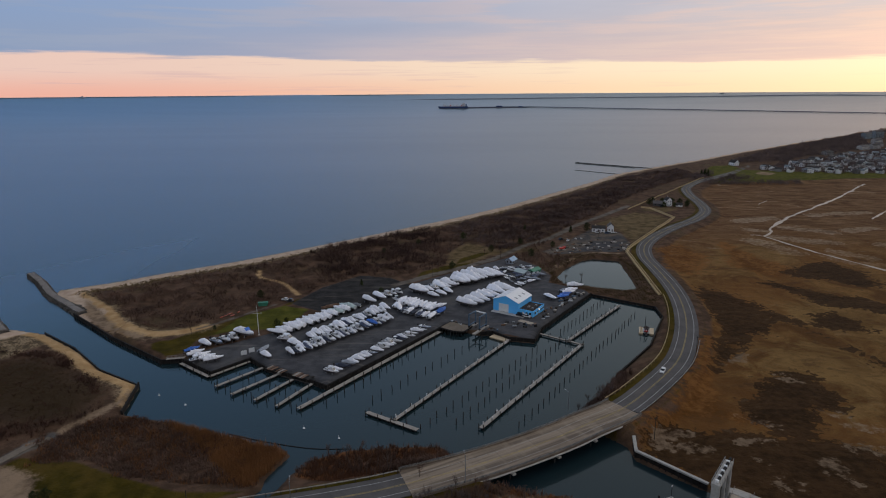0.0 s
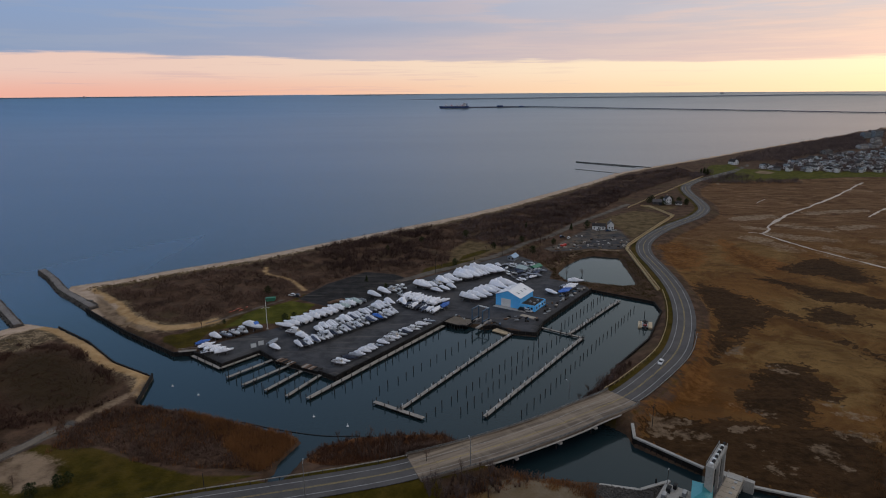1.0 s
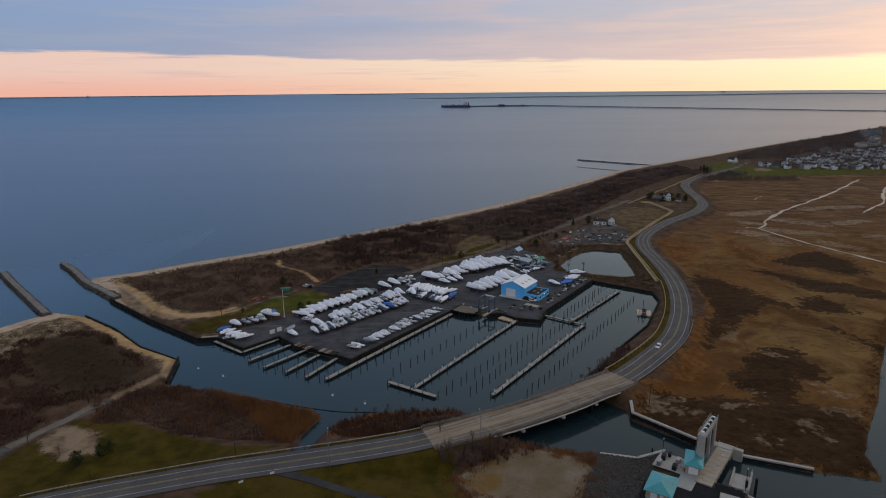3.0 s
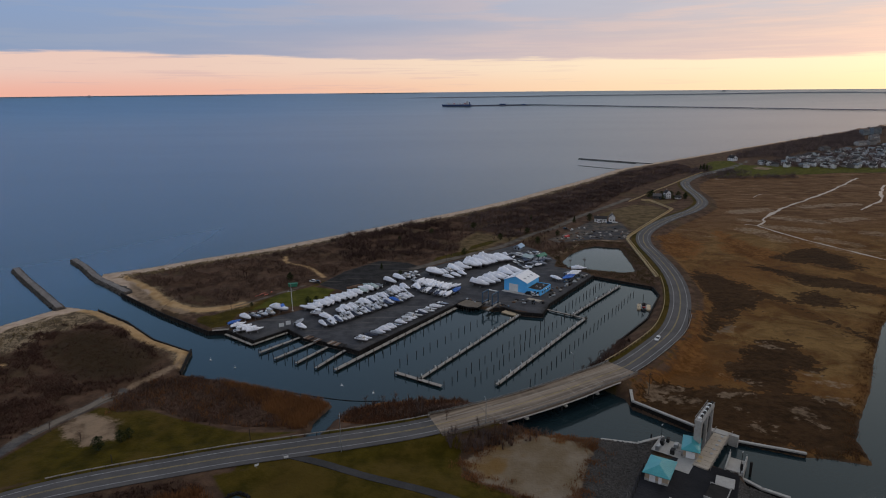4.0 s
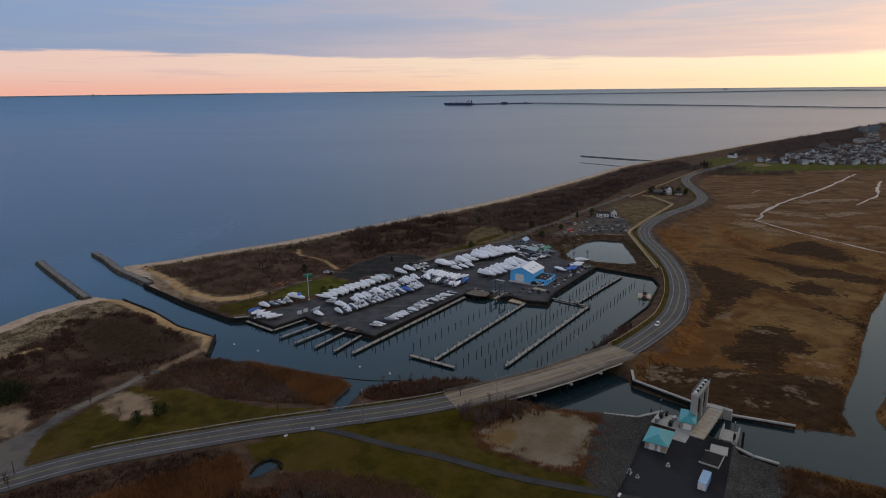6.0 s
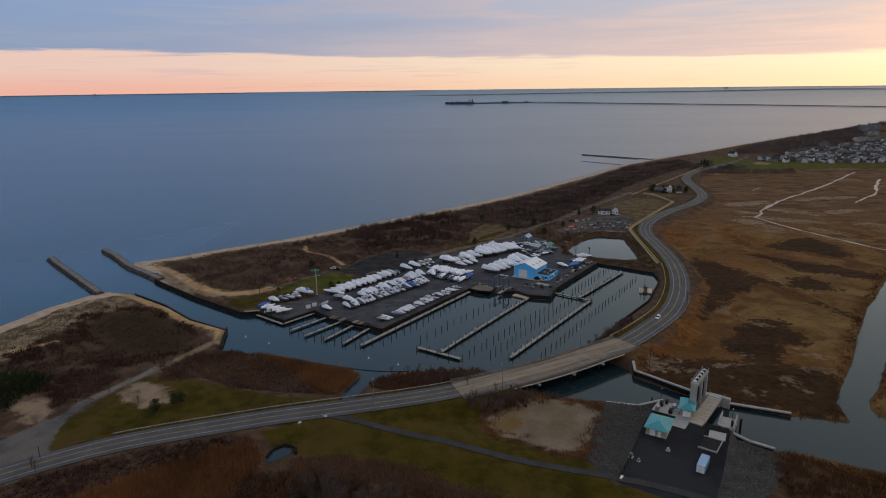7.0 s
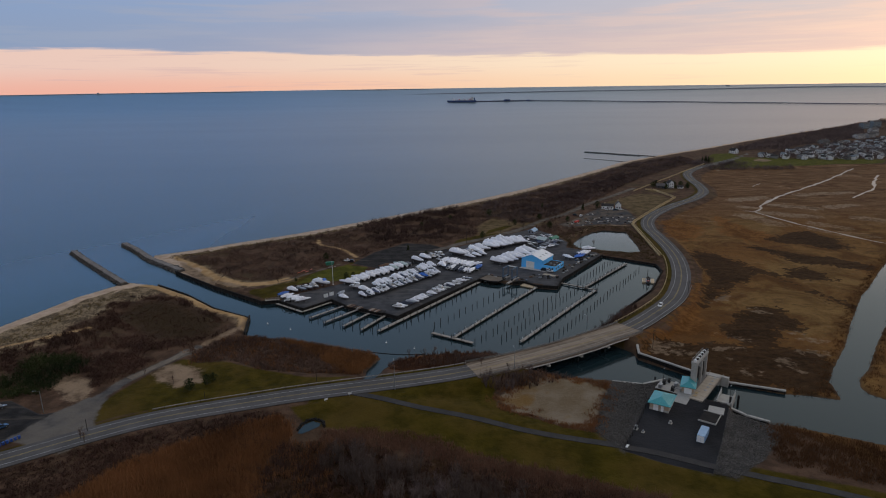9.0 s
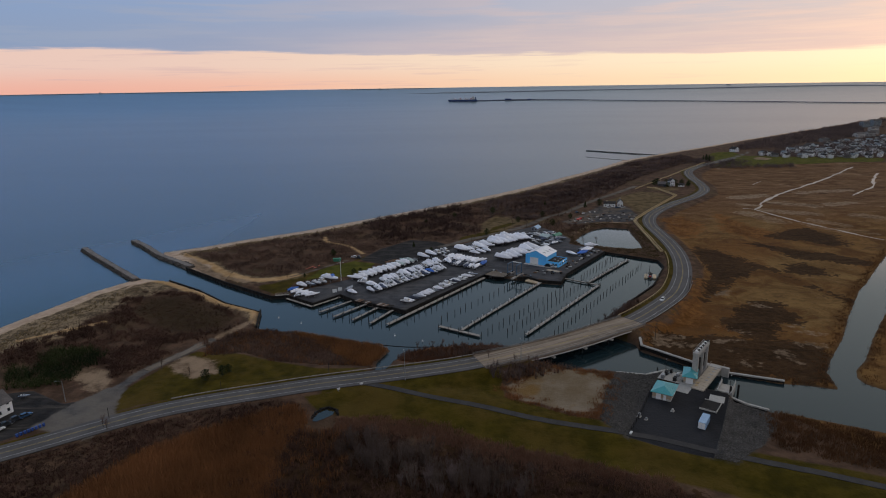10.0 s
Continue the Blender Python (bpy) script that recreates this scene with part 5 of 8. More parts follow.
# by the yard's corner
berth("mid", -115.2, 264.2, 44, size=0.9, slim=0.85), berth("navy", -111.6, 261.6, 38, slim=0.85), berth("small", -108.2, 259.4, 34, slim=0.85), berth("mid", -104.6, 257.4, 28, size=0.9, slim=0.85), berth("blue", -118.4, 267.6, 42, size=0.9, slim=0.8), berth("cabin", -112.2, 257.6, 30, size=0.7)
berth("small", -114.4, 274.4, -39, size=1.1), berth("open", -110, 276.6, -36, size=1.15), berth("open", -106.5, 279.2, -40, size=1.15), berth("cabin", -103.6, 281.2, -35), berth("small", -81.7, 261.4, -45), berth("grey", -84.5, 267.5, 70)
cruiser = wrapped("white motor yacht with blue windscreen, half wrapped", 13.0, 4.0, 2.0, [0.5, 1.4, 2.0, 1.8, 0.9, 0.5, 0.3, 0.1], WRAP, 0.9, 95)
part("windscreen", prism([(1.3, 4.95), (1.4, 5.05), (2.9, 4.05), (2.8, 3.95)], -1.3, 1.3), BLUE_TARP, cruiser, "bright blue windscreen cover")
cruiser.matrix_basis = pose(-99.5, 286.5, 2.0, 0, 0, -33)
# beside the basin
berth("low", 62, 340, -60), berth("blue", 69.5, 341.5, 20), berth("blue", 71.5, 345, 25), berth("navy", 74, 348.5, 15), berth("navy", 76.5, 352.5, 20), berth("mid", 80.5, 361, -5), berth("grey", 72, 352, 40)
# the crowded corner behind the hall
for k in range(40):
    s, t = (k % 7) / 6, (k // 7) / 5
    x, y = 36 + 21 * s + 9 * t, 399 + 6 * s - 33 * t + 8 * s * t
    berth(rng.choice(["open", "canvas", "navy", "grey", "ttop", "grey", "open", "canvas"]), x + rng.uniform(-1.2, 1.2), y + rng.uniform(-1, 1), rng.choice([-50, 130, 40]) + rng.uniform(-25, 25), size=rng.uniform(0.6, 0.95))

# ---- the blue boat hall ----
hall = thing("boat_hall", "bright blue boatyard hall with white metal roof", "building", pose(27.2, 323.2, 2.0, 0, 0, -33))
W, DP, EAVE, APEX = 15.3, 16.5, 6.4, 9.4
bm = prism([(0, 0), (3.4, 0), (3.4, 4.6), (9.4, 4.6), (9.4, 0), (W, 0), (W, EAVE), (W / 2, APEX), (0, EAVE)], 0, 0.3)
part("front_wall", bm, BLUE_SIDING, hall)
part("back_wall", prism([(0, 0), (W, 0), (W, EAVE), (W / 2, APEX), (0, EAVE)], DP - 0.3, DP), BLUE_SIDING, hall)
part("side_wall", box(0, 0.3, 0.3, DP - 0.3, 0, EAVE), BLUE_SIDING, hall)
part("side_wall", box(W - 0.3, W, 0.3, DP - 0.3, 0, EAVE), BLUE_SIDING, hall)
part("floor_slab", box(0.3, W - 0.3, 0.3, DP - 0.3, 0.0, 0.06), CONCRETE, hall)
for k in range(30):
    x = 0.25 + k * (W - 0.5) / 29
    if not (3.2 < x < 9.6):
        part("siding_rib", box(x - 0.04, x + 0.04, -0.05, 0.0, 0.1, EAVE + min(x, W - x) * 0.39 - 0.1), BLUE_SIDING, hall)
door = part("roller_door", box(3.4, 9.4, 0.08, 0.16, 0.0, 4.6), WHITE_PAINT, hall, "white roller shutter door, closed")
for k in range(11):
    part("door_slat", box(3.45, 9.35, 0.03, 0.08, 0.05 + k * 0.415, 0.40 + k * 0.415, 0.015), WHITE_PAINT, door)
for s in (0, 1):
    prof = [(-0.4, EAVE - 0.16), (W / 2, APEX), (W / 2, APEX + 0.16), (-0.4, EAVE)] if s == 0 else [(W + 0.4, EAVE - 0.16), (W / 2, APEX), (W / 2, APEX + 0.16), (W + 0.4, EAVE)]
    roof = part("roof", prism([(x, z + 0.04) for x, z in prof], -0.5, DP + 0.5), WHITE_ROOF, hall, "white ribbed metal roof")
    for k in range(14):
        y = -0.3 + k * (DP + 0.6) / 13
        rib = prism([(x, z + 0.06) for x, z in ((prof[3]), (prof[2]), (prof[2][0], prof[2][1] + 0.07), (prof[3][0], prof[3][1] + 0.07))], y - 0.05, y + 0.05)
        part("roof_rib", rib, WHITE_ROOF, roof)
for k in range(3):
    part("skylight", prism([(W * 0.62, APEX - 0.84), (W * 0.85, APEX - 1.73), (W * 0.85, APEX - 1.66), (W * 0.62, APEX - 0.77)], 3 + 4.5 * k, 3.9 + 4.5 * k), GREY_WRAP, hall)
part("annex_wall", box(W + 0.01, W + 8.8, 0, 14.4, 0, 3.1), BLUE_SIDING, hall, "blue single-storey annex")
part("annex_roof", box(W + 0.02, W + 8.5, 0.3, 14.1, 3.1, 3.16), DARK_ROOF, hall, "dark flat felt roof")
for x0, x1, y0, y1 in ((W + 0.01, W + 8.8, 0, 0.28), (W + 0.01, W + 8.8, 14.12, 14.4), (W + 8.52, W + 8.8, 0.28, 14.12)):
    part("roof_edge", box(x0, x1, y0, y1, 3.1, 3.5), BLUE_SIDING, hall)
for x, y in ((W + 3, 5), (W + 5.5, 9), (W + 6, 3.5)):
    part("roof_unit", box(x, x + 1.1, y, y + 1.3, 3.16, 3.9, 0.05), STEEL, hall)
for y in (2.0, 5.5, 9.5, 12.2):
    w = part("window", box(W + 8.8, W + 8.84, y, y + 1.3, 1.2, 2.4), DARK_GLASS, hall)
    part("window_frame", box(W + 8.8, W + 8.87, y - 0.1, y + 1.4, 2.4, 2.52), WHITE_PAINT, w)
    part("window_sill", box(W + 8.8, W + 8.92, y - 0.1, y + 1.4, 1.08, 1.2), WHITE_PAINT, w)
part("door", box(W + 2.5, W + 3.5, -0.05, 0.0, 0.02, 2.1), WHITE_PAINT, hall)
for x in (W + 4.4, W + 6.4):
    w = part("window", box(x, x + 1.2, -0.04, 0.0, 1.1, 2.3), DARK_GLASS, hall)
    part("window_sill", box(x - 0.1, x + 1.3, -0.12, 0.0, 0.98, 1.1), WHITE_PAINT, w)
lamp = part("wall_lamp", box(W + 8.8, W + 9.0, 7.3, 7.6, 2.6, 2.8), WHITE_PAINT, hall, "small glowing wall lamp")
m, nt, bsdf = material("lamp_glow", 0.4)
bsdf.inputs["Base Color"].default_value = (0.9, 0.6, 0.3, 1)
bsdf.inputs["Emission Color"].default_value, bsdf.inputs["Emission Strength"].default_value = (1.0, 0.55, 0.22, 1), 6.0
lamp.data.materials[0] = m
tagged(part("concrete_apron", box(0, 20, -3.4, -0.1, 0, 0.05), CONCRETE), "pale concrete apron before the hall", "slab").matrix_basis = pose(27.2, 323.2, 2.0, 0, 0, -33)

# ---- quay platform, travel lift and pads ----
plat = thing("quay_platform", "tan timber platform on piles at the quay", "platform")
bm = bmesh.new()
ring = [(-2.5, 296.5), (3.5, 305), (14.5, 297.8), (9.5, 290.2), (4, 291.6)]
top = bm.faces.new([bm.verts.new((x, y, 2.2)) for x, y in ring])
ext = bmesh.ops.extrude_face_region(bm, geom=[top])
bmesh.ops.translate(bm, vec=(0, 0, -0.35), verts=[v for v in ext["geom"] if isinstance(v, bmesh.types.BMVert)])
bmesh.ops.recalc_face_normals(bm, faces=bm.faces)
part("deck", bm, BROWN_DECK, plat)
for (ax, ay), (bx, by) in zip(ring, ring[1:] + ring[:1]):
    edge_beam = part("edge_beam", box(0, math.hypot(bx - ax, by - ay), -0.2, 0.2, 1.7, 2.35), TARRED, plat)
    edge_beam.matrix_basis = pose(ax, ay, 0, 0, 0, math.degrees(math.atan2(by - ay, bx - ax)))
for k in range(9):
    s = k / 8
    part("post", rod((-1 + 11 * s, 293.5 - 3.2 * math.sin(s * 3.1), -2.5), (-1 + 11 * s, 293.5 - 3.2 * math.sin(s * 3.1), 2.5), 0.18, sides=7), PILE_WOOD, plat)
lift = thing("travel_lift", "blue steel boat travel lift over its slip", "boat lift", pose(17, 297, 2.1, 0, 0, 55))
for y in (-3.2, 3.2):
    for x in (-3.2, 3.2):
        part("leg", box(x - 0.25, x + 0.25, y - 0.25, y + 0.25, 0.5, 6.8, 0.04), BLUE_STEEL, lift)
        part("wheel", rod((x, y - 0.3, 0.45), (x, y + 0.3, 0.45), 0.55, sides=12), BLACK, lift)
    part("side_beam", box(-3.6, 3.6, y - 0.22, y + 0.22, 1.0, 1.5, 0.03), BLUE_STEEL, lift)
    part("top_beam", box(-3.6, 3.6, y - 0.25, y + 0.25, 6.8, 7.3, 0.03), BLUE_STEEL, lift)
part("cross_beam", box(2.95, 3.45, -2.95, 2.95, 6.82, 7.28, 0.03), WHITE_PAINT, lift)
for y in (-3.2, 3.2):
    tagged(part("lift_runway", box(-9, 5, y - 0.8, y + 0.8, 1.4, 2.1), TIMBER), "timber runway on piles for the lift", "runway", "lift runways").matrix_basis = pose(17, 297, 0, 0, 0, 55)
tagged(part("float_pad", box(0, 9.5, 0, 4.2, 0.2, 0.9, 0.05), FLOAT_TAN), "tan floating work dock at the quay", "float").matrix_basis = pose(22.4, 287, 0, 0, 0, -38)
for x, y, r in ((-74, 247.5, -35), (-61, 241, -30)):
    stage = thing("timber_stage", "worn red-brown timber loading stage", "stage", pose(x, y + 1, 0, 0, 0, r), "loading stages")
    for y1 in (-1.5, 1.5):
        part("bearer", box(-5, 5, y1 - 0.15, y1 + 0.15, 1.9, 2.096), PILE_WOOD, stage)
    for j in range(16):
        if rng.random() < 0.86:
            part("plank", box(-5 + 0.63 * j, -4.46 + 0.63 * j, -1.9 + rng.uniform(-0.5, 0.3), 1.9 + rng.uniform(-0.5, 0.4), 2.1, 2.2 + rng.uniform(0, 0.06)), rng.choice([RED_TIMBER, RED_TIMBER, TIMBER, PILE_WOOD]), stage)
for x, y, r in ((-92.7, 263.2, 30), (-90, 266.2, 30)):
    board = thing("notice_board", "large white notice board on two posts", "sign", pose(x, y, 2.0, 0, 0, r), "yard boards")
    part("panel", box(-1.3, 1.3, -0.06, 0.06, 0.5, 2.6, 0.02), WHITE_PAINT, board)
    for s in (-1, 1):
        part("post", box(s * 1.1 - 0.06, s * 1.1 + 0.06, 0.065, 0.18, 0, 2.7), TIMBER, board)
gang = thing("gangway", "grey timber gangway with rails", "gangway", pose(-127, 259.6, 2.1, 0, 0, 12))
part("deck", box(0, 8, -0.9, 0.9, 0.1, 0.2), TIMBER, gang)
for y in (-0.85, 0.85):
    part("rail", box(0, 8, y - 0.04, y + 0.04, 1.1, 1.2), TIMBER, gang)
    for k in range(5):
        part("post", box(k * 1.95, k * 1.95 + 0.1, y - 0.05, y + 0.05, 0.2, 1.1), TIMBER, gang)

tagged(part("patio_slab", box(0, 8.5, -1.6, 1.6, 0, 0.06), TAN_SLAB), "tan paved slab before the annex", "slab").matrix_basis = pose(39.5, 306.3, 2.0, 0, 0, -38)
rng = random.Random(77)
for k in range(46):
    s = rng.random()
    if k < 16:
        x, y, lab = 2 + 26 * s + rng.uniform(-1, 1), 303 - 12 * s + rng.uniform(-1.5, 2.5), "small dark gear box beside the lift"
    elif k < 30:
        x, y, lab = 30 + 22 * s, 302 - 8 * s + rng.uniform(-4, 4), "low pallet of yard gear before the hall"
    else:
        x, y, lab = 44 + 36 * s, 306 + 44 * s + rng.uniform(-2, 5), "dark stacked yard gear beside the basin"
    if within(np.array([x]), np.array([y]), LOTS[1])[0] < 1:
        continue
    gear = thing("yard_gear", lab, "gear", pose(x, y, 2.02, 0, 0, rng.uniform(0, 90)), "yard gear")
    w, h = rng.uniform(0.3, 1.1), rng.uniform(0.25, 1.2)
    part("body", box(-w, w, -0.4, 0.4, 0.08, h, 0.05), rng.choice([PILE_WOOD, STEEL, BLACK, TIMBER, BLUE_STEEL, RED_TIMBER]), gear)
    part("pallet", box(-w - 0.1, w + 0.1, -0.5, 0.5, 0, 0.078), PILE_WOOD, gear)

# flagpole with a yardarm
flag = thing("flagpole", "tall white flagpole with a yardarm on the lawn", "flagpole", pose(-93, 288, ground_z(-93, 288), 0, 0, 20))
part("mast", rod((0, 0, 0), (0, 0, 15.5), 0.16, 0.08), WHITE_PAINT, flag)
part("yardarm", rod((-2.2, 0, 11.5), (2.2, 0, 11.5), 0.06), WHITE_PAINT, flag)
part("base", box(-0.5, 0.5, -0.5, 0.5, 0, 0.25, 0.05), CONCRETE, flag)

# ---- cars and yard clutter ----
def car_proto(label, paint, L=4.6, van=False):
    c = thing("car", label, "car")
    h = 0.25 if not van else 0.55
    prof = [(-L / 2, 0.35), (L / 2, 0.35), (L / 2, 0.75), (L * 0.26, 0.95), (-L * 0.42, 1.0 + h * 0.2), (-L / 2, 0.9)]
    part("body", prism(prof, -0.9, 0.9), paint, c)
    part("cabin", prism([(-L * 0.40, 0.98), (L * 0.24, 0.94), (L * 0.10, 1.30 + h), (-L * 0.34, 1.34 + h)], -0.76, 0.76), DARK_GLASS, c)
    part("roof", box(-L * 0.33, L * 0.09, -0.74, 0.74, 1.31 + h, 1.39 + h, 0.02), paint, c)
    for x in (-L * 0.31, L * 0.31):
        for y in (-0.88, 0.88):
            w = part("wheel", rod((x, y - 0.1, 0.33), (x, y + 0.1, 0.33), 0.33, sides=12), BLACK, c)
            part("rim", rod((x, y - 0.11, 0.33), (x, y + 0.11, 0.33), 0.18, sides=8), STEEL, w)
    for y in (-0.62, 0.62):
        part("headlight", box(L / 2 - 0.03, L / 2 + 0.02, y - 0.18, y + 0.18, 0.6, 0.74), WHITE_PAINT, c)
        part("tail_light", box(-L / 2 - 0.02, -L / 2 + 0.03, y - 0.16, y + 0.16, 0.65, 0.85), RED_PAINT, c)
    return c


cars = {"white": car_proto("white car with dark windows", CAR_WHITE), "dark": car_proto("dark car parked on asphalt", CAR_DARK, 4.8, True), "blue": car_proto("dark blue car parked on asphalt", CAR_BLUE)}
parked = set()


def park(kind, x, y, turn, z=None):
    m = pose(x, y, ground_z(x, y) + 0.12 if z is None else z, 0, 0, turn)
    if kind in parked:
        return copy_thing(cars[kind], m)
    parked.add(kind)
    cars[kind].matrix_basis = m
    return cars[kind]


rx, ry = offsets(ROAD_LINE, -1.8)[np.argmin(np.hypot(ROAD_LINE[:, 0] - 95, ROAD_LINE[:, 1] - 241))]
park("white", rx, ry, 239, float(road_height(rx, ry)))
park("white", -92.9, 340.8, 160), park("dark", -89.5, 338.6, 160), park("dark", 41, 312.5, -33), park("white", 44, 310.6, -33)
park("dark", -186.0, 121.8, 62), park("blue", -184.2, 124.4, 62), park("dark", -187.0, 118.0, 62), park("white", -187.6, 114.4, 62)
park("white", 131, 510, 10), park("blue", 138, 507, 10), park("white", 144, 509, 20), park("white", 100, 482, 60), park("dark", 95, 485, 30), park("dark", 226, 629, 20), park("white", 234, 630, 5)
cars["dark"]["group"] = cars["white"]["group"] = cars["blue"]["group"] = "parked cars"
berth("open", -194.5, 139.3, 10, size=0.55)
for k in range(8):
    x, y = -177.4 + 0.66 * k, 110.0 + 1.06 * k
    bin_ = thing("wheeled_bin", "blue wheeled bin in a row beside the road", "bin", pose(x, y, ground_z(x, y) + 0.1, 0, 0, 55), "blue bins")
    part("body", box(-0.4, 0.4, -0.36, 0.36, 0.05, 1.1, 0.06), BIN_BLUE, bin_)
    part("lid", box(-0.44, 0.44, -0.4, 0.4, 1.1, 1.18, 0.03), BIN_BLUE, bin_)
bin_ = thing("skip_container", "dark green steel skip beside the lawn", "skip", pose(-103.4, 332.2, ground_z(-103, 332), 0, 0, 10))
part("body", prism([(-2.8, 0.9), (-2.2, 0), (2.2, 0), (2.8, 0.9), (2.8, 2.0), (-2.8, 2.0)], -1.2, 1.2), GREEN_PAINT, bin_)
part("lid", box(-2.7, 2.7, -1.1, 1.1, 2.0, 2.08), GREEN_PAINT, bin_)
for k in range(7):
    x, y = -120 + 1.1 * k + rng.uniform(-0.9, 0.9), 314 + 0.8 * k + rng.uniform(-2.2, 2.2)
    kay = hull_mesh(1.9, 0.7, 0.35)
    tagged(part("kayak", kay, ORANGE), "orange kayak lying on the sand", "kayak", "orange kayaks").matrix_basis = pose(x, y, ground_z(x, y) + 0.1, 0, 0, rng.uniform(0, 90))
for k, (x, y, r) in enumerate(((-66, 328.5, 30), (-61.5, 331.5, 25), (-64, 331, 35))):
    stack = thing("timber_stack", "stack of old brown dock timbers", "timber", pose(x, y, 2.0, 0, 0, r), "timber stacks")
    for j in range(6):
        part("beam", box(-3.5 + 0.2 * (j % 2), 3.4, -1.2 + 0.42 * j, -0.85 + 0.42 * j, 0, 0.35 + 0.3 * (j % 2), 0.03), RED_TIMBER, stack)
for k in range(26):
    x, y = rng.uniform(52, 84), 0
    y = 300 + (x - 50) * 1.42 + rng.uniform(2, 7)
    crate = thing("yard_crate", rng.choice(["grey timber crate on the quay", "stacked dark pallets on the quay"]), "crate", pose(x, y, 2.02, 0, 0, rng.uniform(0, 90)), "quay clutter")
    w, h = rng.uniform(0.6, 1.4), rng.uniform(0.3, 1.1)
    part("body", box(-w, w, -0.6, 0.6, 0.1, h, 0.04), rng.choice([TIMBER, PILE_WOOD, STEEL, PILE_WOOD]), crate)
    part("skid", box(-w, w, -0.5, -0.3, 0, 0.098), PILE_WOOD, crate)
    part("skid", box(-w, w, 0.3, 0.5, 0, 0.098), PILE_WOOD, crate)


# ---- sheds and houses ----
def house(label, x, y, turn, L, Wd, eave, roof_h, wall=HOUSE_PAINT, roof=ROOF_GREY, name="house", rows=1, dormers=0, chimney=True, z=None, group="", sparse=False):
    h = thing(name, label, "house", pose(x, y, ground_z(x, y) - 0.3 if z is None else z, 0, 0, turn), group)
    body = prism([(-Wd / 2, 0), (Wd / 2, 0), (Wd / 2, eave), (0, eave + roof_h), (-Wd / 2, eave)], -L / 2, L / 2)
    part("wall", body, wall, h)
    for s in (-1, 1):
        part("roof", prism([(s * (Wd / 2 + 0.4), eave - 0.28), (0, eave + roof_h + 0.05), (0, eave + roof_h + 0.3), (s * (Wd / 2 + 0.4), eave - 0.03)], -L / 2 - 0.4, L / 2 + 0.4), roof, h)
    for f in range(rows):
        for k in range(0 if sparse else max(2, int(L / 3.2))):
            for s in (-1, 1):
                yy = -L / 2 + (k + 0.5) * L / max(2, int(L / 3.2))
                part("window", box(s * Wd / 2 - 0.04, s * Wd / 2 + 0.04, yy - 0.5, yy + 0.5, 1.2 + 2.8 * f, 2.5 + 2.8 * f), DARK_GLASS, h)
        for s in (-1,) if sparse else (-1, 1):
            for xx in (-Wd / 4, Wd / 4):
                part("window", box(xx - 0.5, xx + 0.5, s * L / 2 - 0.04, s * L / 2 + 0.04, 1.2 + 2.8 * f, 2.5 + 2.8 * f), DARK_GLASS, h)
    for k in range(dormers):
        yy = -L / 2 + (k + 0.5) * L / dormers
        d = part("dormer", prism([(yy - 0.9, eave + 0.2), (yy + 0.9, eave + 0.2), (yy + 0.9, eave + 1.4), (yy, eave + 2.2), (yy - 0.9, eave + 1.4)], -Wd / 2 + 0.3, -0.3), wall, h)
        d.matrix_basis = pose(0, 0, 0, 0, 0, -90)
    if chimney:
        part("chimney", box(-0.4, 0.4, L * 0.2, L * 0.2 + 0.8, eave + roof_h - 0.8, eave + roof_h + 1.2), TAN_BLOCK, h)
    return h


house("white two-storey clapboard house with dark roof", -198.0, 124.0, -20, 13, 9, 5.0, 3.4, WHITE_PAINT, ROOF_GREY, rows=2, dormers=3, z=1.9)
house("small white shed with pale roof behind the boats", 47.5, 419, -30, 8, 5, 2.6, 1.6, GREY_WRAP, CONTAINER, "shed", chimney=False)
house("grey-green metal shed behind the boats", 51.5, 389, 40, 8, 6, 2.8, 1.3, GREY_WRAP, GREEN_WRAP, "shed", chimney=False)
house("dark green shed with a green roof", 60, 394, -40, 9, 4.5, 2.4, 1.0, GREEN_PAINT, GREEN_PAINT, "shed", chimney=False)
house("long white bungalow beside the dirt lot", 133, 517, 75, 11, 6, 3.6, 1.6, WHITE_PAINT, ROOF_GREY)
house("white cottage with a steep roof", 143.5, 518, -10, 7, 5.0, 4.6, 2.6, WHITE_PAINT, ROOF_GREY)
house("dark shingled cottage beside dark evergreens", 224, 636, 70, 9, 6, 3.0, 2.4, ROOF_GREY, ROOF_GREY)
house("small white tower house beside the road", 235, 637, 10, 6, 6, 6.0, 3.0, WHITE_PAINT, ROOF_GREY, rows=2)
house("low white garage beside the cottage", 245, 631, 60, 6, 5, 2.4, 1.4, WHITE_PAINT, ROOF_GREY, "garage", chimney=False)
truck = thing("red_truck", "red flatbed truck in the dirt lot", "truck", pose(90.5, 455, ground_z(90, 455) + 0.02, 0, 0, 40))
part("body", box(-2.6, 1.2, -1.0, 1.0, 0.7, 1.9, 0.06), RED_PAINT, truck)
part("cab", box(1.25, 2.7, -1.0, 1.0, 0.6, 2.2, 0.15), RED_PAINT, truck)
part("windscreen", box(2.68, 2.73, -0.85, 0.85, 1.4, 2.05), DARK_GLASS, truck)
for x in (-1.7, 1.9):
    for y in (-1.0, 1.0):
        part("wheel", rod((x, y - 0.15, 0.45), (x, y + 0.15, 0.45), 0.45, sides=12), BLACK, truck)
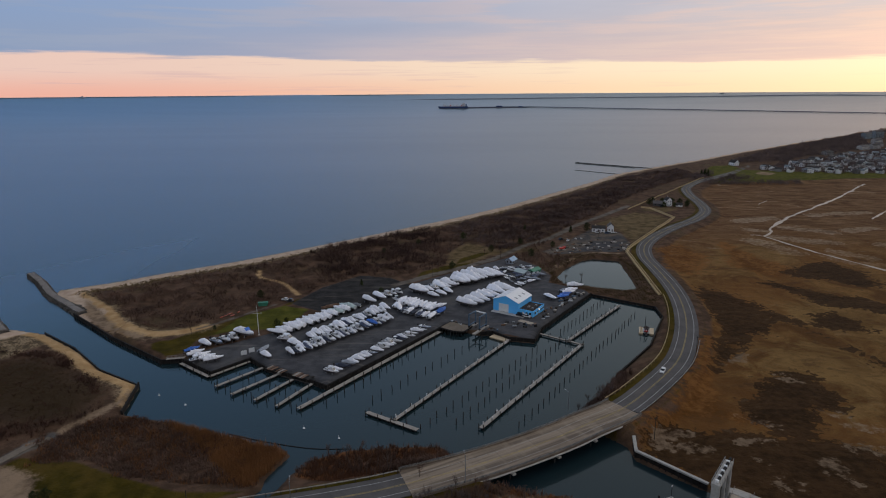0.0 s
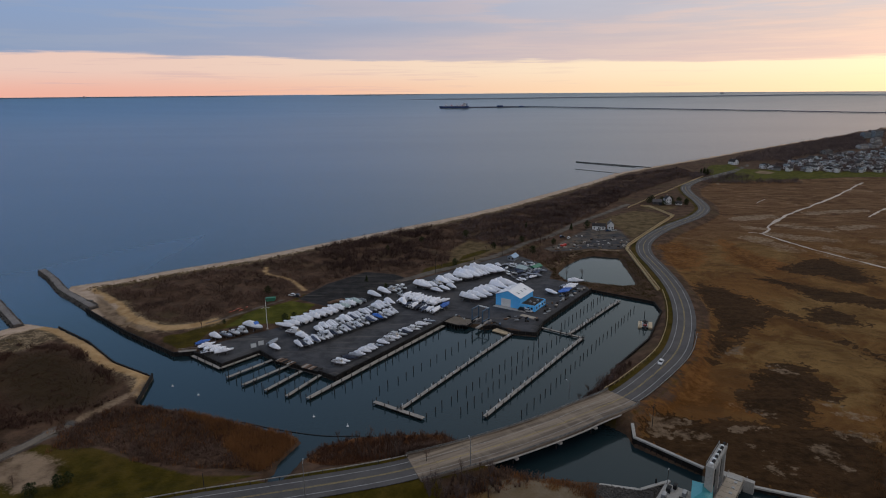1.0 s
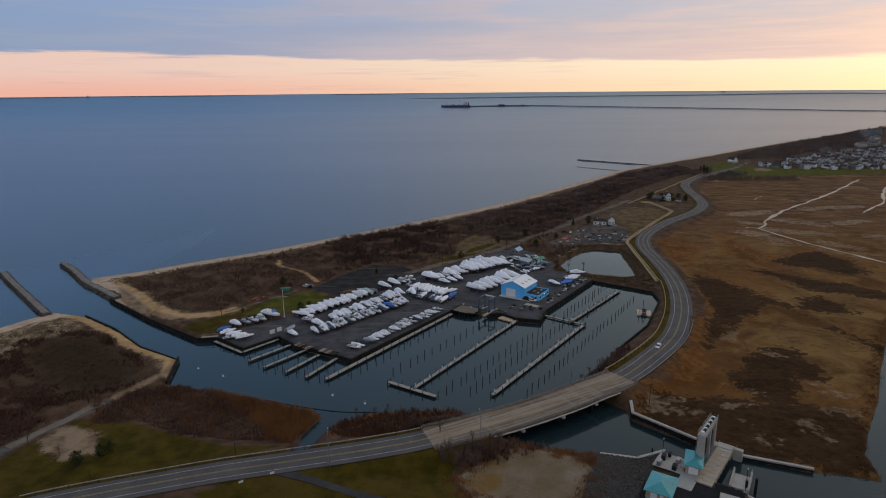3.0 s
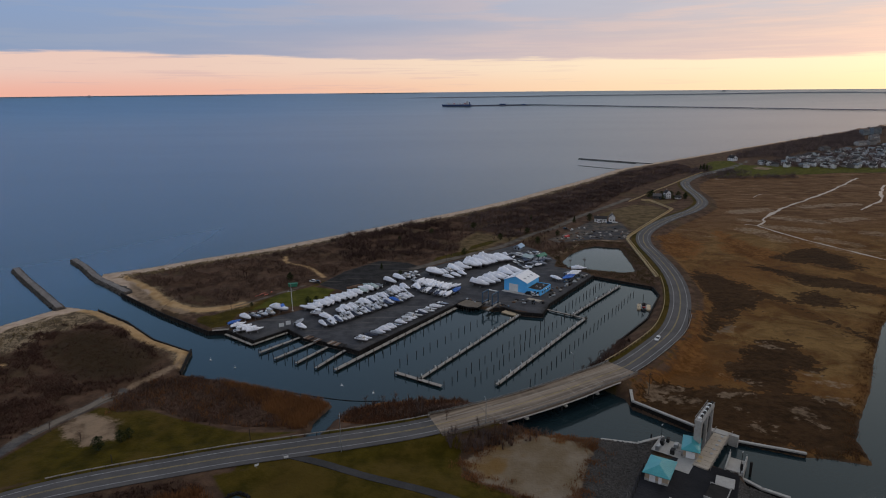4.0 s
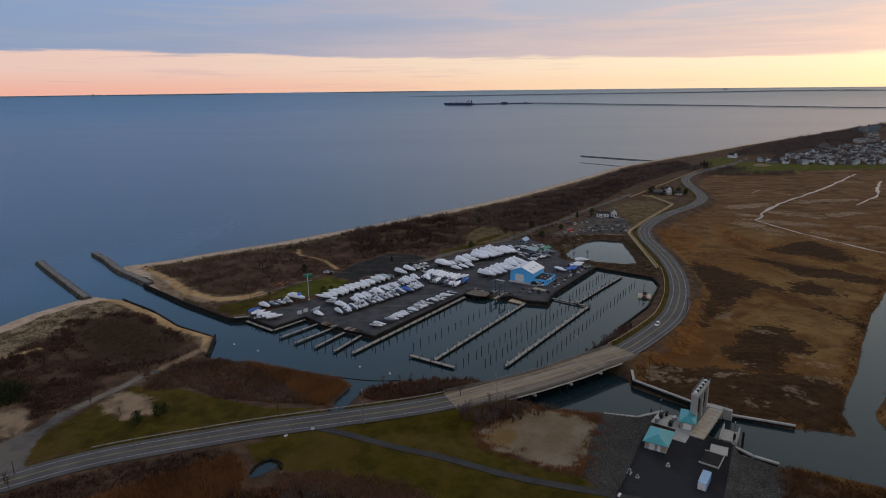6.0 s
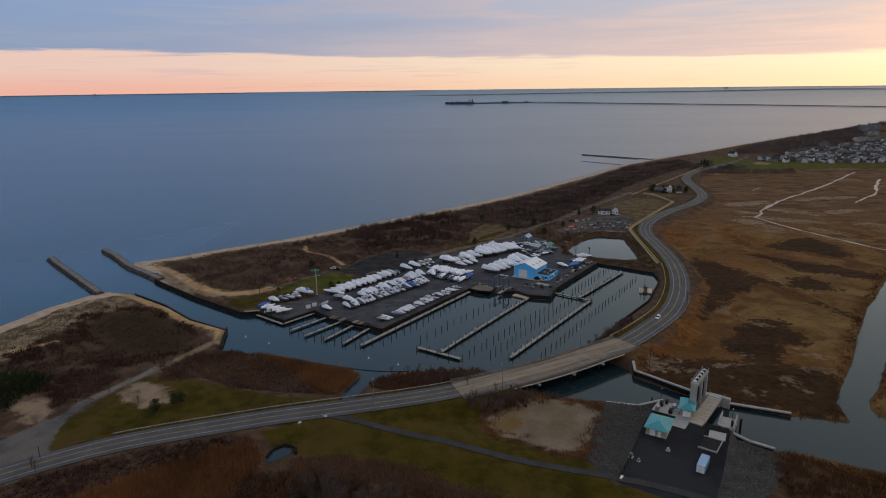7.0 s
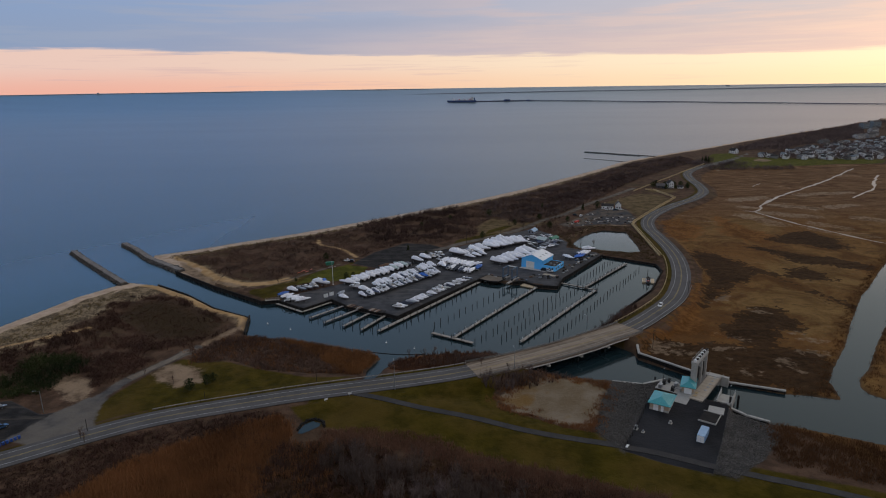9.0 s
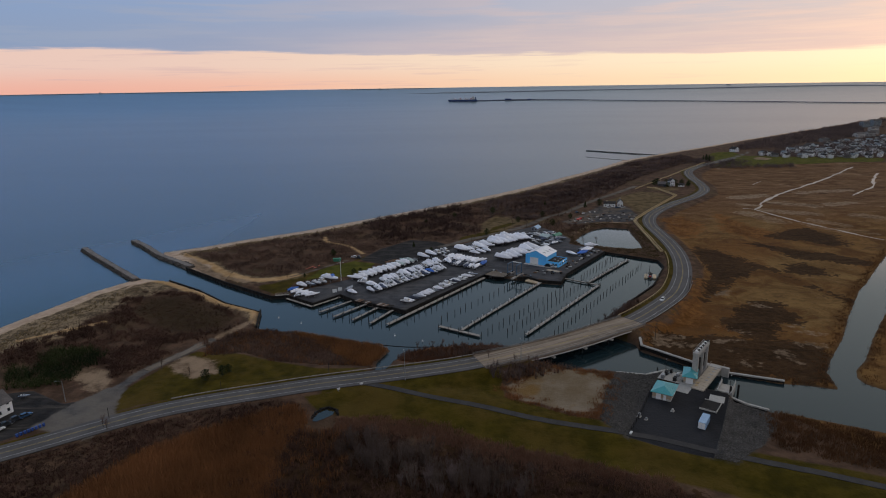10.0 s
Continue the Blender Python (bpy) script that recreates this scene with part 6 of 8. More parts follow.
for k in range(130):
    x, y = rng.uniform(80, 148), rng.triangular(438, 500, 450)
    if within(np.array([x]), np.array([y]), LOTS[2])[0] > 1:
        pal = tagged(part("salvage_block", box(-rng.uniform(0.4, 1.6), rng.uniform(0.4, 1.6), -0.5, 0.5, 0, rng.uniform(0.2, 0.8), 0.06), rng.choice([CONCRETE, PILE_WOOD, TIMBER, RED_TIMBER, PILE_WOOD, BROWN_DECK])), "salvaged block stored in the dirt lot", "block", "salvaged blocks")
        pal.matrix_basis = pose(x, y, ground_z(x, y), 0, 0, rng.uniform(0, 180))

# the far town
rng = random.Random(23)
TOWN = [(470, 925), (500, 890), (540, 872), (640, 872), (760, 940), (900, 1100), (1000, 1300), (870, 1220), (740, 1130), (640, 1070), (560, 1000)]
made = 0
while made < 215:
    x, y = rng.uniform(470, 1000), rng.uniform(870, 1300)
    if within(np.array([x]), np.array([y]), TOWN)[0] > 3 and rng.random() < 1.25 - (y - 870) / 500:
        house(rng.choice(["pale seaside house with grey roof", "white town house with grey roof"]), x, y, rng.choice([35, 125]) + rng.uniform(-8, 8), rng.uniform(6.5, 10), rng.uniform(5, 7.0), rng.uniform(3.6, 6.4), rng.uniform(1.2, 2.4),
              rng.choice([HOUSE_PAINT, WHITE_PAINT, WHITE_PAINT, WHITE_PAINT, WHITE_PAINT, CLAPBOARD]), rng.choice([ROOF_DARK, ROOF_GREY, ROOF_GREY, SLATE]), z=1.2, group="houses of the far town", sparse=True, chimney=False)
        made += 1
house("white gabled beach house on the green", 463, 984, 20, 12, 9, 5.0, 4.0, WHITE_PAINT, ROOF_GREY, rows=2)
for x, y, r, L, hgt in ((830, 1228, 20, 26, 7), (862, 1243, 20, 26, 8), (700, 1130, 25, 24, 6), (1050, 1510, 20, 34, 16), (1010, 1490, 20, 26, 13), (960, 1380, 25, 28, 8), (930, 1330, 60, 22, 8), (900, 1290, 10, 24, 7)):
    house("pale apartment block with grey roof", x, y, r - 90, L * 0.8, 12, hgt, 3.0, SLATE if hgt > 12 else HOUSE_PAINT, ROOF_GREY, "apartment_block", rows=int(hgt / 3), z=1.2)

# ---- the flood gate ----
gate = thing("flood_gate", "concrete flood gate tower with steel gates", "flood gate", pose(73.9, 147.4, 0, 0, 0, 52))
# x runs along the gate line, y to its left
for x0 in (1.0, 7.8, 14.0):
    part("gate_leg", box(x0, x0 + 1.2, -1.1, 1.1, -2.5, 13.4, 0.08), PALE_CONCRETE, gate)
for x0, x1 in ((2.2, 7.8), (9.0, 14.0)):
    part("gate_leaf", box(x0 + 0.05, x1 - 0.05, -0.3, 0.3, 4.4, 10.2), TARRED, gate, "dark raised steel gate leaf")
part("top_beam", box(0.8, 15.4, -1.2, 1.2, 13.4, 14.4, 0.06), PALE_CONCRETE, gate)
for k in range(5):
    hoist = part("hoist", box(1.9 + 2.9 * k, 2.7 + 2.9 * k, -0.5, 0.5, 14.4, 15.1, 0.1), WHITE_PAINT, gate, "white hoist motor")
    part("drum", rod((2.75 + 2.9 * k, -0.2, 14.85), (4.3 + 2.9 * k, -0.2, 14.85), 0.42, sides=10), BLACK, hoist)
for y in (-1.15, 1.15):
    part("top_rail", box(0.9, 15.3, y - 0.04, y + 0.04, 15.35, 15.43), STEEL, gate)
    for k in range(8):
        part("rail_post", box(0.9 + 2.04 * k, 0.98 + 2.04 * k, y - 0.04, y + 0.04, 14.4, 15.35), STEEL, gate)
part("sill_deck", box(-7.5, 19.5, -6.4, -1.61, 2.5, 3.5, 0.05), TAN_SLAB, gate, "tan concrete service deck")
part("abutment", box(-2.5, 0.0, -1.6, 7.0, -2.5, 3.3, 0.05), PALE_CONCRETE, gate)
part("abutment", box(16.0, 18.6, -6.2, 2.0, -2.5, 3.7, 0.05), PALE_CONCRETE, gate)
part("pier_block", box(16.8, 18.4, -9.4, -6.45, -2.5, 4.0, 0.05), PALE_CONCRETE, gate)
for y in (-7.1, -1.75):
    part("deck_rail", box(0.2 if y > -5 else -8, 19, y - 0.04, y + 0.04, 4.5, 4.6), TIMBER, gate)
    for k in range(10):
        part("rail_post", box((1.7 if y > -5 else -7.9) + (1.8 if y > -5 else 2.9) * k, (1.8 if y > -5 else -7.8) + (1.8 if y > -5 else 2.9) * k, y - 0.05, y + 0.05, 3.5, 4.5), TIMBER, gate)


def hip_hut(label, corners, height_, roof_z):
    (ax, ay), (bx, by), (cx, cy) = corners
    Wd, L = math.hypot(bx - ax, by - ay), math.hypot(cx - bx, cy - by)
    h = thing("control_house", label, "building", pose(ax, ay, 3.0, 0, 0, math.degrees(math.atan2(by - ay, bx - ax))), "gate control houses")
    part("wall", box(0, Wd, 0, L, 0, height_), TAN_BLOCK, h)
    part("plinth", box(-0.08, Wd + 0.08, -0.08, L + 0.08, 0, 0.8), PALE_CONCRETE, h)
    o, rise = 0.65, 1.5
    r = min(Wd, L) / 2 + o
    bm = bmesh.new()
    b = [bm.verts.new(p) for p in ((-o, -o, height_), (Wd + o, -o, height_), (Wd + o, L + o, height_), (-o, L + o, height_))]
    if L >= Wd:
        t = [bm.verts.new(p) for p in ((Wd / 2, r - o, height_ + rise), (Wd / 2, L + o - r, height_ + rise))]
        fs = [(b[0], b[1], t[0]), (b[1], b[2], t[1], t[0]), (b[2], b[3], t[1]), (b[3], b[0], t[0], t[1])]
    else:
        t = [bm.verts.new(p) for p in ((r - o, L / 2, height_ + rise), (Wd + o - r, L / 2, height_ + rise))]
        fs = [(b[0], b[1], t[1], t[0]), (b[1], b[2], t[1]), (b[2], b[3], t[0], t[1]), (b[3], b[0], t[0])]
    for f in fs:
        bm.faces.new(f)
    bm.faces.new(b[::-1])
    roof = part("roof", bm, TEAL_ROOF, h, "teal standing-seam hip roof")
    n_seam = int((Wd + 2 * o) / 0.9)
    for k in range(1, n_seam):
        x = -o + k * (Wd + 2 * o) / n_seam
        e = min(1.0, min(x + o, Wd + o - x) / r)
        part("seam", rod((x, -o + 0.02, height_ + 0.05), (x, -o + r * e, height_ + rise * e + 0.05), 0.05, sides=4), TEAL_ROOF, roof)
    for k in range(1, int((L + 2 * o) / 0.9)):
        y = -o + k * (L + 2 * o) / int((L + 2 * o) / 0.9)
        e = min(1.0, min(y + o, L + o - y) / r)
        part("seam", rod((Wd + o - 0.02, y, height_ + 0.05), (Wd + o - r * e, y, height_ + rise * e + 0.05), 0.05, sides=4), TEAL_ROOF, roof)
    part("gutter", box(-o - 0.1, Wd + o + 0.1, -o - 0.12, -o, height_ - 0.12, height_ + 0.05), TEAL_ROOF, roof)
    part("gutter", box(Wd + o, Wd + o + 0.12, -o, L + o, height_ - 0.12, height_ + 0.05), TEAL_ROOF, roof)
    part("door", box(Wd * 0.2, Wd * 0.2 + 1.8, -0.09, 0.0, 0.02, 2.4), WHITE_PAINT, h)
    part("door", box(Wd * 0.6, Wd * 0.6 + 1.0, -0.09, 0.0, 0.02, 2.2), WHITE_PAINT, h)
    part("window", box(Wd, Wd + 0.09, L * 0.3, L * 0.3 + 1.2, 1.4, 2.4), DARK_GLASS, h)
    part("door", box(Wd, Wd + 0.09, L * 0.65, L * 0.65 + 1.0, 0.02, 2.2), WHITE_PAINT, h)
    return h


hip_hut("tan block control house with teal hip roof", [(53, 133.3), (58.8, 129.8), (63.6, 138)], 2.9, 6.4)
hip_hut("small tan control house with teal hip roof", [(69.2, 145.2), (73.2, 143.4), (76.9, 151.0)], 3.0, 6.6)
box_ = thing("shipping_container", "pale blue steel container on the gate yard", "container", pose(61.8, 111.2, 3.0, 0, 0, -34))
part("body", box(0, 2.5, 0, 7.2, 0.12, 2.7, 0.03), CONTAINER, box_)
for k in range(14):
    part("rib", box(-0.04, 2.54, 0.4 + 0.5 * k, 0.5 + 0.5 * k, 0.2, 2.6), CONTAINER, box_)
part("door", box(0.1, 1.22, -0.06, 0.0, 0.25, 2.55), WHITE_PAINT, box_)
part("door", box(1.28, 2.4, -0.06, 0.0, 0.25, 2.55), WHITE_PAINT, box_)
part("skid", box(0, 2.5, 0.5, 0.9, 0, 0.118), BLACK, box_)
part("skid", box(0, 2.5, 6.3, 6.7, 0, 0.118), BLACK, box_)
tagged(part("concrete_pad", box(0, 5.2, 0, 5.4, 0, 0.3, 0.03), PALE_CONCRETE), "pale concrete pad on the gate yard", "pad").matrix_basis = pose(78.2, 127.9, 3.0, 0, 0, 62)
cover = thing("steel_grating", "dark steel cover with pale kerb", "cover", pose(72.5, 121.0, 3.0, 0, 0, 54))
part("plate", box(0.3, 7.9, 0.3, 5.8, 0, 0.45, 0.03), TARRED, cover)
for x0, x1, y0, y1 in ((0, 8.2, 0, 0.28), (0, 0.28, 0.29, 6.1), (7.92, 8.2, 0.29, 6.1)):
    part("kerb", box(x0, x1, y0, y1, 0, 0.6, 0.03), PALE_CONCRETE, cover)
for x, y, sx, sy, h, mt, lab in ((62.5, 149.5, 2.0, 1.2, 1.8, STEEL, "grey generator cabinet"), (65, 152.5, 2.0, 1.2, 1.8, BLACK, "black generator set"), (66.5, 147, 2.0, 1.3, 1.7, BLACK, "black generator set"), (69, 150.5, 2.2, 1.2, 1.6, STEEL, "grey switch cabinet"),
                                 (67.5, 154, 1.6, 1.0, 1.5, BLACK, "black pump unit"), (57.2, 123, 0.9, 0.7, 1.0, PALE_CONCRETE, "pale service cabinet"), (44, 119.5, 1.2, 0.8, 1.4, STEEL, "grey fenced valve unit"), (45.8, 117.3, 0.7, 0.5, 0.9, STEEL, "grey valve box"),
                                 (37.8, 108.4, 1.8, 0.8, 0.5, WHITE_PAINT, "white concrete barrier")):
    unit = thing("service_cabinet", lab + " on the gate yard", "cabinet", pose(x, y, 3.0, 0, 0, 55), "gate yard units")
    part("body", box(-sx / 2, sx / 2, -sy / 2, sy / 2, 0.12, h, 0.05), mt, unit)
    part("plinth", box(-sx / 2 - 0.3, sx / 2 + 0.3, -sy / 2 - 0.3, sy / 2 + 0.3, 0, 0.118), PALE_CONCRETE, unit)
    part("louvre", box(-sx * 0.3, sx * 0.3, -sy / 2 - 0.04, -sy / 2, h * 0.4, h * 0.8), STEEL, unit)
tagged(part("concrete_pad", box(0, 5, 0, 9, 0, 0.06), PALE_CONCRETE), "pale concrete walkway beside the control house", "pad").matrix_basis = pose(63.5, 138.8, 3.0, 0, 0, -36)
tagged(part("generator_slab", box(0, 9, 0, 9, 0, 0.05), PALE_CONCRETE), "pale concrete slab under the generators", "pad").matrix_basis = pose(60.3, 149.6, 3.0, 0, 0, -36)


def flood_wall(points, top, label, deep=2.2, steel=True):
    w = thing("flood_wall", label, "wall")
    for a, b in zip(points[:-1], points[1:]):
        a, b = Vector((*a, 0)), Vector((*b, 0))
        run = (b - a).length
        m = Matrix.Translation(a) @ Matrix.Rotation(math.atan2(b.y - a.y, b.x - a.x), 4, "Z")
        part("sheet_piling", box(0, run, -0.2, 0.2, -deep, top - 0.6), TARRED, w).matrix_basis = m
        part("wall_cap", box(-0.2, run + 0.2, -0.55, 0.55, top - 0.596, top, 0.05), PALE_CONCRETE, w).matrix_basis = m
        for k in range(int(run / 2.2) + 1):
            part("brace_pile", rod((k * 2.2, -0.5, -deep), (k * 2.2, -0.5, top - 0.6), 0.16, sides=6), TARRED, w).matrix_basis = m
    return w


flood_wall([(67.5, 202), (69.2, 200), (66.4, 194.6), (64, 183), (80.5, 165)], 3.0, "pale capped flood wall with dark sheet piles")
flood_wall([(46, 158.5), (57.5, 155.8), (68, 160)], 1.6, "low pale capped flood wall at the basin outlet")
flood_wall([(91.5, 157.5), (112, 149.3)], 1.6, "low pale capped wall along the creek")
flood_wall([(84.5, 135.5), (88, 130.4), (94, 126)], 1.8, "low curved pale capped wall along the creek")
ramp = thing("stair_ramp", "pale concrete stairs down to the creek", "stairs", pose(80.5, 138.5, 0, 0, 0, 58))
for k in range(9):
    part("step", box(k * 1.1, k * 1.1 + 1.1, -4.5, 0, -1.5, 3.0 - 0.17 * k), PALE_CONCRETE, ramp)
part("side_wall", box(-0.4, 10, 0.004, 0.5, -1.5, 3.6, 0.04), PALE_CONCRETE, ramp)
part("side_wall", box(-0.4, 10, -5.0, -4.504, -1.5, 3.6, 0.04), PALE_CONCRETE, ramp)
for x, y in ((88.5, 139), (85, 138)):
    tagged(part("dolphin", rod((0, 0, -2.5), (0, 0, 5.0), 0.4, sides=10), TARRED), "thick dark steel dolphin pile", "pile", "dolphin piles").location = (x, y, 0)

for x, y, h in ((83.3, 135.2, 8.0), (66.0, 156.4, 5.0)):
    mast = thing("light_mast", "slim dark light mast at the flood gate", "light mast", pose(x, y, 3.0, 0, 0, 52), "gate light masts")
    part("pole", rod((0, 0, -0.4), (0, 0, h), 0.10, 0.07, 8), TARRED, mast)
    part("lamp_head", box(-0.5, 0.5, -0.14, 0.14, h, h + 0.18, 0.04), STEEL, mast)
    part("base", box(-0.35, 0.35, -0.35, 0.35, 0.0, 0.4, 0.05), PALE_CONCRETE, mast)
for k in range(9):
    part("deck_joint", box(-6.0 + 2.8 * k, -5.92 + 2.8 * k, -6.3, -1.7, 3.5, 3.506), OLD_TAR, gate)
for k in range(5):
    part("stop_log_slot", box(1.5 + 3.2 * k, 2.6 + 3.2 * k, -5.2, -4.3, 3.5, 3.62), STEEL, gate)
for y in (0.25, -4.75):
    part("hand_rail", box(-0.2, 9.8, y - 0.03, y + 0.03, 4.5, 4.57), STEEL, ramp)
    for k in range(6):
        part("rail_post", box(0.1 + 1.9 * k, 0.18 + 1.9 * k, y - 0.04, y + 0.04, 3.6, 4.5), STEEL, ramp)
tagged(part("bollard", rod((0, 0, -0.4), (0, 0, 1.4), 0.3, 0.26, 10), BLACK), "black mooring bollard on the flood wall", "bollard").location = (63.5, 159.0, 1.6)
for x, y, r in ((74.6, 144.0, 52), (73.2, 141.9, 40)):
    pal = thing("pallet", "yellow timber pallet by the control house", "pallet", pose(x, y, 3.5, 0, 0, r), "gate pallets")
    for k in range(4):
        part("board", box(-0.6, 0.6, -0.55 + 0.3 * k, -0.35 + 0.3 * k, 0.12, 0.16), TAN_TIMBER, pal)
    for k in (-0.5, 0.4):
        part("bearer", box(k, k + 0.1, -0.55, 0.55, 0.0, 0.118), TAN_TIMBER, pal)

# ---- jetties ----
def rock_verts(rng, cx, cy, cz, r, base):
    turn = Euler((rng.uniform(0, 6), rng.uniform(0, 6), rng.uniform(0, 6))).to_matrix() @ Matrix.Diagonal((1.25, 0.95, 0.78))
    return [tuple(Vector((cx, cy, cz)) + turn @ (v * (r * rng.uniform(0.8, 1.15)))) for v in base]


bm = bmesh.new()
bmesh.ops.create_icosphere(bm, subdivisions=1, radius=1.0)
ROCK_V, ROCK_F = [v.co.copy() for v in bm.verts], [tuple(v.index for v in f.verts) for f in bm.faces]
bm.free()


def rocks(name, places, parent, rng, mat=ROCK):
    verts, faces = [], []
    for x, y, z, r in places:
        b = len(verts)
        verts += rock_verts(rng, x, y, z, r, ROCK_V)
        faces += [(a + b, c + b, d + b) for a, c, d in ROCK_F]
    ob = sheet_part(name, verts, faces, mat, parent)
    ob["kind"] = "stuff"
    return ob


def jetty(label, line, wide, top, seed, paved=True):
    rng = random.Random(seed)
    j = thing("rock_jetty", label, "jetty")
    pts = smooth(line, 3.0)
    verts, faces = [], []
    for i, (x, y) in enumerate(pts):
        k = min(i, len(pts) - 2)
        d = pts[k + 1] - pts[k]
        d /= np.linalg.norm(d)
        for off, z in ((-1.0, -2.0), (-0.42, top - 0.5), (0.42, top - 0.5), (1.0, -2.0)):
            verts.append((x + d[1] * off * wide / 2, y - d[0] * off * wide / 2, z))
    for i in range(len(pts) - 1):
        faces += [(4 * i + q, 4 * i + q + 1, 4 * i + q + 5, 4 * i + q + 4) for q in range(3)]
    faces += [(0, 1, 2, 3), (len(verts) - 4, len(verts) - 3, len(verts) - 2, len(verts) - 1)]
    sheet_part("core", verts, faces, ROCK, j)
    if paved:
        ribbon("crest", pts, -wide * 0.24, wide * 0.24, lambda x, y: top + 0.10 + 0.18 * lumps(x, y, 5, seed), CREST, j, "pale grey packed stone crest", thick=0.9)
    places = []
    for i in range(len(pts) - 1):
        d = pts[i + 1] - pts[i]
        d /= np.linalg.norm(d)
        for _ in range(int(wide * 3.2)):
            off, s = rng.uniform(-1, 1), rng.random()
            z = top - 0.3 if abs(off) < 0.42 else (top - 0.3) - (abs(off) - 0.42) / 0.58 * (top + 0.6)
            x, y = pts[i] + (pts[i + 1] - pts[i]) * s + np.array([d[1], -d[0]]) * off * wide / 2
            places.append((x, y, z - (0.25 if abs(off) < 0.42 else 0.0), rng.uniform(0.35, 0.6) if abs(off) < 0.42 else rng.uniform(0.45, 0.95)))
    rocks("rubble", places, j, rng)
    return j


jetty("long grey rock jetty beside the inlet", [(-309, 379), (-290, 359), (-262, 331), (-228, 297)], 7.0, 2.0, 5)
jetty("grey rock jetty at the north side of the inlet", [(-281, 401), (-262, 382), (-240, 357), (-222, 341), (-203, 324)], 7.6, 2.1, 6)
jetty("short rock apron at the end of the bulkhead", [(-222, 341), (-211, 335), (-204, 328)], 5.0, 1.9, 8, False)
rng = random.Random(9)
places = []
for poly in GRAVELS:
    xs, ys = [p[0] for p in poly], [p[1] for p in poly]
    while len(places) < (2600 if poly is GRAVELS[0] else 5600):
        x, y = rng.uniform(min(xs), max(xs)), rng.uniform(min(ys), max(ys))
        if within(np.array([x]), np.array([y]), poly)[0] > 0.2 and within(np.array([x]), np.array([y]), PLATFORM)[0] < 0:
            places.append((x, y, 0, rng.uniform(0.14, 0.30)))
zs = height(np.array([p[0] for p in places]), np.array([p[1] for p in places]))
spots_ = [(p[0], p[1], float(z) + 0.1, p[3]) for p, z in zip(places, zs)]
pale = rocks("riprap", spots_[2600:], None, rng, BROWN_RIPRAP)
tagged(pale, "brown-grey riprap stones on the creek bank", "stones", kind="stuff")
rip = rocks("riprap", spots_[:2600], None, rng, RIPRAP)
tagged(rip, "dark grey riprap stones on the bank of the gate yard", "stones", kind="stuff")
culvert = thing("stone_culvert", "dark stone culvert mouth with a pale pool", "culvert")
arc = smooth([(-75.7, 121.6), (-74.6, 126.0), (-71.5, 128.6), (-67.7, 127.0), (-66.6, 124.0)], 0.5)
rocks("headwall", [(x + rng.uniform(-0.3, 0.3), y + rng.uniform(-0.3, 0.3), 1.5 + rng.uniform(0, 1.2), rng.uniform(0.3, 0.6)) for x, y in arc for _ in range(4)], culvert, rng, TARRED)
pool = [(-75.2, 119.6), (-75.0, 122.0), (-74.0, 125.6), (-71.5, 127.8), (-68.3, 126.4), (-68.4, 124.2), (-71.0, 121.6), (-73.4, 119.4)]
sheet_part("pool", [(x, y, 1.9 + max(0.0, ground_z(x, y) - 1.8)) for x, y in pool], [tuple(range(len(pool)))], WATER, culvert, "pale still water")

# ---- guard rails, fences and posts ----
def fence(label, line, off, rail_mat, post_mat, high=0.8, gap=4.0, base=road_height, name="guard_rail", rails=(0.55,), deep=0.3):
    f = thing(name, label, "fence")
    pts = offsets(line, off)
    for z in rails:
        a = np.column_stack([pts, base(pts[:, 0], pts[:, 1]) + z])
        n = len(a)
        nrm = np.gradient(pts, axis=0)
        nrm /= np.linalg.norm(nrm, axis=1)[:, None]
        side = np.column_stack([nrm[:, 1], -nrm[:, 0], np.zeros(n)]) * 0.09
        up_ = np.array([0, 0, deep])
        verts = [*(a - side), *(a + side), *(a + side + up_), *(a - side + up_)]
        faces = []
        for i in range(n - 1):
            for q in range(4):
                faces.append((q * n + i, ((q + 1) % 4) * n + i, ((q + 1) % 4) * n + i + 1, q * n + i + 1))
        sheet_part("rail", verts, faces, rail_mat, f)
    post, run = None, 0.0
    for i in range(len(pts) - 1):
        seg = np.linalg.norm(pts[i + 1] - pts[i])
        run += seg
        if run >= gap:
            run = 0.0
            if post is None:
                post = part("post", box(-0.1, 0.1, -0.1, 0.1, -0.8, high + 0.05), post_mat, f)
                ob = post
            else:
                ob = new("post", post.data)
                ob.parent = f
            ob.location = (*pts[i + 1], float(base(pts[i + 1:i + 2, 0], pts[i + 1:i + 2, 1])[0]))
    return f


near_end = int(np.argmin(np.hypot(ROAD_LINE[:, 0] - 134, ROAD_LINE[:, 1] - 342)))
fence("tan timber guard rail beside the road", ROAD_LINE[last:near_end + 1], -8.4, TAN_TIMBER, TAN_TIMBER, 0.9)
fence("grey steel guard rail beside the road", ROAD_LINE[last:last + 20], 6.4, STEEL, PILE_WOOD, 0.9)
start = int(np.argmin(np.hypot(ROAD_LINE[:, 0] + 160, ROAD_LINE[:, 1] - 107)))
fence("grey timber guard rail beside the road", ROAD_LINE[start + 8:first + 1], -6.4, TIMBER, PILE_WOOD, 0.8)
CORNERS = np.array([(127, 345), (136.5, 444), (141, 455), (217, 570), (211, 620), (203, 624)], float)
WALKWAY = np.vstack([a + (b - a) * np.linspace(0, 1, max(2, int(np.linalg.norm(b - a) / 4)), endpoint=False)[:, None] for a, b in zip(CORNERS[:-1], CORNERS[1:])] + [CORNERS[-1:]])
trail = thing("boardwalk_trail", "tan boardwalk trail beside the road", "path", kind="structure")


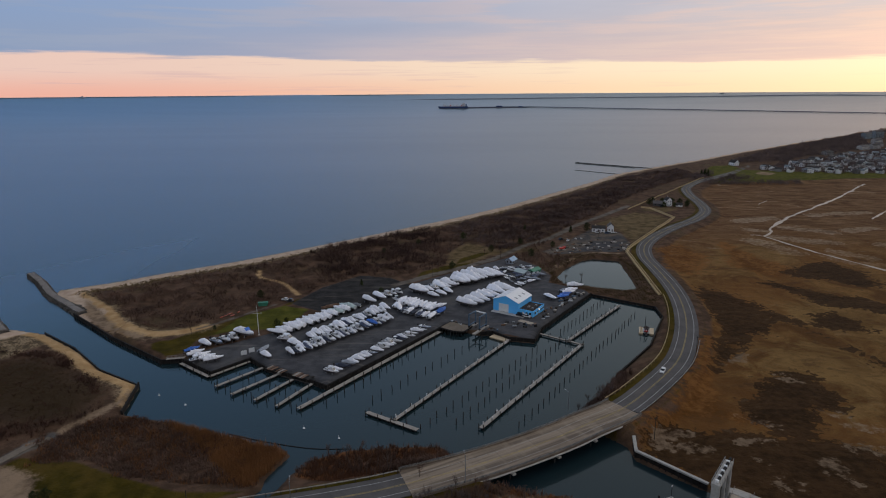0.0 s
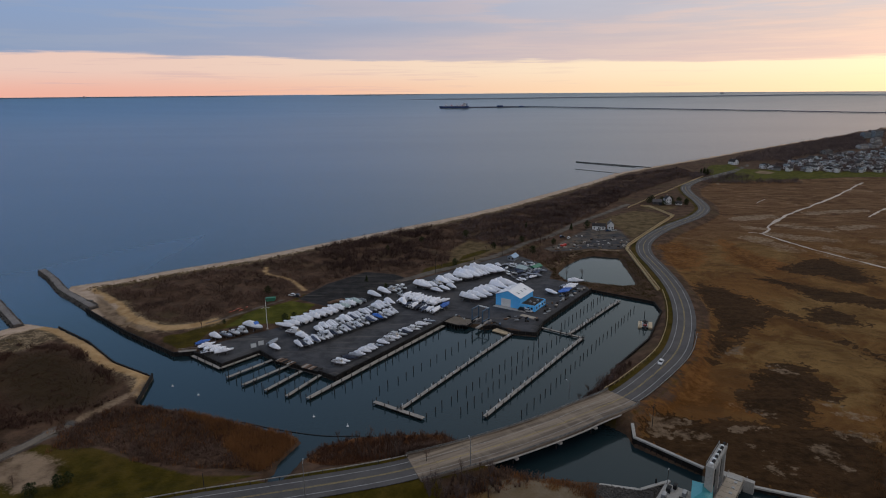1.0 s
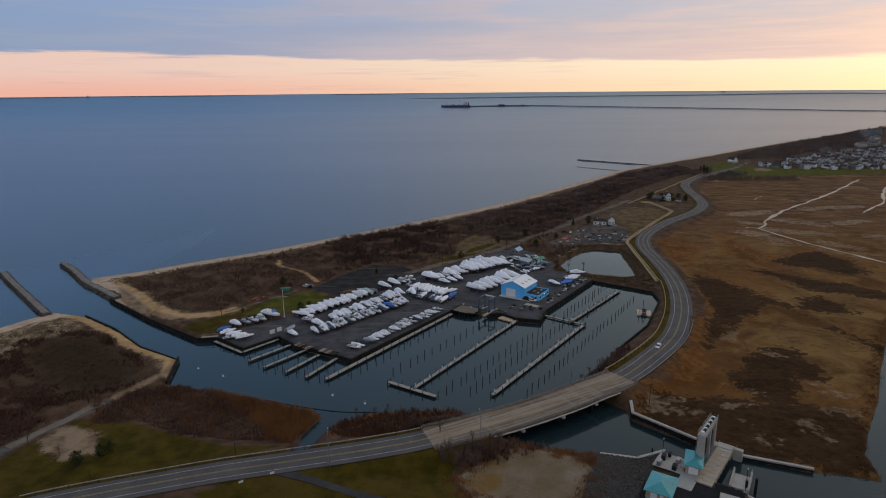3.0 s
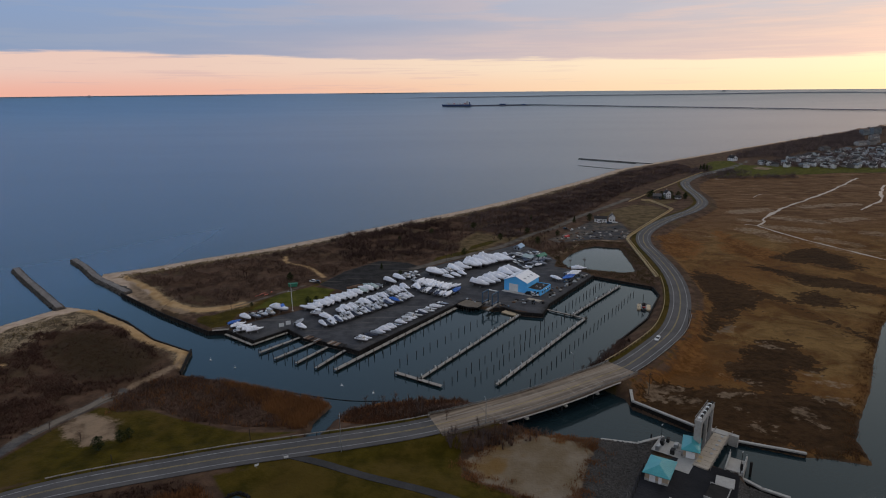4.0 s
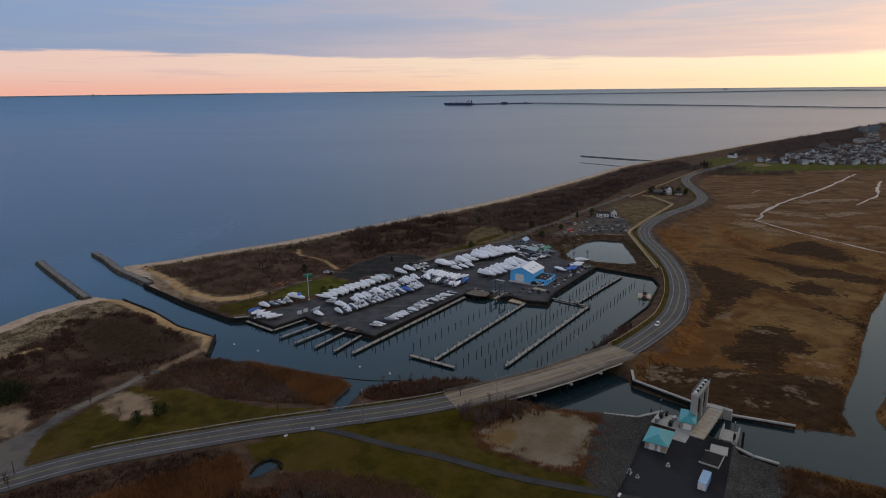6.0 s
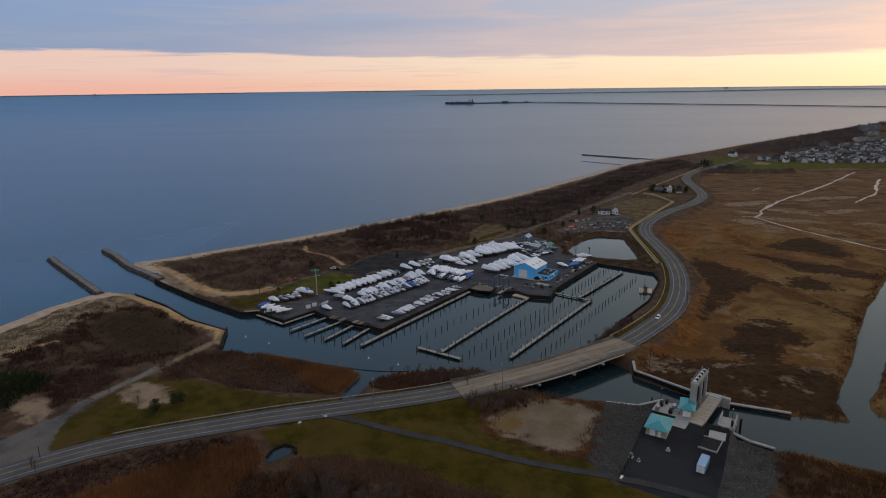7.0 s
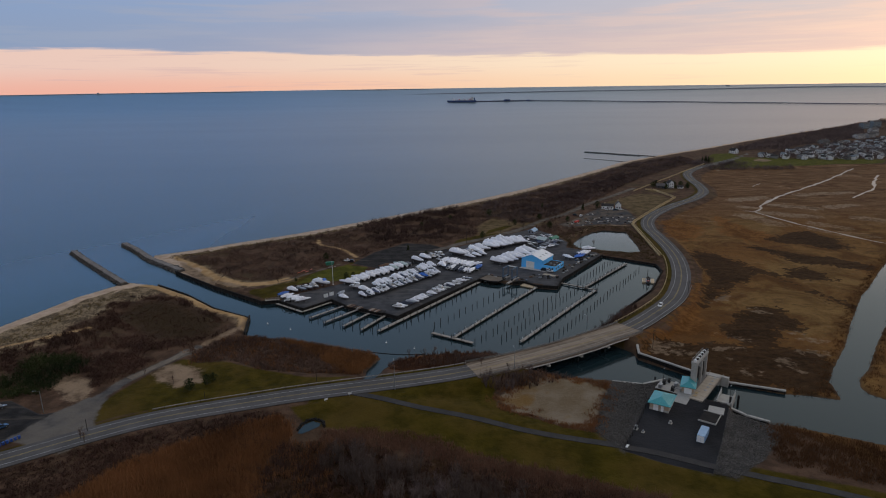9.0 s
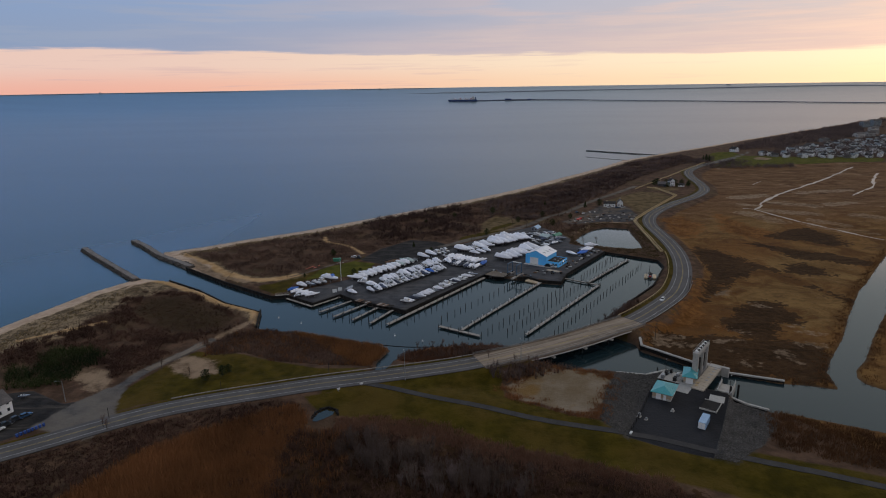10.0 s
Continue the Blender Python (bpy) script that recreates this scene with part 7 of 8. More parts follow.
def walk_z(x, y):
    return np.maximum(height(x, y), 1.6) + 0.25


ribbon("boards", WALKWAY, -0.8, 0.8, walk_z, TAN_TIMBER, trail, thick=0.3)
for off in (-1.0, 1.0):
    fence("tan timber trail fence with two rails", WALKWAY, off, TAN_TIMBER, TAN_TIMBER, 1.1, 4.0, walk_z, "trail_fence", (0.35, 0.85), 0.32)
fence("tan timber fence along the far road", smooth([(186, 612), (230, 672), (278, 736), (355, 838)], 6.0), 0, TAN_TIMBER, TAN_TIMBER, 1.2, 6.0, walk_z, "trail_fence", (0.3, 0.9), 0.5)
fence("dark fence round the gate yard", smooth([(36.5, 107), (45, 121), (54.5, 139)], 3.0), 0, TARRED, TARRED, 1.8, 3.0, lambda x, y: np.full(x.shape, 3.0), "yard_fence", (0.6, 1.6), 0.06)


def lamp_post(x, y, high, turn, label, arm=True, z=None):
    p = thing("street_lamp", label, "street lamp", pose(x, y, ground_z(x, y) if z is None else z, 0, 0, turn), "street lamps")
    part("pole", rod((0, 0, -0.3), (0, 0, high), 0.16, 0.09), STEEL, p)
    if arm:
        part("arm", rod((0, 0, high - 0.1), (1.8, 0, high + 0.25), 0.05, sides=6), STEEL, p)
        part("lamp_head", box(1.6, 2.4, -0.16, 0.16, high + 0.15, high + 0.32, 0.05), STEEL, p)
    return p


lamp_post(-43, 148, 12.5, 100, "tall grey street lamp beside the road")
lamp_post(6, 163.6, 10.0, 100, "tall grey street lamp beside the bridge", z=4.0)
lamp_post(47, 212.5, 7.0, 120, "grey street lamp at the end of the bridge", z=2.0)
lamp_post(-176, 135.8, 9.0, 200, "grey lamp post with a white head")
for x, y, h in ((-75.8, 156, 5.0), (-116.9, 143, 4.0), (-150.6, 121, 5.0), (115.5, 262, 8), (73.5, 193, 9), (-7.8, 384.7, 10), (18.5, 392, 9)):
    pole = thing("utility_pole", "brown timber utility pole", "pole", pose(x, y, ground_z(x, y), 0, 0, 30), "utility poles")
    part("mast", rod((0, 0, -0.4), (0, 0, h), 0.13, 0.10, 7), PILE_WOOD, pole)
    if h > 6:
        part("cross_arm", box(-0.8, 0.8, -0.06, 0.06, h - 0.7, h - 0.55), PILE_WOOD, pole)
for x, y, tx in ((-60.4, 144.2, 15), (-68.9, 140.2, 40)):
    s = thing("road_sign", "small pale road sign on a post", "sign", pose(x, y, ground_z(x, y), 0, 0, tx), "road signs")
    part("post", box(-0.05, 0.05, -0.05, 0.05, -0.3, 1.6), STEEL, s)
    part("panel", box(-0.7, 0.7, -0.09, -0.05, 0.8, 1.6), WHITE_PAINT, s)

# ---- on the water ----
for x, y in ((-117, 229), (-103, 221), (-52, 203), (-38, 196), (20, 215), (24, 218)):
    b = thing("buoy", "small white mooring buoy in the basin", "buoy", pose(x, y, -0.15), "mooring buoys")
    bm = bmesh.new()
    bmesh.ops.create_uvsphere(bm, u_segments=12, v_segments=8, radius=0.5)
    part("float", bm, WHITE_PAINT, b, smooth_faces=True)
    part("mast", rod((0, 0, 0.4), (0, 0, 1.3), 0.09, 0.05), WHITE_PAINT, b)
barge = thing("work_barge", "small dredging barge with tan floats", "barge", pose(103, 294, 0, 0, 0, 72))
for y in (-2.6, 2.6):
    part("float", box(-4.2, 4.2, y - 1.0, y + 1.0, -0.4, 0.9, 0.15), FLOAT_TAN, barge)
part("deck", box(-3.6, 3.4, -1.598, 1.598, 0.4, 0.8), STEEL, barge)
part("cabin", box(-0.6, 1.4, -1.2, 1.2, 0.8, 2.3, 0.08), WHITE_PAINT, barge)
part("window", box(-0.66, -0.6, -1.0, 1.0, 1.4, 2.1), DARK_GLASS, barge)
part("cabin_roof", box(-0.9, 1.7, -1.4, 1.4, 2.3, 2.42, 0.03), DARK_ROOF, barge)
part("engine_cover", box(1.7, 3.2, -1.1, 1.1, 0.8, 1.7, 0.08), BLACK, barge)
part("winch", rod((-2.2, -1.0, 1.2), (-2.2, 1.0, 1.2), 0.4, sides=10), RED_PAINT, barge)
for y in (-0.9, 0.9):
    part("gantry_leg", rod((-3.4, y, 0.6), (-2.6, 0, 4.4), 0.12, sides=6), TARRED, barge)
part("cutter", rod((-3.5, 0, 0.8), (-6.0, 0, -0.2), 0.5, 0.7), BLACK, barge)
part("spud", rod((3.0, 0.6, -2), (3.0, 0.6, 7.0), 0.16), TARRED, barge)
part("spud", rod((-3.2, 2.6, -2), (-3.2, 2.6, 4.0), 0.12), TARRED, barge)
boom = thing("floating_boom", "thin dark floating boom across the inlet", "boom")
line = smooth([(-78.5, 199.4), (-63.7, 194), (-46.7, 189.6), (-32.5, 189.2)], 2.0)
ribbon("tube", line, -0.14, 0.14, 0.18, TARRED, boom, thick=0.4)

# far groynes, pier and ship
def groyne(label, a, b, gap, high):
    g = thing("timber_groyne", label, "groyne")
    n = int(math.hypot(b[0] - a[0], b[1] - a[1]) / gap)
    post = None
    for k in range(n + 1):
        s = k / n
        if post is None:
            post = part("post", rod((0, 0, -2), (0, 0, high), 0.3, sides=6), PILE_WOOD, g)
            ob = post
        else:
            ob = new("post", post.data)
            ob.parent = g
        ob.location = (a[0] + (b[0] - a[0]) * s, a[1] + (b[1] - a[1]) * s, 0)
    t = math.degrees(math.atan2(b[1] - a[1], b[0] - a[0]))
    part("plank_wall", box(0, math.hypot(b[0] - a[0], b[1] - a[1]), -0.25, 0.25, -1.5, high - 0.6), PILE_WOOD, g).matrix_basis = pose(*a, 0, 0, 0, t)
    return g


groyne("long dark timber groyne running out from the beach", (225, 1050), (325, 962), 5, 1.5)
groyne("long dark timber groyne running out from the beach", (222, 1038), (300, 968), 5, 1.2)
groyne("short dark timber groyne", (203, 950), (258, 895), 5, 1.0)

pier = thing("far_trestle_pier", "long low trestle pier across the bay, painted pale as haze", "pier", kind="")
PIER = [(154, 3933), (530, 3924), (1037, 3668), (1544, 3340), (2049, 2914), (2700, 2380)]
line = smooth(PIER, 40.0)
ribbon("deck", line, -6, 6, lambda x, y: far_rise(x, y) + 6.0, HAZED_PIER, pier, thick=4.0)
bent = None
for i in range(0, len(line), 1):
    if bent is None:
        bent = part("bent", box(-1.5, 1.5, -3, 3, -6, 2.2), HAZED_PIER, pier)
        ob = bent
    else:
        ob = new("bent", bent.data)
        ob.parent = pier
    ob.location = (*line[i], float(far_rise(*line[i])))
part("pier_head", box(150, 520, 3915, 3945, 10, 19), HAZED_PIER, pier)
for x in (330, 345, 470):
    part("pier_building", box(x, x + 22, 3915, 3935, 19, 19 + (9 if x < 400 else 6)), SHIP_HULL, pier)
ship = thing("cargo_ship", "dark blue cargo ship with pale deck cargo at the far pier", "ship", pose(62, 3925, 14.5, 0, 0, -3))
bm = prism([(-92, 12), (-86, -4), (92, -4), (92, 11), (60, 11), (-75, 11)], -13, 13)
part("hull", bm, SHIP_HULL, ship, "dark blue hull")
part("deckhouse", box(56, 74, -10, 10, 11, 30, 0.5), SHIP_WHITE, ship)
part("funnel", box(78, 84, -3, 3, 11, 27, 0.5), SHIP_HULL, ship)
for x in (-60, -25, 10, 42):
    part("crane", rod((x, 0, 11), (x, 0, 26), 1.6, 1.0, 6), SHIP_WHITE, ship)
    part("jib", rod((x, 0, 24), (x + 18, 0, 19), 0.9, 0.5, 5), SHIP_WHITE, ship)
    part("hatch", box(x + 4, x + 24, -9, 9, 11, 15), SHIP_WHITE, ship)
    part("deck_cargo", box(x + 6, x + 14, -8, 8, 15, 19), RED_PAINT if x in (-25, 42) else SHIP_WHITE, ship)


def far_shore(name, label, line, high, deep, seed):
    pts = smooth(line, 30.0)
    rng = np.random.RandomState(seed)
    n = len(pts)
    tops = high * (0.55 + 0.45 * np.convolve(rng.rand(n + 4), np.ones(5) / 5, "valid"))
    tops *= np.clip(np.minimum(np.arange(n), n - 1 - np.arange(n)) / (0.12 * n), 0.12, 1)
    back_ = offsets(pts, -deep)
    z = far_rise(pts[:, 0], pts[:, 1])
    verts = [*np.column_stack([pts, z - 3]), *np.column_stack([pts, z + tops]), *np.column_stack([back_, z + tops * 0.9])]
    faces = [(i, i + 1, n + i + 1, n + i) for i in range(n - 1)] + [(n + i, n + i + 1, 2 * n + i + 1, 2 * n + i) for i in range(n - 1)]
    return tagged(sheet_part(name, verts, faces, HAZED_LAND), label, "land", kind="structure")


# These shores and blocks look faint because their base colour holds the haze.
far_shore("far_headland", "low wooded headland across the bay, haze painted in its colour", [(-418, 4520), (64, 4560), (867, 4530), (1610, 4360), (2376, 4085), (2900, 3700)], 5.5, 60, 1)
far_shore("far_coast", "far coast on the horizon, haze painted in its colour", [(-3000, 3830), (-2799, 3985), (-2404, 4235), (-1900, 4470), (-1400, 4640)], 4, 40, 2)
far_shore("far_coast", "far coast on the horizon, haze painted in its colour", [(-900, 4780), (-700, 4815), (-420, 4850), (-100, 4870)], 4, 30, 3)
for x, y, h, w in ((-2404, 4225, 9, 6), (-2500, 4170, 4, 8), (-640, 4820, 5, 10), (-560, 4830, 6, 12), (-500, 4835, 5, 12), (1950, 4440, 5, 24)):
    tagged(part("far_tower_block", box(-w / 2, w / 2, -8, 8, -4, h), HAZED_LAND), "tower block on the far coast, painted pale as haze", "building", "far skyline").location = (x, y, float(far_rise(x, y)))

# ---- plants ----
def scatter(poly, count, seed, margin=0.0, holes=(), patchy=False, clear=9.5):
    rng = np.random.RandomState(seed)
    p = np.array(poly, float)
    out = np.zeros((0, 2))
    while len(out) < count:
        q = rng.rand(count * 2, 2) * (p.max(0) - p.min(0)) + p.min(0)
        ok = within(q[:, 0], q[:, 1], list(map(tuple, poly))) > margin + rng.normal(0, 1.2, len(q))
        ok &= land(q[:, 0], q[:, 1]) > 0.4
        ok &= away(q[:, 0], q[:, 1], ROAD_LINE) > clear
        for line, wide in SANDPATHS + DIRT_LANES:
            ok &= away(q[:, 0], q[:, 1], line) > wide + 0.3
        if patchy:
            ok &= lumps(q[:, 0], q[:, 1], 38, 71) + 0.5 * lumps(q[:, 0], q[:, 1], 14, 72) + rng.normal(0, 0.08, len(q)) > -0.12
        for h in holes:
            ok &= within(q[:, 0], q[:, 1], h) < -1
        out = np.vstack([out, q[ok]])
    return out[:count]


def mesh_of(name, tri, mat):
    """Loose triangles, as an array of n x 3 corners."""
    n = len(tri)
    me = bpy.data.meshes.new(name)
    me.vertices.add(3 * n)
    me.vertices.foreach_set("co", tri.astype(np.float32).ravel())
    me.loops.add(3 * n)
    me.loops.foreach_set("vertex_index", np.arange(3 * n, dtype=np.int32))
    me.polygons.add(n)
    me.polygons.foreach_set("loop_start", np.arange(0, 3 * n, 3, dtype=np.int32))
    me.update(calc_edges=True)
    me.validate()
    me.materials.append(mat)
    return new(name, me)


def blades(base, high, lean, wide, rng):
    """One upright blade on every base point."""
    n = len(base)
    a, b = rng.rand(n) * math.tau, rng.rand(n) * math.tau
    h = high[0] + (high[1] - high[0]) * rng.rand(n)
    side = np.stack([np.cos(a), np.sin(a), np.zeros(n)], 1) * (wide[0] + (wide[1] - wide[0]) * rng.rand(n))[:, None] / 2
    tip = base + np.stack([np.cos(b), np.sin(b), np.zeros(n)], 1) * (lean * h * rng.rand(n))[:, None]
    tip[:, 2] += h
    return np.stack([base - side, base + side, tip], 1)


def flakes(centre, size, rng):
    """Small loose triangles: twig ends and leaves."""
    n = len(centre)
    v = rng.normal(0, 1, (n, 3, 3))
    v /= np.linalg.norm(v, axis=2)[:, :, None]
    return centre[:, None, :] + v * (size[0] + (size[1] - size[0]) * rng.rand(n))[:, None, None]


def on_ground(p):
    return np.column_stack([p, height(p[:, 0], p[:, 1])])


def bushes(name, label, category, spots, mat, high, radius, stems, ends, flake, seed, wide=(0.08, 0.22)):
    rng = np.random.RandomState(seed)
    p = on_ground(spots)
    n = len(p)
    h = high[0] + (high[1] - high[0]) * np.clip(rng.rand(n) ** 1.5 * 0.6 + 0.35 + 0.9 * lumps(p[:, 0], p[:, 1], 45, 73), 0.05, 1.2)
    r = radius[0] + (radius[1] - radius[0]) * rng.rand(n)
    tri = []
    for _ in range(stems):
        a, s = rng.rand(n) * math.tau, np.sqrt(rng.rand(n))
        out = np.stack([np.cos(a), np.sin(a)], 1)
        foot = p + np.column_stack([out * (0.2 * r * s)[:, None], np.full(n, -0.1)])
        tip = p + np.column_stack([out * (r * s)[:, None], h * (0.65 + 0.35 * rng.rand(n)) * (1 - 0.35 * s * s)])
        side = np.column_stack([-out[:, 1], out[:, 0], np.zeros(n)]) * (wide[0] + (wide[1] - wide[0]) * rng.rand(n))[:, None]
        tri.append(np.stack([foot - side, foot + side, tip], 1))
    for _ in range(ends):
        a, s, k = rng.rand(n) * math.tau, np.sqrt(rng.rand(n)), rng.rand(n)
        c = p + np.column_stack([np.cos(a) * r * s, np.sin(a) * r * s, h * (0.25 + 0.7 * k) * (1 - 0.35 * s * s)])
        tri.append(flakes(c, flake, rng))
    return tagged(mesh_of(name, np.concatenate(tri), mat), label, category, kind="stuff")


def reeds(name, label, spots, mat, high, count, seed, wide=(0.10, 0.26), spread_=0.7):
    rng = np.random.RandomState(seed)
    p = np.repeat(on_ground(spots), count, 0)
    p[:, :2] += rng.normal(0, spread_, (len(p), 2))
    p[:, 2] -= 0.1
    return tagged(mesh_of(name, blades(p, high, 0.35, wide, rng), mat), label, "reeds", kind="stuff")


no_lots = LOTS + [POND, CLEARING]
SCRUB_FAR = [(7, 540), (64, 599), (136, 683), (244, 845), (354, 935), (366, 876), (300, 805), (200, 676), (118, 540), (79, 488), (39, 445), (10, 470)]
bushes("dune_scrub", "dense leafless brown scrub behind the beach", "scrub", scatter(SCRUB_N, 8500, 1, 0.5, no_lots, True), TWIGS, (0.7, 3.2), (1.2, 3.0), 4, 26, (0.12, 0.42), 2)
bushes("shore_wood", "tall grey-brown leafless thicket behind the far beach", "wood", scatter(SCRUB_FAR, 2600, 34, 1.0, no_lots, True), FAR_TWIGS, (1.5, 5.5), (1.6, 3.6), 5, 26, (0.16, 0.5), 35)
THICKETS = [[(-104, 452), (-89, 478), (-56, 505), (-13, 532), (2, 469), (-16, 412), (-39, 392), (-77, 386)], [(39, 534), (79, 590), (151, 670), (210, 748), (198, 668), (141, 590), (88, 500), (55, 480)]]
for k, poly in enumerate(THICKETS):
    bushes("deep_thicket", "tall dark leafless thicket behind the beach", "scrub", scatter(poly, (1000, 900)[k], 101 + k, 1.0, no_lots, True), DEEP_TWIGS, (1.8, 5.6), (1.4, 3.4), 6, 30, (0.14, 0.46), 103 + k)
bushes("spit_scrub", "leafless brown scrub on the sandy spit", "scrub", scatter(SCRUB_S, 2000, 3, 0.5, SANDLOTS + [CARPARK, FIELD], True), THICKET, (0.6, 2.4), (1.0, 2.6), 5, 22, (0.10, 0.36), 4)
bushes("foreground_brush", "tall wispy grey brush in the thicket", "scrub", scatter([(-66, 100), (-56, 106), (-44, 101), (-24, 92), (2, 80), (-6, 72), (-30, 76), (-50, 86)], 150, 96), PALE_TWIGS, (2.6, 6.0), (1.0, 2.2), 22, 8, (0.05, 0.14), 97, (0.03, 0.07))
bushes("foreground_scrub", "dark leafless thicket below the levee", "scrub", scatter(TREES_F, 2600, 5, 0.0), THICKET, (1.0, 3.4), (1.0, 2.6), 6, 26, (0.08, 0.28), 6)
ROSE = [(-67, 122), (-57, 122), (-51, 122.5), (-36, 118), (-25, 114), (-12, 105), (20, 92), (45, 82), (45, 74), (10, 86), (-16, 98), (-36, 108), (-56, 113), (-66, 112)]
MARGINS = [[(-29, 160), (-12, 172), (4, 176), (8, 170), (-12, 160)], [(-5, 150), (12, 163), (30, 165), (8, 153)], [(48, 206), (60, 224), (74, 243), (80, 243), (66, 222), (54, 209)],
           [(-48, 172), (-45, 180), (-10, 188), (-2, 187), (0, 180), (-20, 174)]]
spots = np.vstack([scatter(p, (150, 80, 190, 190)[k], 20 + k, -1.5, clear=8.6) for k, p in enumerate(MARGINS)])
bushes("roadside_scrub", "brown leafless shrubs along the road bank", "shrubs", spots, TWIGS, (1.2, 4.0), (0.8, 1.8), 9, 20, (0.08, 0.26), 9)
FAR_WOOD = [(470, 1005), (560, 1015), (640, 1095), (740, 1160), (870, 1265), (1000, 1480), (1300, 1800), (1150, 1690), (830, 1390), (640, 1210), (520, 1085)]
TOWN_EAST = [(640, 872), (900, 905), (1300, 1200), (1560, 1750), (1150, 1690), (1000, 1480), (1000, 1300), (760, 940)]
spots = np.vstack([scatter(FAR_WOOD, 2600, 31), scatter(TOWN_EAST, 1100, 36), scatter([(366, 876), (330, 830), (345, 800), (380, 815), (420, 830), (400, 850)], 130, 32), scatter(TOWN, 1900, 33), scatter([(335, 783), (460, 781), (462, 799), (335, 806)], 120, 37)])
bushes("far_wood", "dark leafless wood beside the far town", "wood", spots, FAR_TWIGS, (2.0, 9.0), (2.0, 5.0), 2, 38, (0.35, 0.9), 10, (0.10, 0.25))
bushes("lane_scrub", "dark brown scrub beside the lane", "scrub", scatter([(-181, 177), (-180, 190), (-157, 184), (-157, 168), (-168, 155), (-173, 163)], 420, 18, 0.3, SANDLOTS), THICKET, (0.8, 2.2), (0.9, 2.0), 6, 22, (0.10, 0.30), 19)
ROADSIDE = [(-190, 84), (-160, 103), (-140, 114), (-121, 124), (-98, 132), (-86, 134), (-84, 130), (-97, 123), (-116, 109), (-127, 99), (-142, 74), (-156, 56)]
bushes("verge_scrub", "dull brown brush between the road and the reeds", "scrub", scatter(ROADSIDE, 2300, 21, 0.0, clear=7.2), THICKET, (0.4, 1.7), (0.7, 1.6), 6, 18, (0.10, 0.28), 22)
bushes("hedge_thicket", "dark green evergreen thicket beside the car park", "shrubs", scatter(HEDGE, 420, 12, 0.5), NEEDLES, (1.6, 4.6), (1.2, 2.8), 5, 42, (0.14, 0.42), 13)
spots = scatter([(-234, 181), (-216, 270), (-185, 280), (-155, 252), (-195, 290), (-228, 296), (-245, 262), (-252, 230), (-255, 200)], 900, 14, 0.0, [SCRUB_S])
spots = spots[land(spots[:, 0], spots[:, 1]) > 21]
reeds("field_grass", "low brown grass of the open field", scatter(FIELD, 1500, 69, -1.0), FIELD_GRASS, (0.15, 0.45), 10, 70)
bushes("field_scrub", "low dark shrubs at the field edge", "shrubs", scatter(FIELD, 130, 85, -2.0, (), True), THICKET, (0.4, 1.4), (0.7, 1.8), 5, 20, (0.08, 0.26), 86)
bushes("dune_grass", "pale dune grass tufts on the sand", "grass", spots, DUNE_GRASS, (0.5, 1.1), (0.4, 1.0), 12, 4, (0.06, 0.16), 15)
band = np.column_stack([np.interp(np.linspace(0, 1, 1800), np.linspace(0, 1, 9), [-236, -205, -180, -142, -81, 7, 64, 136, 244]), np.interp(np.linspace(0, 1, 1800), np.linspace(0, 1, 9), [359, 368, 390, 415, 469, 551, 611, 697, 860])])
band += np.random.RandomState(16).normal(0, 5.5, band.shape)
band = band[land(band[:, 0], band[:, 1]) > 12]
bushes("beach_grass", "tufts of pale dune grass along the beach", "grass", band, DUNE_GRASS, (0.5, 1.2), (0.4, 1.2), 12, 4, (0.06, 0.18), 17)

INLET_WEST = [(-145, 196), (-132, 206), (-118, 210), (-94, 202), (-84, 186), (-68, 170), (-83, 168), (-105, 173), (-121, 182), (-136, 179)]
INLET_EAST = [(-102, 204), (-78, 195), (-58, 187), (-63, 168), (-83, 169), (-100, 174)]
bushes("inlet_thicket", "dark scrub islands among the reeds", "scrub", scatter(INLET_EAST, 190, 59, 0.3, (), True), THICKET, (0.8, 2.4), (0.9, 2.0), 6, 20, (0.10, 0.30), 60)
reeds("inlet_straw", "rust reed clumps among the scrub", scatter(INLET_WEST, 260, 63, 0.3, (), True), INLET_STRAW, (1.0, 2.2), 12, 64)
bushes("inlet_scrub", "dark brown winter scrub beside the inlet", "scrub", scatter(INLET_WEST, 1250, 40, 0.3), TWIGS, (0.7, 2.4), (0.9, 2.0), 6, 20, (0.10, 0.30), 39)
reeds("inlet_reeds", "dense rust-orange reed bed beside the inlet", scatter([(-104, 206), (-96, 203), (-78, 195), (-54, 186), (-61, 167), (-70, 172), (-84, 190)], 1500, 41, 0.6), INLET_STRAW, (1.0, 2.6), 14, 42)
reeds("inlet_sedge", "dull rust sedge in the scrub beside the inlet", scatter(REEDS[0], 600, 57, 0.3, (), True), RUST_TWIGS, (0.8, 1.8), 12, 58)
reeds("bridge_reeds", "rust-brown reed bed beside the bridge", scatter(REEDS[1], 800, 43, 0.3), RUST_TWIGS, (1.0, 2.0), 12, 44)
bushes("reed_thicket", "dark scrub clumps at the reed edge", "scrub", scatter([(-100, 126), (-84, 132), (-76, 119), (-80, 100), (-78, 72), (-92, 72), (-90, 100)], 260, 65, -2.0, (), True), THICKET, (1.0, 3.0), (0.9, 2.2), 6, 24, (0.08, 0.28), 66)
reeds("thicket_reeds", "orange-brown reed clumps among the thicket", scatter([(-78, 118), (-62, 112), (-58, 90), (-64, 56), (-80, 56)], 320, 67, -2.0, (), True), REED_STRAW, (1.4, 2.6), 12, 68)
reeds("foreground_reeds", "tall orange-brown reeds beside the road", scatter(REEDS[2], 5200, 45, 0.0), REED_STRAW, (1.6, 3.0), 12, 46)
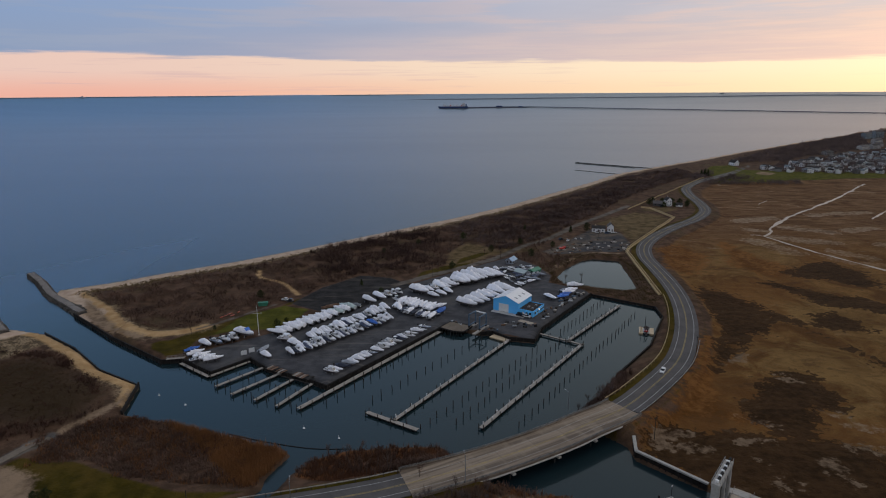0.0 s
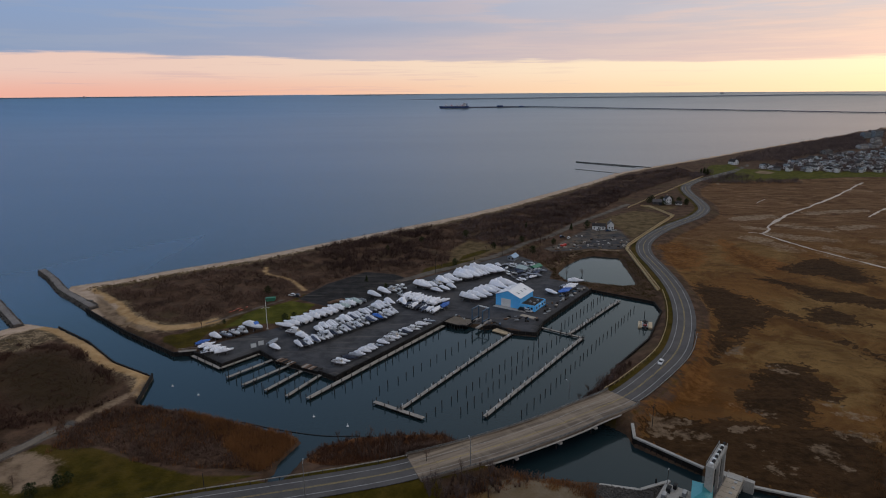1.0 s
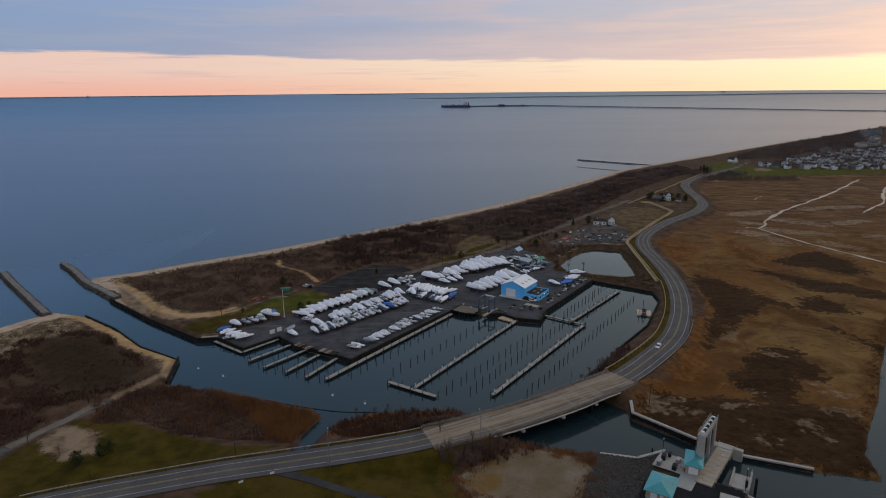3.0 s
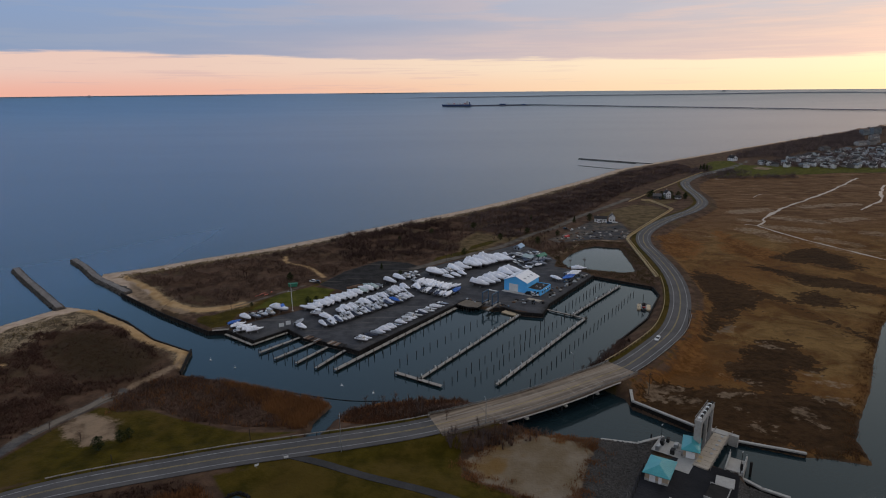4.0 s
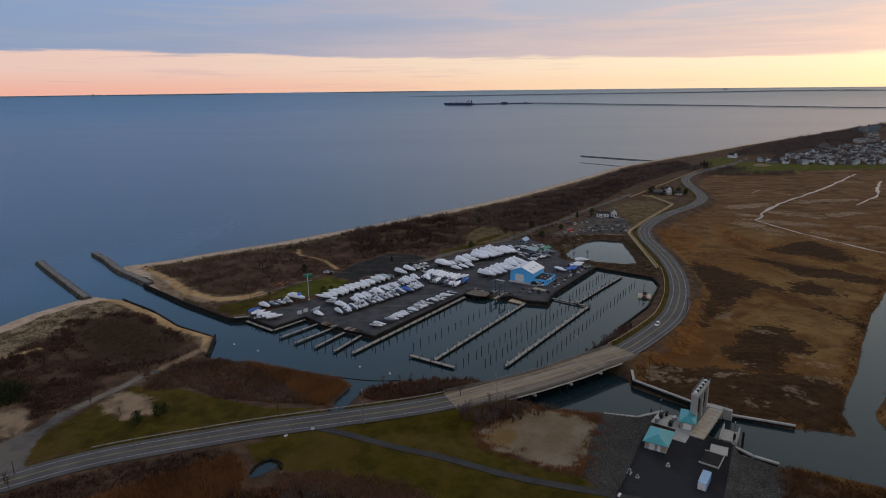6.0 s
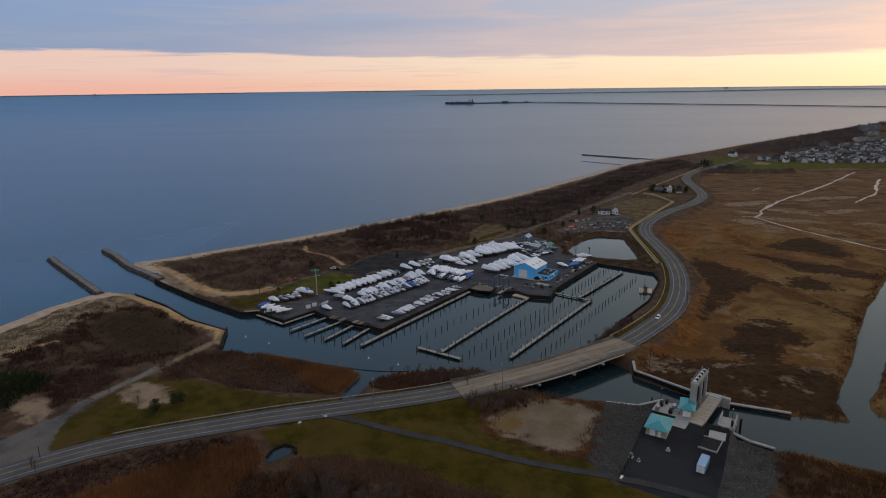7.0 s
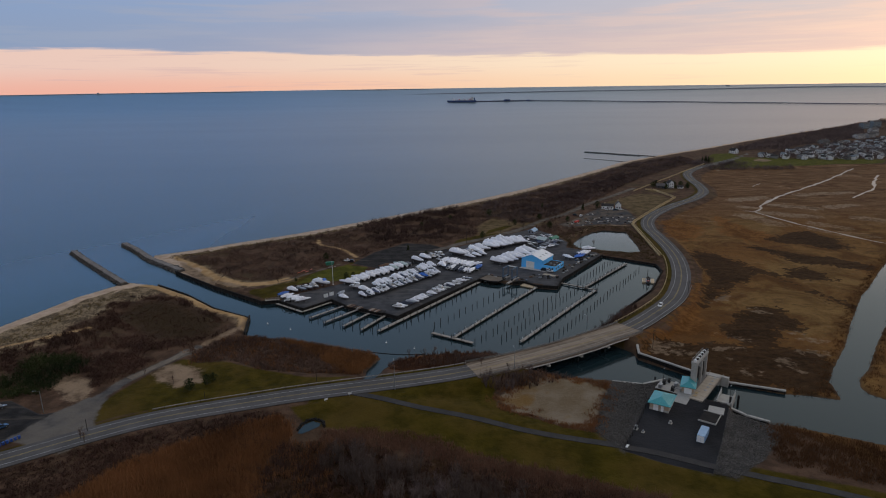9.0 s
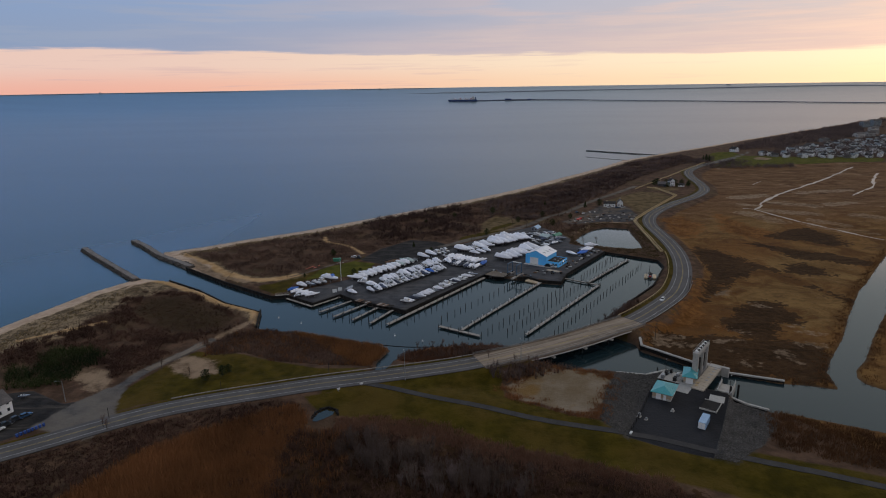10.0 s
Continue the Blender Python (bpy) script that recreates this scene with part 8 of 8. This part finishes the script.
reeds("levee_foot_grass", "rose-brown winter grass at the levee foot", scatter(ROSE, 1700, 55, 0.0), ROSE_STRAW, (0.6, 1.5), 14, 56)
reeds("creek_reeds", "brown reeds along the creek bank", scatter(REEDS[4], 1500, 47, 0.0), CREEK_STRAW, (0.8, 1.8), 12, 48)
rim = smooth(MUD + MUD[:1], 0.35)
rim = np.vstack([rim, rim])
rim += np.random.RandomState(53).normal(0, 1.7, rim.shape)
reeds("mudflat_reeds", "rust-coloured reeds round the mud flat", rim[lumps(rim[:, 0], rim[:, 1], 16, 75) > -0.16], REED_STRAW, (0.4, 1.3), 16, 54)
edge = np.vstack([smooth([(112, 151), (120, 149.5), (130, 146), (134, 159), (142, 171), (162, 195), (183, 224), (214, 264), (254, 309), (290, 350)], 0.5), smooth([(147, 146), (147, 154), (151, 161), (160, 169), (180, 194), (205, 223), (250, 272)], 0.5)])
edge += np.random.RandomState(49).normal(0, 2.2, edge.shape)
edge = edge[land(edge[:, 0], edge[:, 1]) > 0.2]
reeds("marsh_edge_reeds", "dark straw grass along the creek edge", edge, CREEK_STRAW, (0.5, 1.2), 12, 50)


POND_BANK = [(60, 392), (66, 372), (90, 352), (119, 330), (130, 345), (132, 400), (132, 436), (110, 444), (84, 436), (66, 410)]
reeds("pond_grass", "olive-brown rough grass round the pond", scatter(POND_BANK, 1500, 81, 0.0, [POND, LOTS[1]]), BANK_GRASS, (0.3, 0.9), 12, 82)
bushes("pond_scrub", "leafless scrub behind the crowded boats", "scrub", scatter([(60, 402), (74, 394), (98, 436), (78, 442), (72, 455), (95, 500), (80, 488), (60, 455), (47, 432)], 260, 83, 0.5, [LOTS[1], LOTS[2]]), TWIGS, (0.8, 3.2), (1.0, 2.4), 6, 22, (0.10, 0.34), 84)


def bare_tree(label, high, seed, twig_mat):
    rng = random.Random(seed)
    t = thing("bare_tree", label, "tree", None, "bare trees")
    tubes, ends = [], []

    def limb(a, d, length, r, level):
        b = a + d * length
        tubes.append((a, b, r, r * 0.6))
        if level == 3:
            ends.append((a, b))
            return
        for k in range(3 if level else 4):
            axis = Vector((rng.uniform(-1, 1), rng.uniform(-1, 1), rng.uniform(-0.2, 0.5))).normalized()
            nd = (d * 0.85 + axis * 0.55 + Vector((0, 0, 0.35))).normalized()
            limb(a.lerp(b, rng.uniform(0.55, 1.0)), nd, length * rng.uniform(0.55, 0.75), r * 0.55, level + 1)

    limb(Vector((0, 0, -0.3)), Vector((rng.uniform(-0.1, 0.1), rng.uniform(-0.1, 0.1), 1)).normalized(), high * 0.4, high * 0.022, 0)
    bm = bmesh.new()
    add_rod(bm, *tubes[0], sides=6)
    part("trunk", bm, BARK, t)
    bm = bmesh.new()
    for a, b, r, r2 in tubes[1:]:
        add_rod(bm, a, b, max(r, 0.03), max(r2, 0.02), 4)
    part("limb_tracery", bm, twig_mat, t)["kind"] = "stuff"
    nr = np.random.RandomState(seed)
    pts = np.array([tuple(b) for a, b in ends for _ in range(3)])
    pts += nr.normal(0, 0.25, pts.shape)
    side = nr.normal(0, 0.022, pts.shape)
    tri = np.stack([pts - side, pts + side, pts + nr.normal(0, 0.4, pts.shape) + np.array([0, 0, 0.35])], 1)
    tw = mesh_of("crown", tri, twig_mat)
    tw.parent = t
    return t


def stem_clump(label, high, seed, twig_mat):
    """Many slim stems that fan out from one root."""
    rng = random.Random(seed)
    t = thing("bare_tree", label, "tree", None, "bare trees")
    bm, tips = bmesh.new(), []
    for k in range(13):
        a, lean = rng.uniform(0, math.tau), rng.uniform(0.05, 0.42)
        foot = Vector((math.cos(a) * 0.25, math.sin(a) * 0.25, -0.3))
        mid_ = foot + Vector((math.cos(a) * lean * high * 0.45, math.sin(a) * lean * high * 0.45, high * 0.5))
        top_ = mid_ + Vector((math.cos(a) * lean * high * 0.28, math.sin(a) * lean * high * 0.28, high * rng.uniform(0.30, 0.5)))
        add_rod(bm, foot, mid_, 0.075, 0.05, 5)
        add_rod(bm, mid_, top_, 0.05, 0.02, 4)
        for j in range(5):
            s_ = rng.random()
            q = mid_.lerp(top_, s_)
            e = q + Vector((rng.uniform(-0.8, 0.8), rng.uniform(-0.8, 0.8), rng.uniform(0.5, 1.4)))
            add_rod(bm, q, e, 0.03, 0.012, 3)
            tips.append((q, e))
    part("stem_tracery", bm, twig_mat, t)["kind"] = "stuff"
    nr = np.random.RandomState(seed)
    pts = np.array([tuple(q.lerp(e, 0.3 + 0.2 * j)) for q, e in tips for j in range(4)])
    side = nr.normal(0, 0.03, pts.shape)
    crown = mesh_of("crown", np.stack([pts - side, pts + side, pts + nr.normal(0, 0.5, pts.shape) + np.array([0, 0, 0.6])], 1), twig_mat)
    crown.parent = t
    return t


trees = [bare_tree("bare grey winter tree with pale twigs", 8.5, 1, PALE_TWIGS), bare_tree("bare brown winter tree", 6.5, 2, TWIGS), bare_tree("slim bare tree with pale branches", 9.5, 3, PALE_TWIGS),
         stem_clump("clump of slim pale bare stems", 8.0, 4, PALE_TWIGS), stem_clump("clump of slim grey bare stems", 6.5, 5, FAR_TWIGS), bare_tree("bare dark brown winter tree in the scrub", 7.0, 6, THICKET)]
planted = set()


def plant(k, x, y, scale=1.0, turn=0.0):
    m = pose(x, y, ground_z(x, y), 0, 0, turn)
    if k in planted:
        ob = copy_thing(trees[k], m)
    else:
        planted.add(k)
        trees[k].matrix_basis = m
        ob = trees[k]
    ob.scale = (scale, scale, scale)
    return ob


rng = random.Random(61)
STAND = [(-66, 100), (-56, 106), (-44, 101), (-24, 92), (2, 80), (-6, 72), (-30, 76), (-50, 86)]
for x, y in scatter(STAND, 95, 62):
    plant(rng.choice([0, 2, 3, 3, 3, 4, 4]), x, y, rng.uniform(0.7, 1.1), rng.uniform(0, 360))
for x, y in scatter(SCRUB_N, 70, 92, 4.0, no_lots, True):
    plant(rng.choice([1, 5, 5]), x, y, rng.uniform(0.5, 0.95), rng.uniform(0, 360))
for x, y in scatter([(10, 415), (45, 450), (85, 500), (120, 560), (60, 560), (10, 490), (-30, 440)], 45, 93, 0.0, no_lots):
    plant(rng.choice([0, 1, 5, 5]), x, y, rng.uniform(0.6, 1.1), rng.uniform(0, 360))
for x, y in scatter([(46, 209), (58, 224), (72, 240), (77, 240), (64, 221), (52, 208)], 16, 94, -1.0, clear=8.6):
    plant(rng.choice([4, 1]), x, y, rng.uniform(0.45, 0.75), rng.uniform(0, 360))
for x, y in scatter([(-30, 158), (-10, 165), (8, 166), (14, 158), (0, 150), (-12, 154)], 22, 95, -1.0, clear=8.6):
    plant(rng.choice([4, 4, 1]), x, y, rng.uniform(0.45, 0.8), rng.uniform(0, 360))
for k, x, y, s in ((1, -127.8, 289.9, 1.0), (0, -151, 165, 0.7), (1, -136, 158, 0.7), (1, -147.4, 113.8, 0.9), (0, -150, 116, 0.7), (1, 51, 213, 0.8), (1, 56, 219, 0.9), (0, 62, 226, 0.8), (1, 79, 383, 0.9), (0, 128, 495, 1.0), (1, 1, 152, 0.7),
                   (1, -3, 150, 0.8), (0, 10, 156, 0.7), (1, -15, 168, 0.8), (1, -25, 170, 0.8), (0, 41, 430, 1.0), (1, 60, 405, 1.0), (0, 66, 420, 1.1), (1, 30, 440, 1.0), (1, -40, 186, 0.8), (0, -33, 183, 0.8), (1, -28, 186, 0.8), (0, -18, 170, 0.9), (1, -8, 166, 0.9), (0, 3, 160, 0.7), (0, 90, 386, 0.9), (0, 40, 470, 1.2), (0, 60, 500, 1.2), (1, 75, 470, 1.2), (0, 90, 520, 1.1), (1, 5, 450, 1.0), (1, -60, 480, 0.8), (0, -95, 440, 0.7), (1, 10, 530, 0.9)):
    plant(k, x, y, s, rng.uniform(0, 360))


def evergreen(label, high, wide, seed, round_=False):
    t = thing("evergreen_tree", label, "tree", None, "evergreens")
    nr = np.random.RandomState(seed)
    part("trunk", rod((0, 0, -0.3), (0, 0, high * 0.85), high * 0.03, high * 0.008, 6), BARK, t)
    n = 1300
    k, a, s = nr.rand(n) ** 0.8, nr.rand(n) * math.tau, nr.rand(n) ** 0.5
    lobes = 0.8 + 0.25 * np.sin(3 * a + 9 * k + seed)
    r = wide / 2 * (np.sqrt(np.maximum(0.02, 1 - (2 * k - 0.9) ** 2)) if round_ else (1.02 - k)) * s * lobes
    c = np.stack([np.cos(a) * r, np.sin(a) * r, high * (0.08 + 0.92 * k)], 1)
    crown = mesh_of("crown", flakes(c, (0.10, 0.34), nr), NEEDLES)
    crown.parent = t
    return t


greens = [evergreen("dark green conical evergreen", 5.0, 3.6, 1), evergreen("dark rounded evergreen in the scrub", 5.0, 5.0, 2, True)]
first_green = set()
for k, x, y, s in ((1, -126.9, 152.7, 1.05), (1, -121.6, 157.6, 0.95), (1, -119.9, 160.2, 0.8), (1, -107.9, 343.7, 1.15), (1, -86.3, 297.5, 1.0), (1, -83, 303.5, 0.7), (1, 15.7, 486.2, 1.4), (1, 35.9, 449.3, 1.1), (1, 5.4, 404.5, 1.1), (0, -51.7, 367.5, 0.9),
                   (1, -38, 352, 0.8), (1, 123, 518, 1.5), (1, 240, 640, 1.5), (1, 216, 640, 1.4), (1, 221, 644, 1.6), (1, 228, 627, 1.2), (1, 238, 626, 1.0), (1, 251, 627, 1.3), (1, 84, 462, 1.0), (1, 64, 436, 1.2), (0, 108, 512, 1.3), (1, 248, 640, 1.4), (1, 232, 646, 1.3), (1, 255, 636, 1.2), (1, -103, 288, 0.6), (1, -20, 470, 1.0), (0, 70, 520, 1.2), (1, -118, 296, 0.5), (1, 60, 470, 1.1), (1, -45, 445, 0.9), (0, 357, 851, 2.0), (0, 362, 852, 2.3), (0, 368, 856, 1.9)):
    m = pose(x, y, ground_z(x, y), 0, 0, 40 * x)
    if k in first_green:
        ob = copy_thing(greens[k], m)
    else:
        first_green.add(k)
        ob = greens[k]
        ob.matrix_basis = m
    ob.scale = (s, s, s)
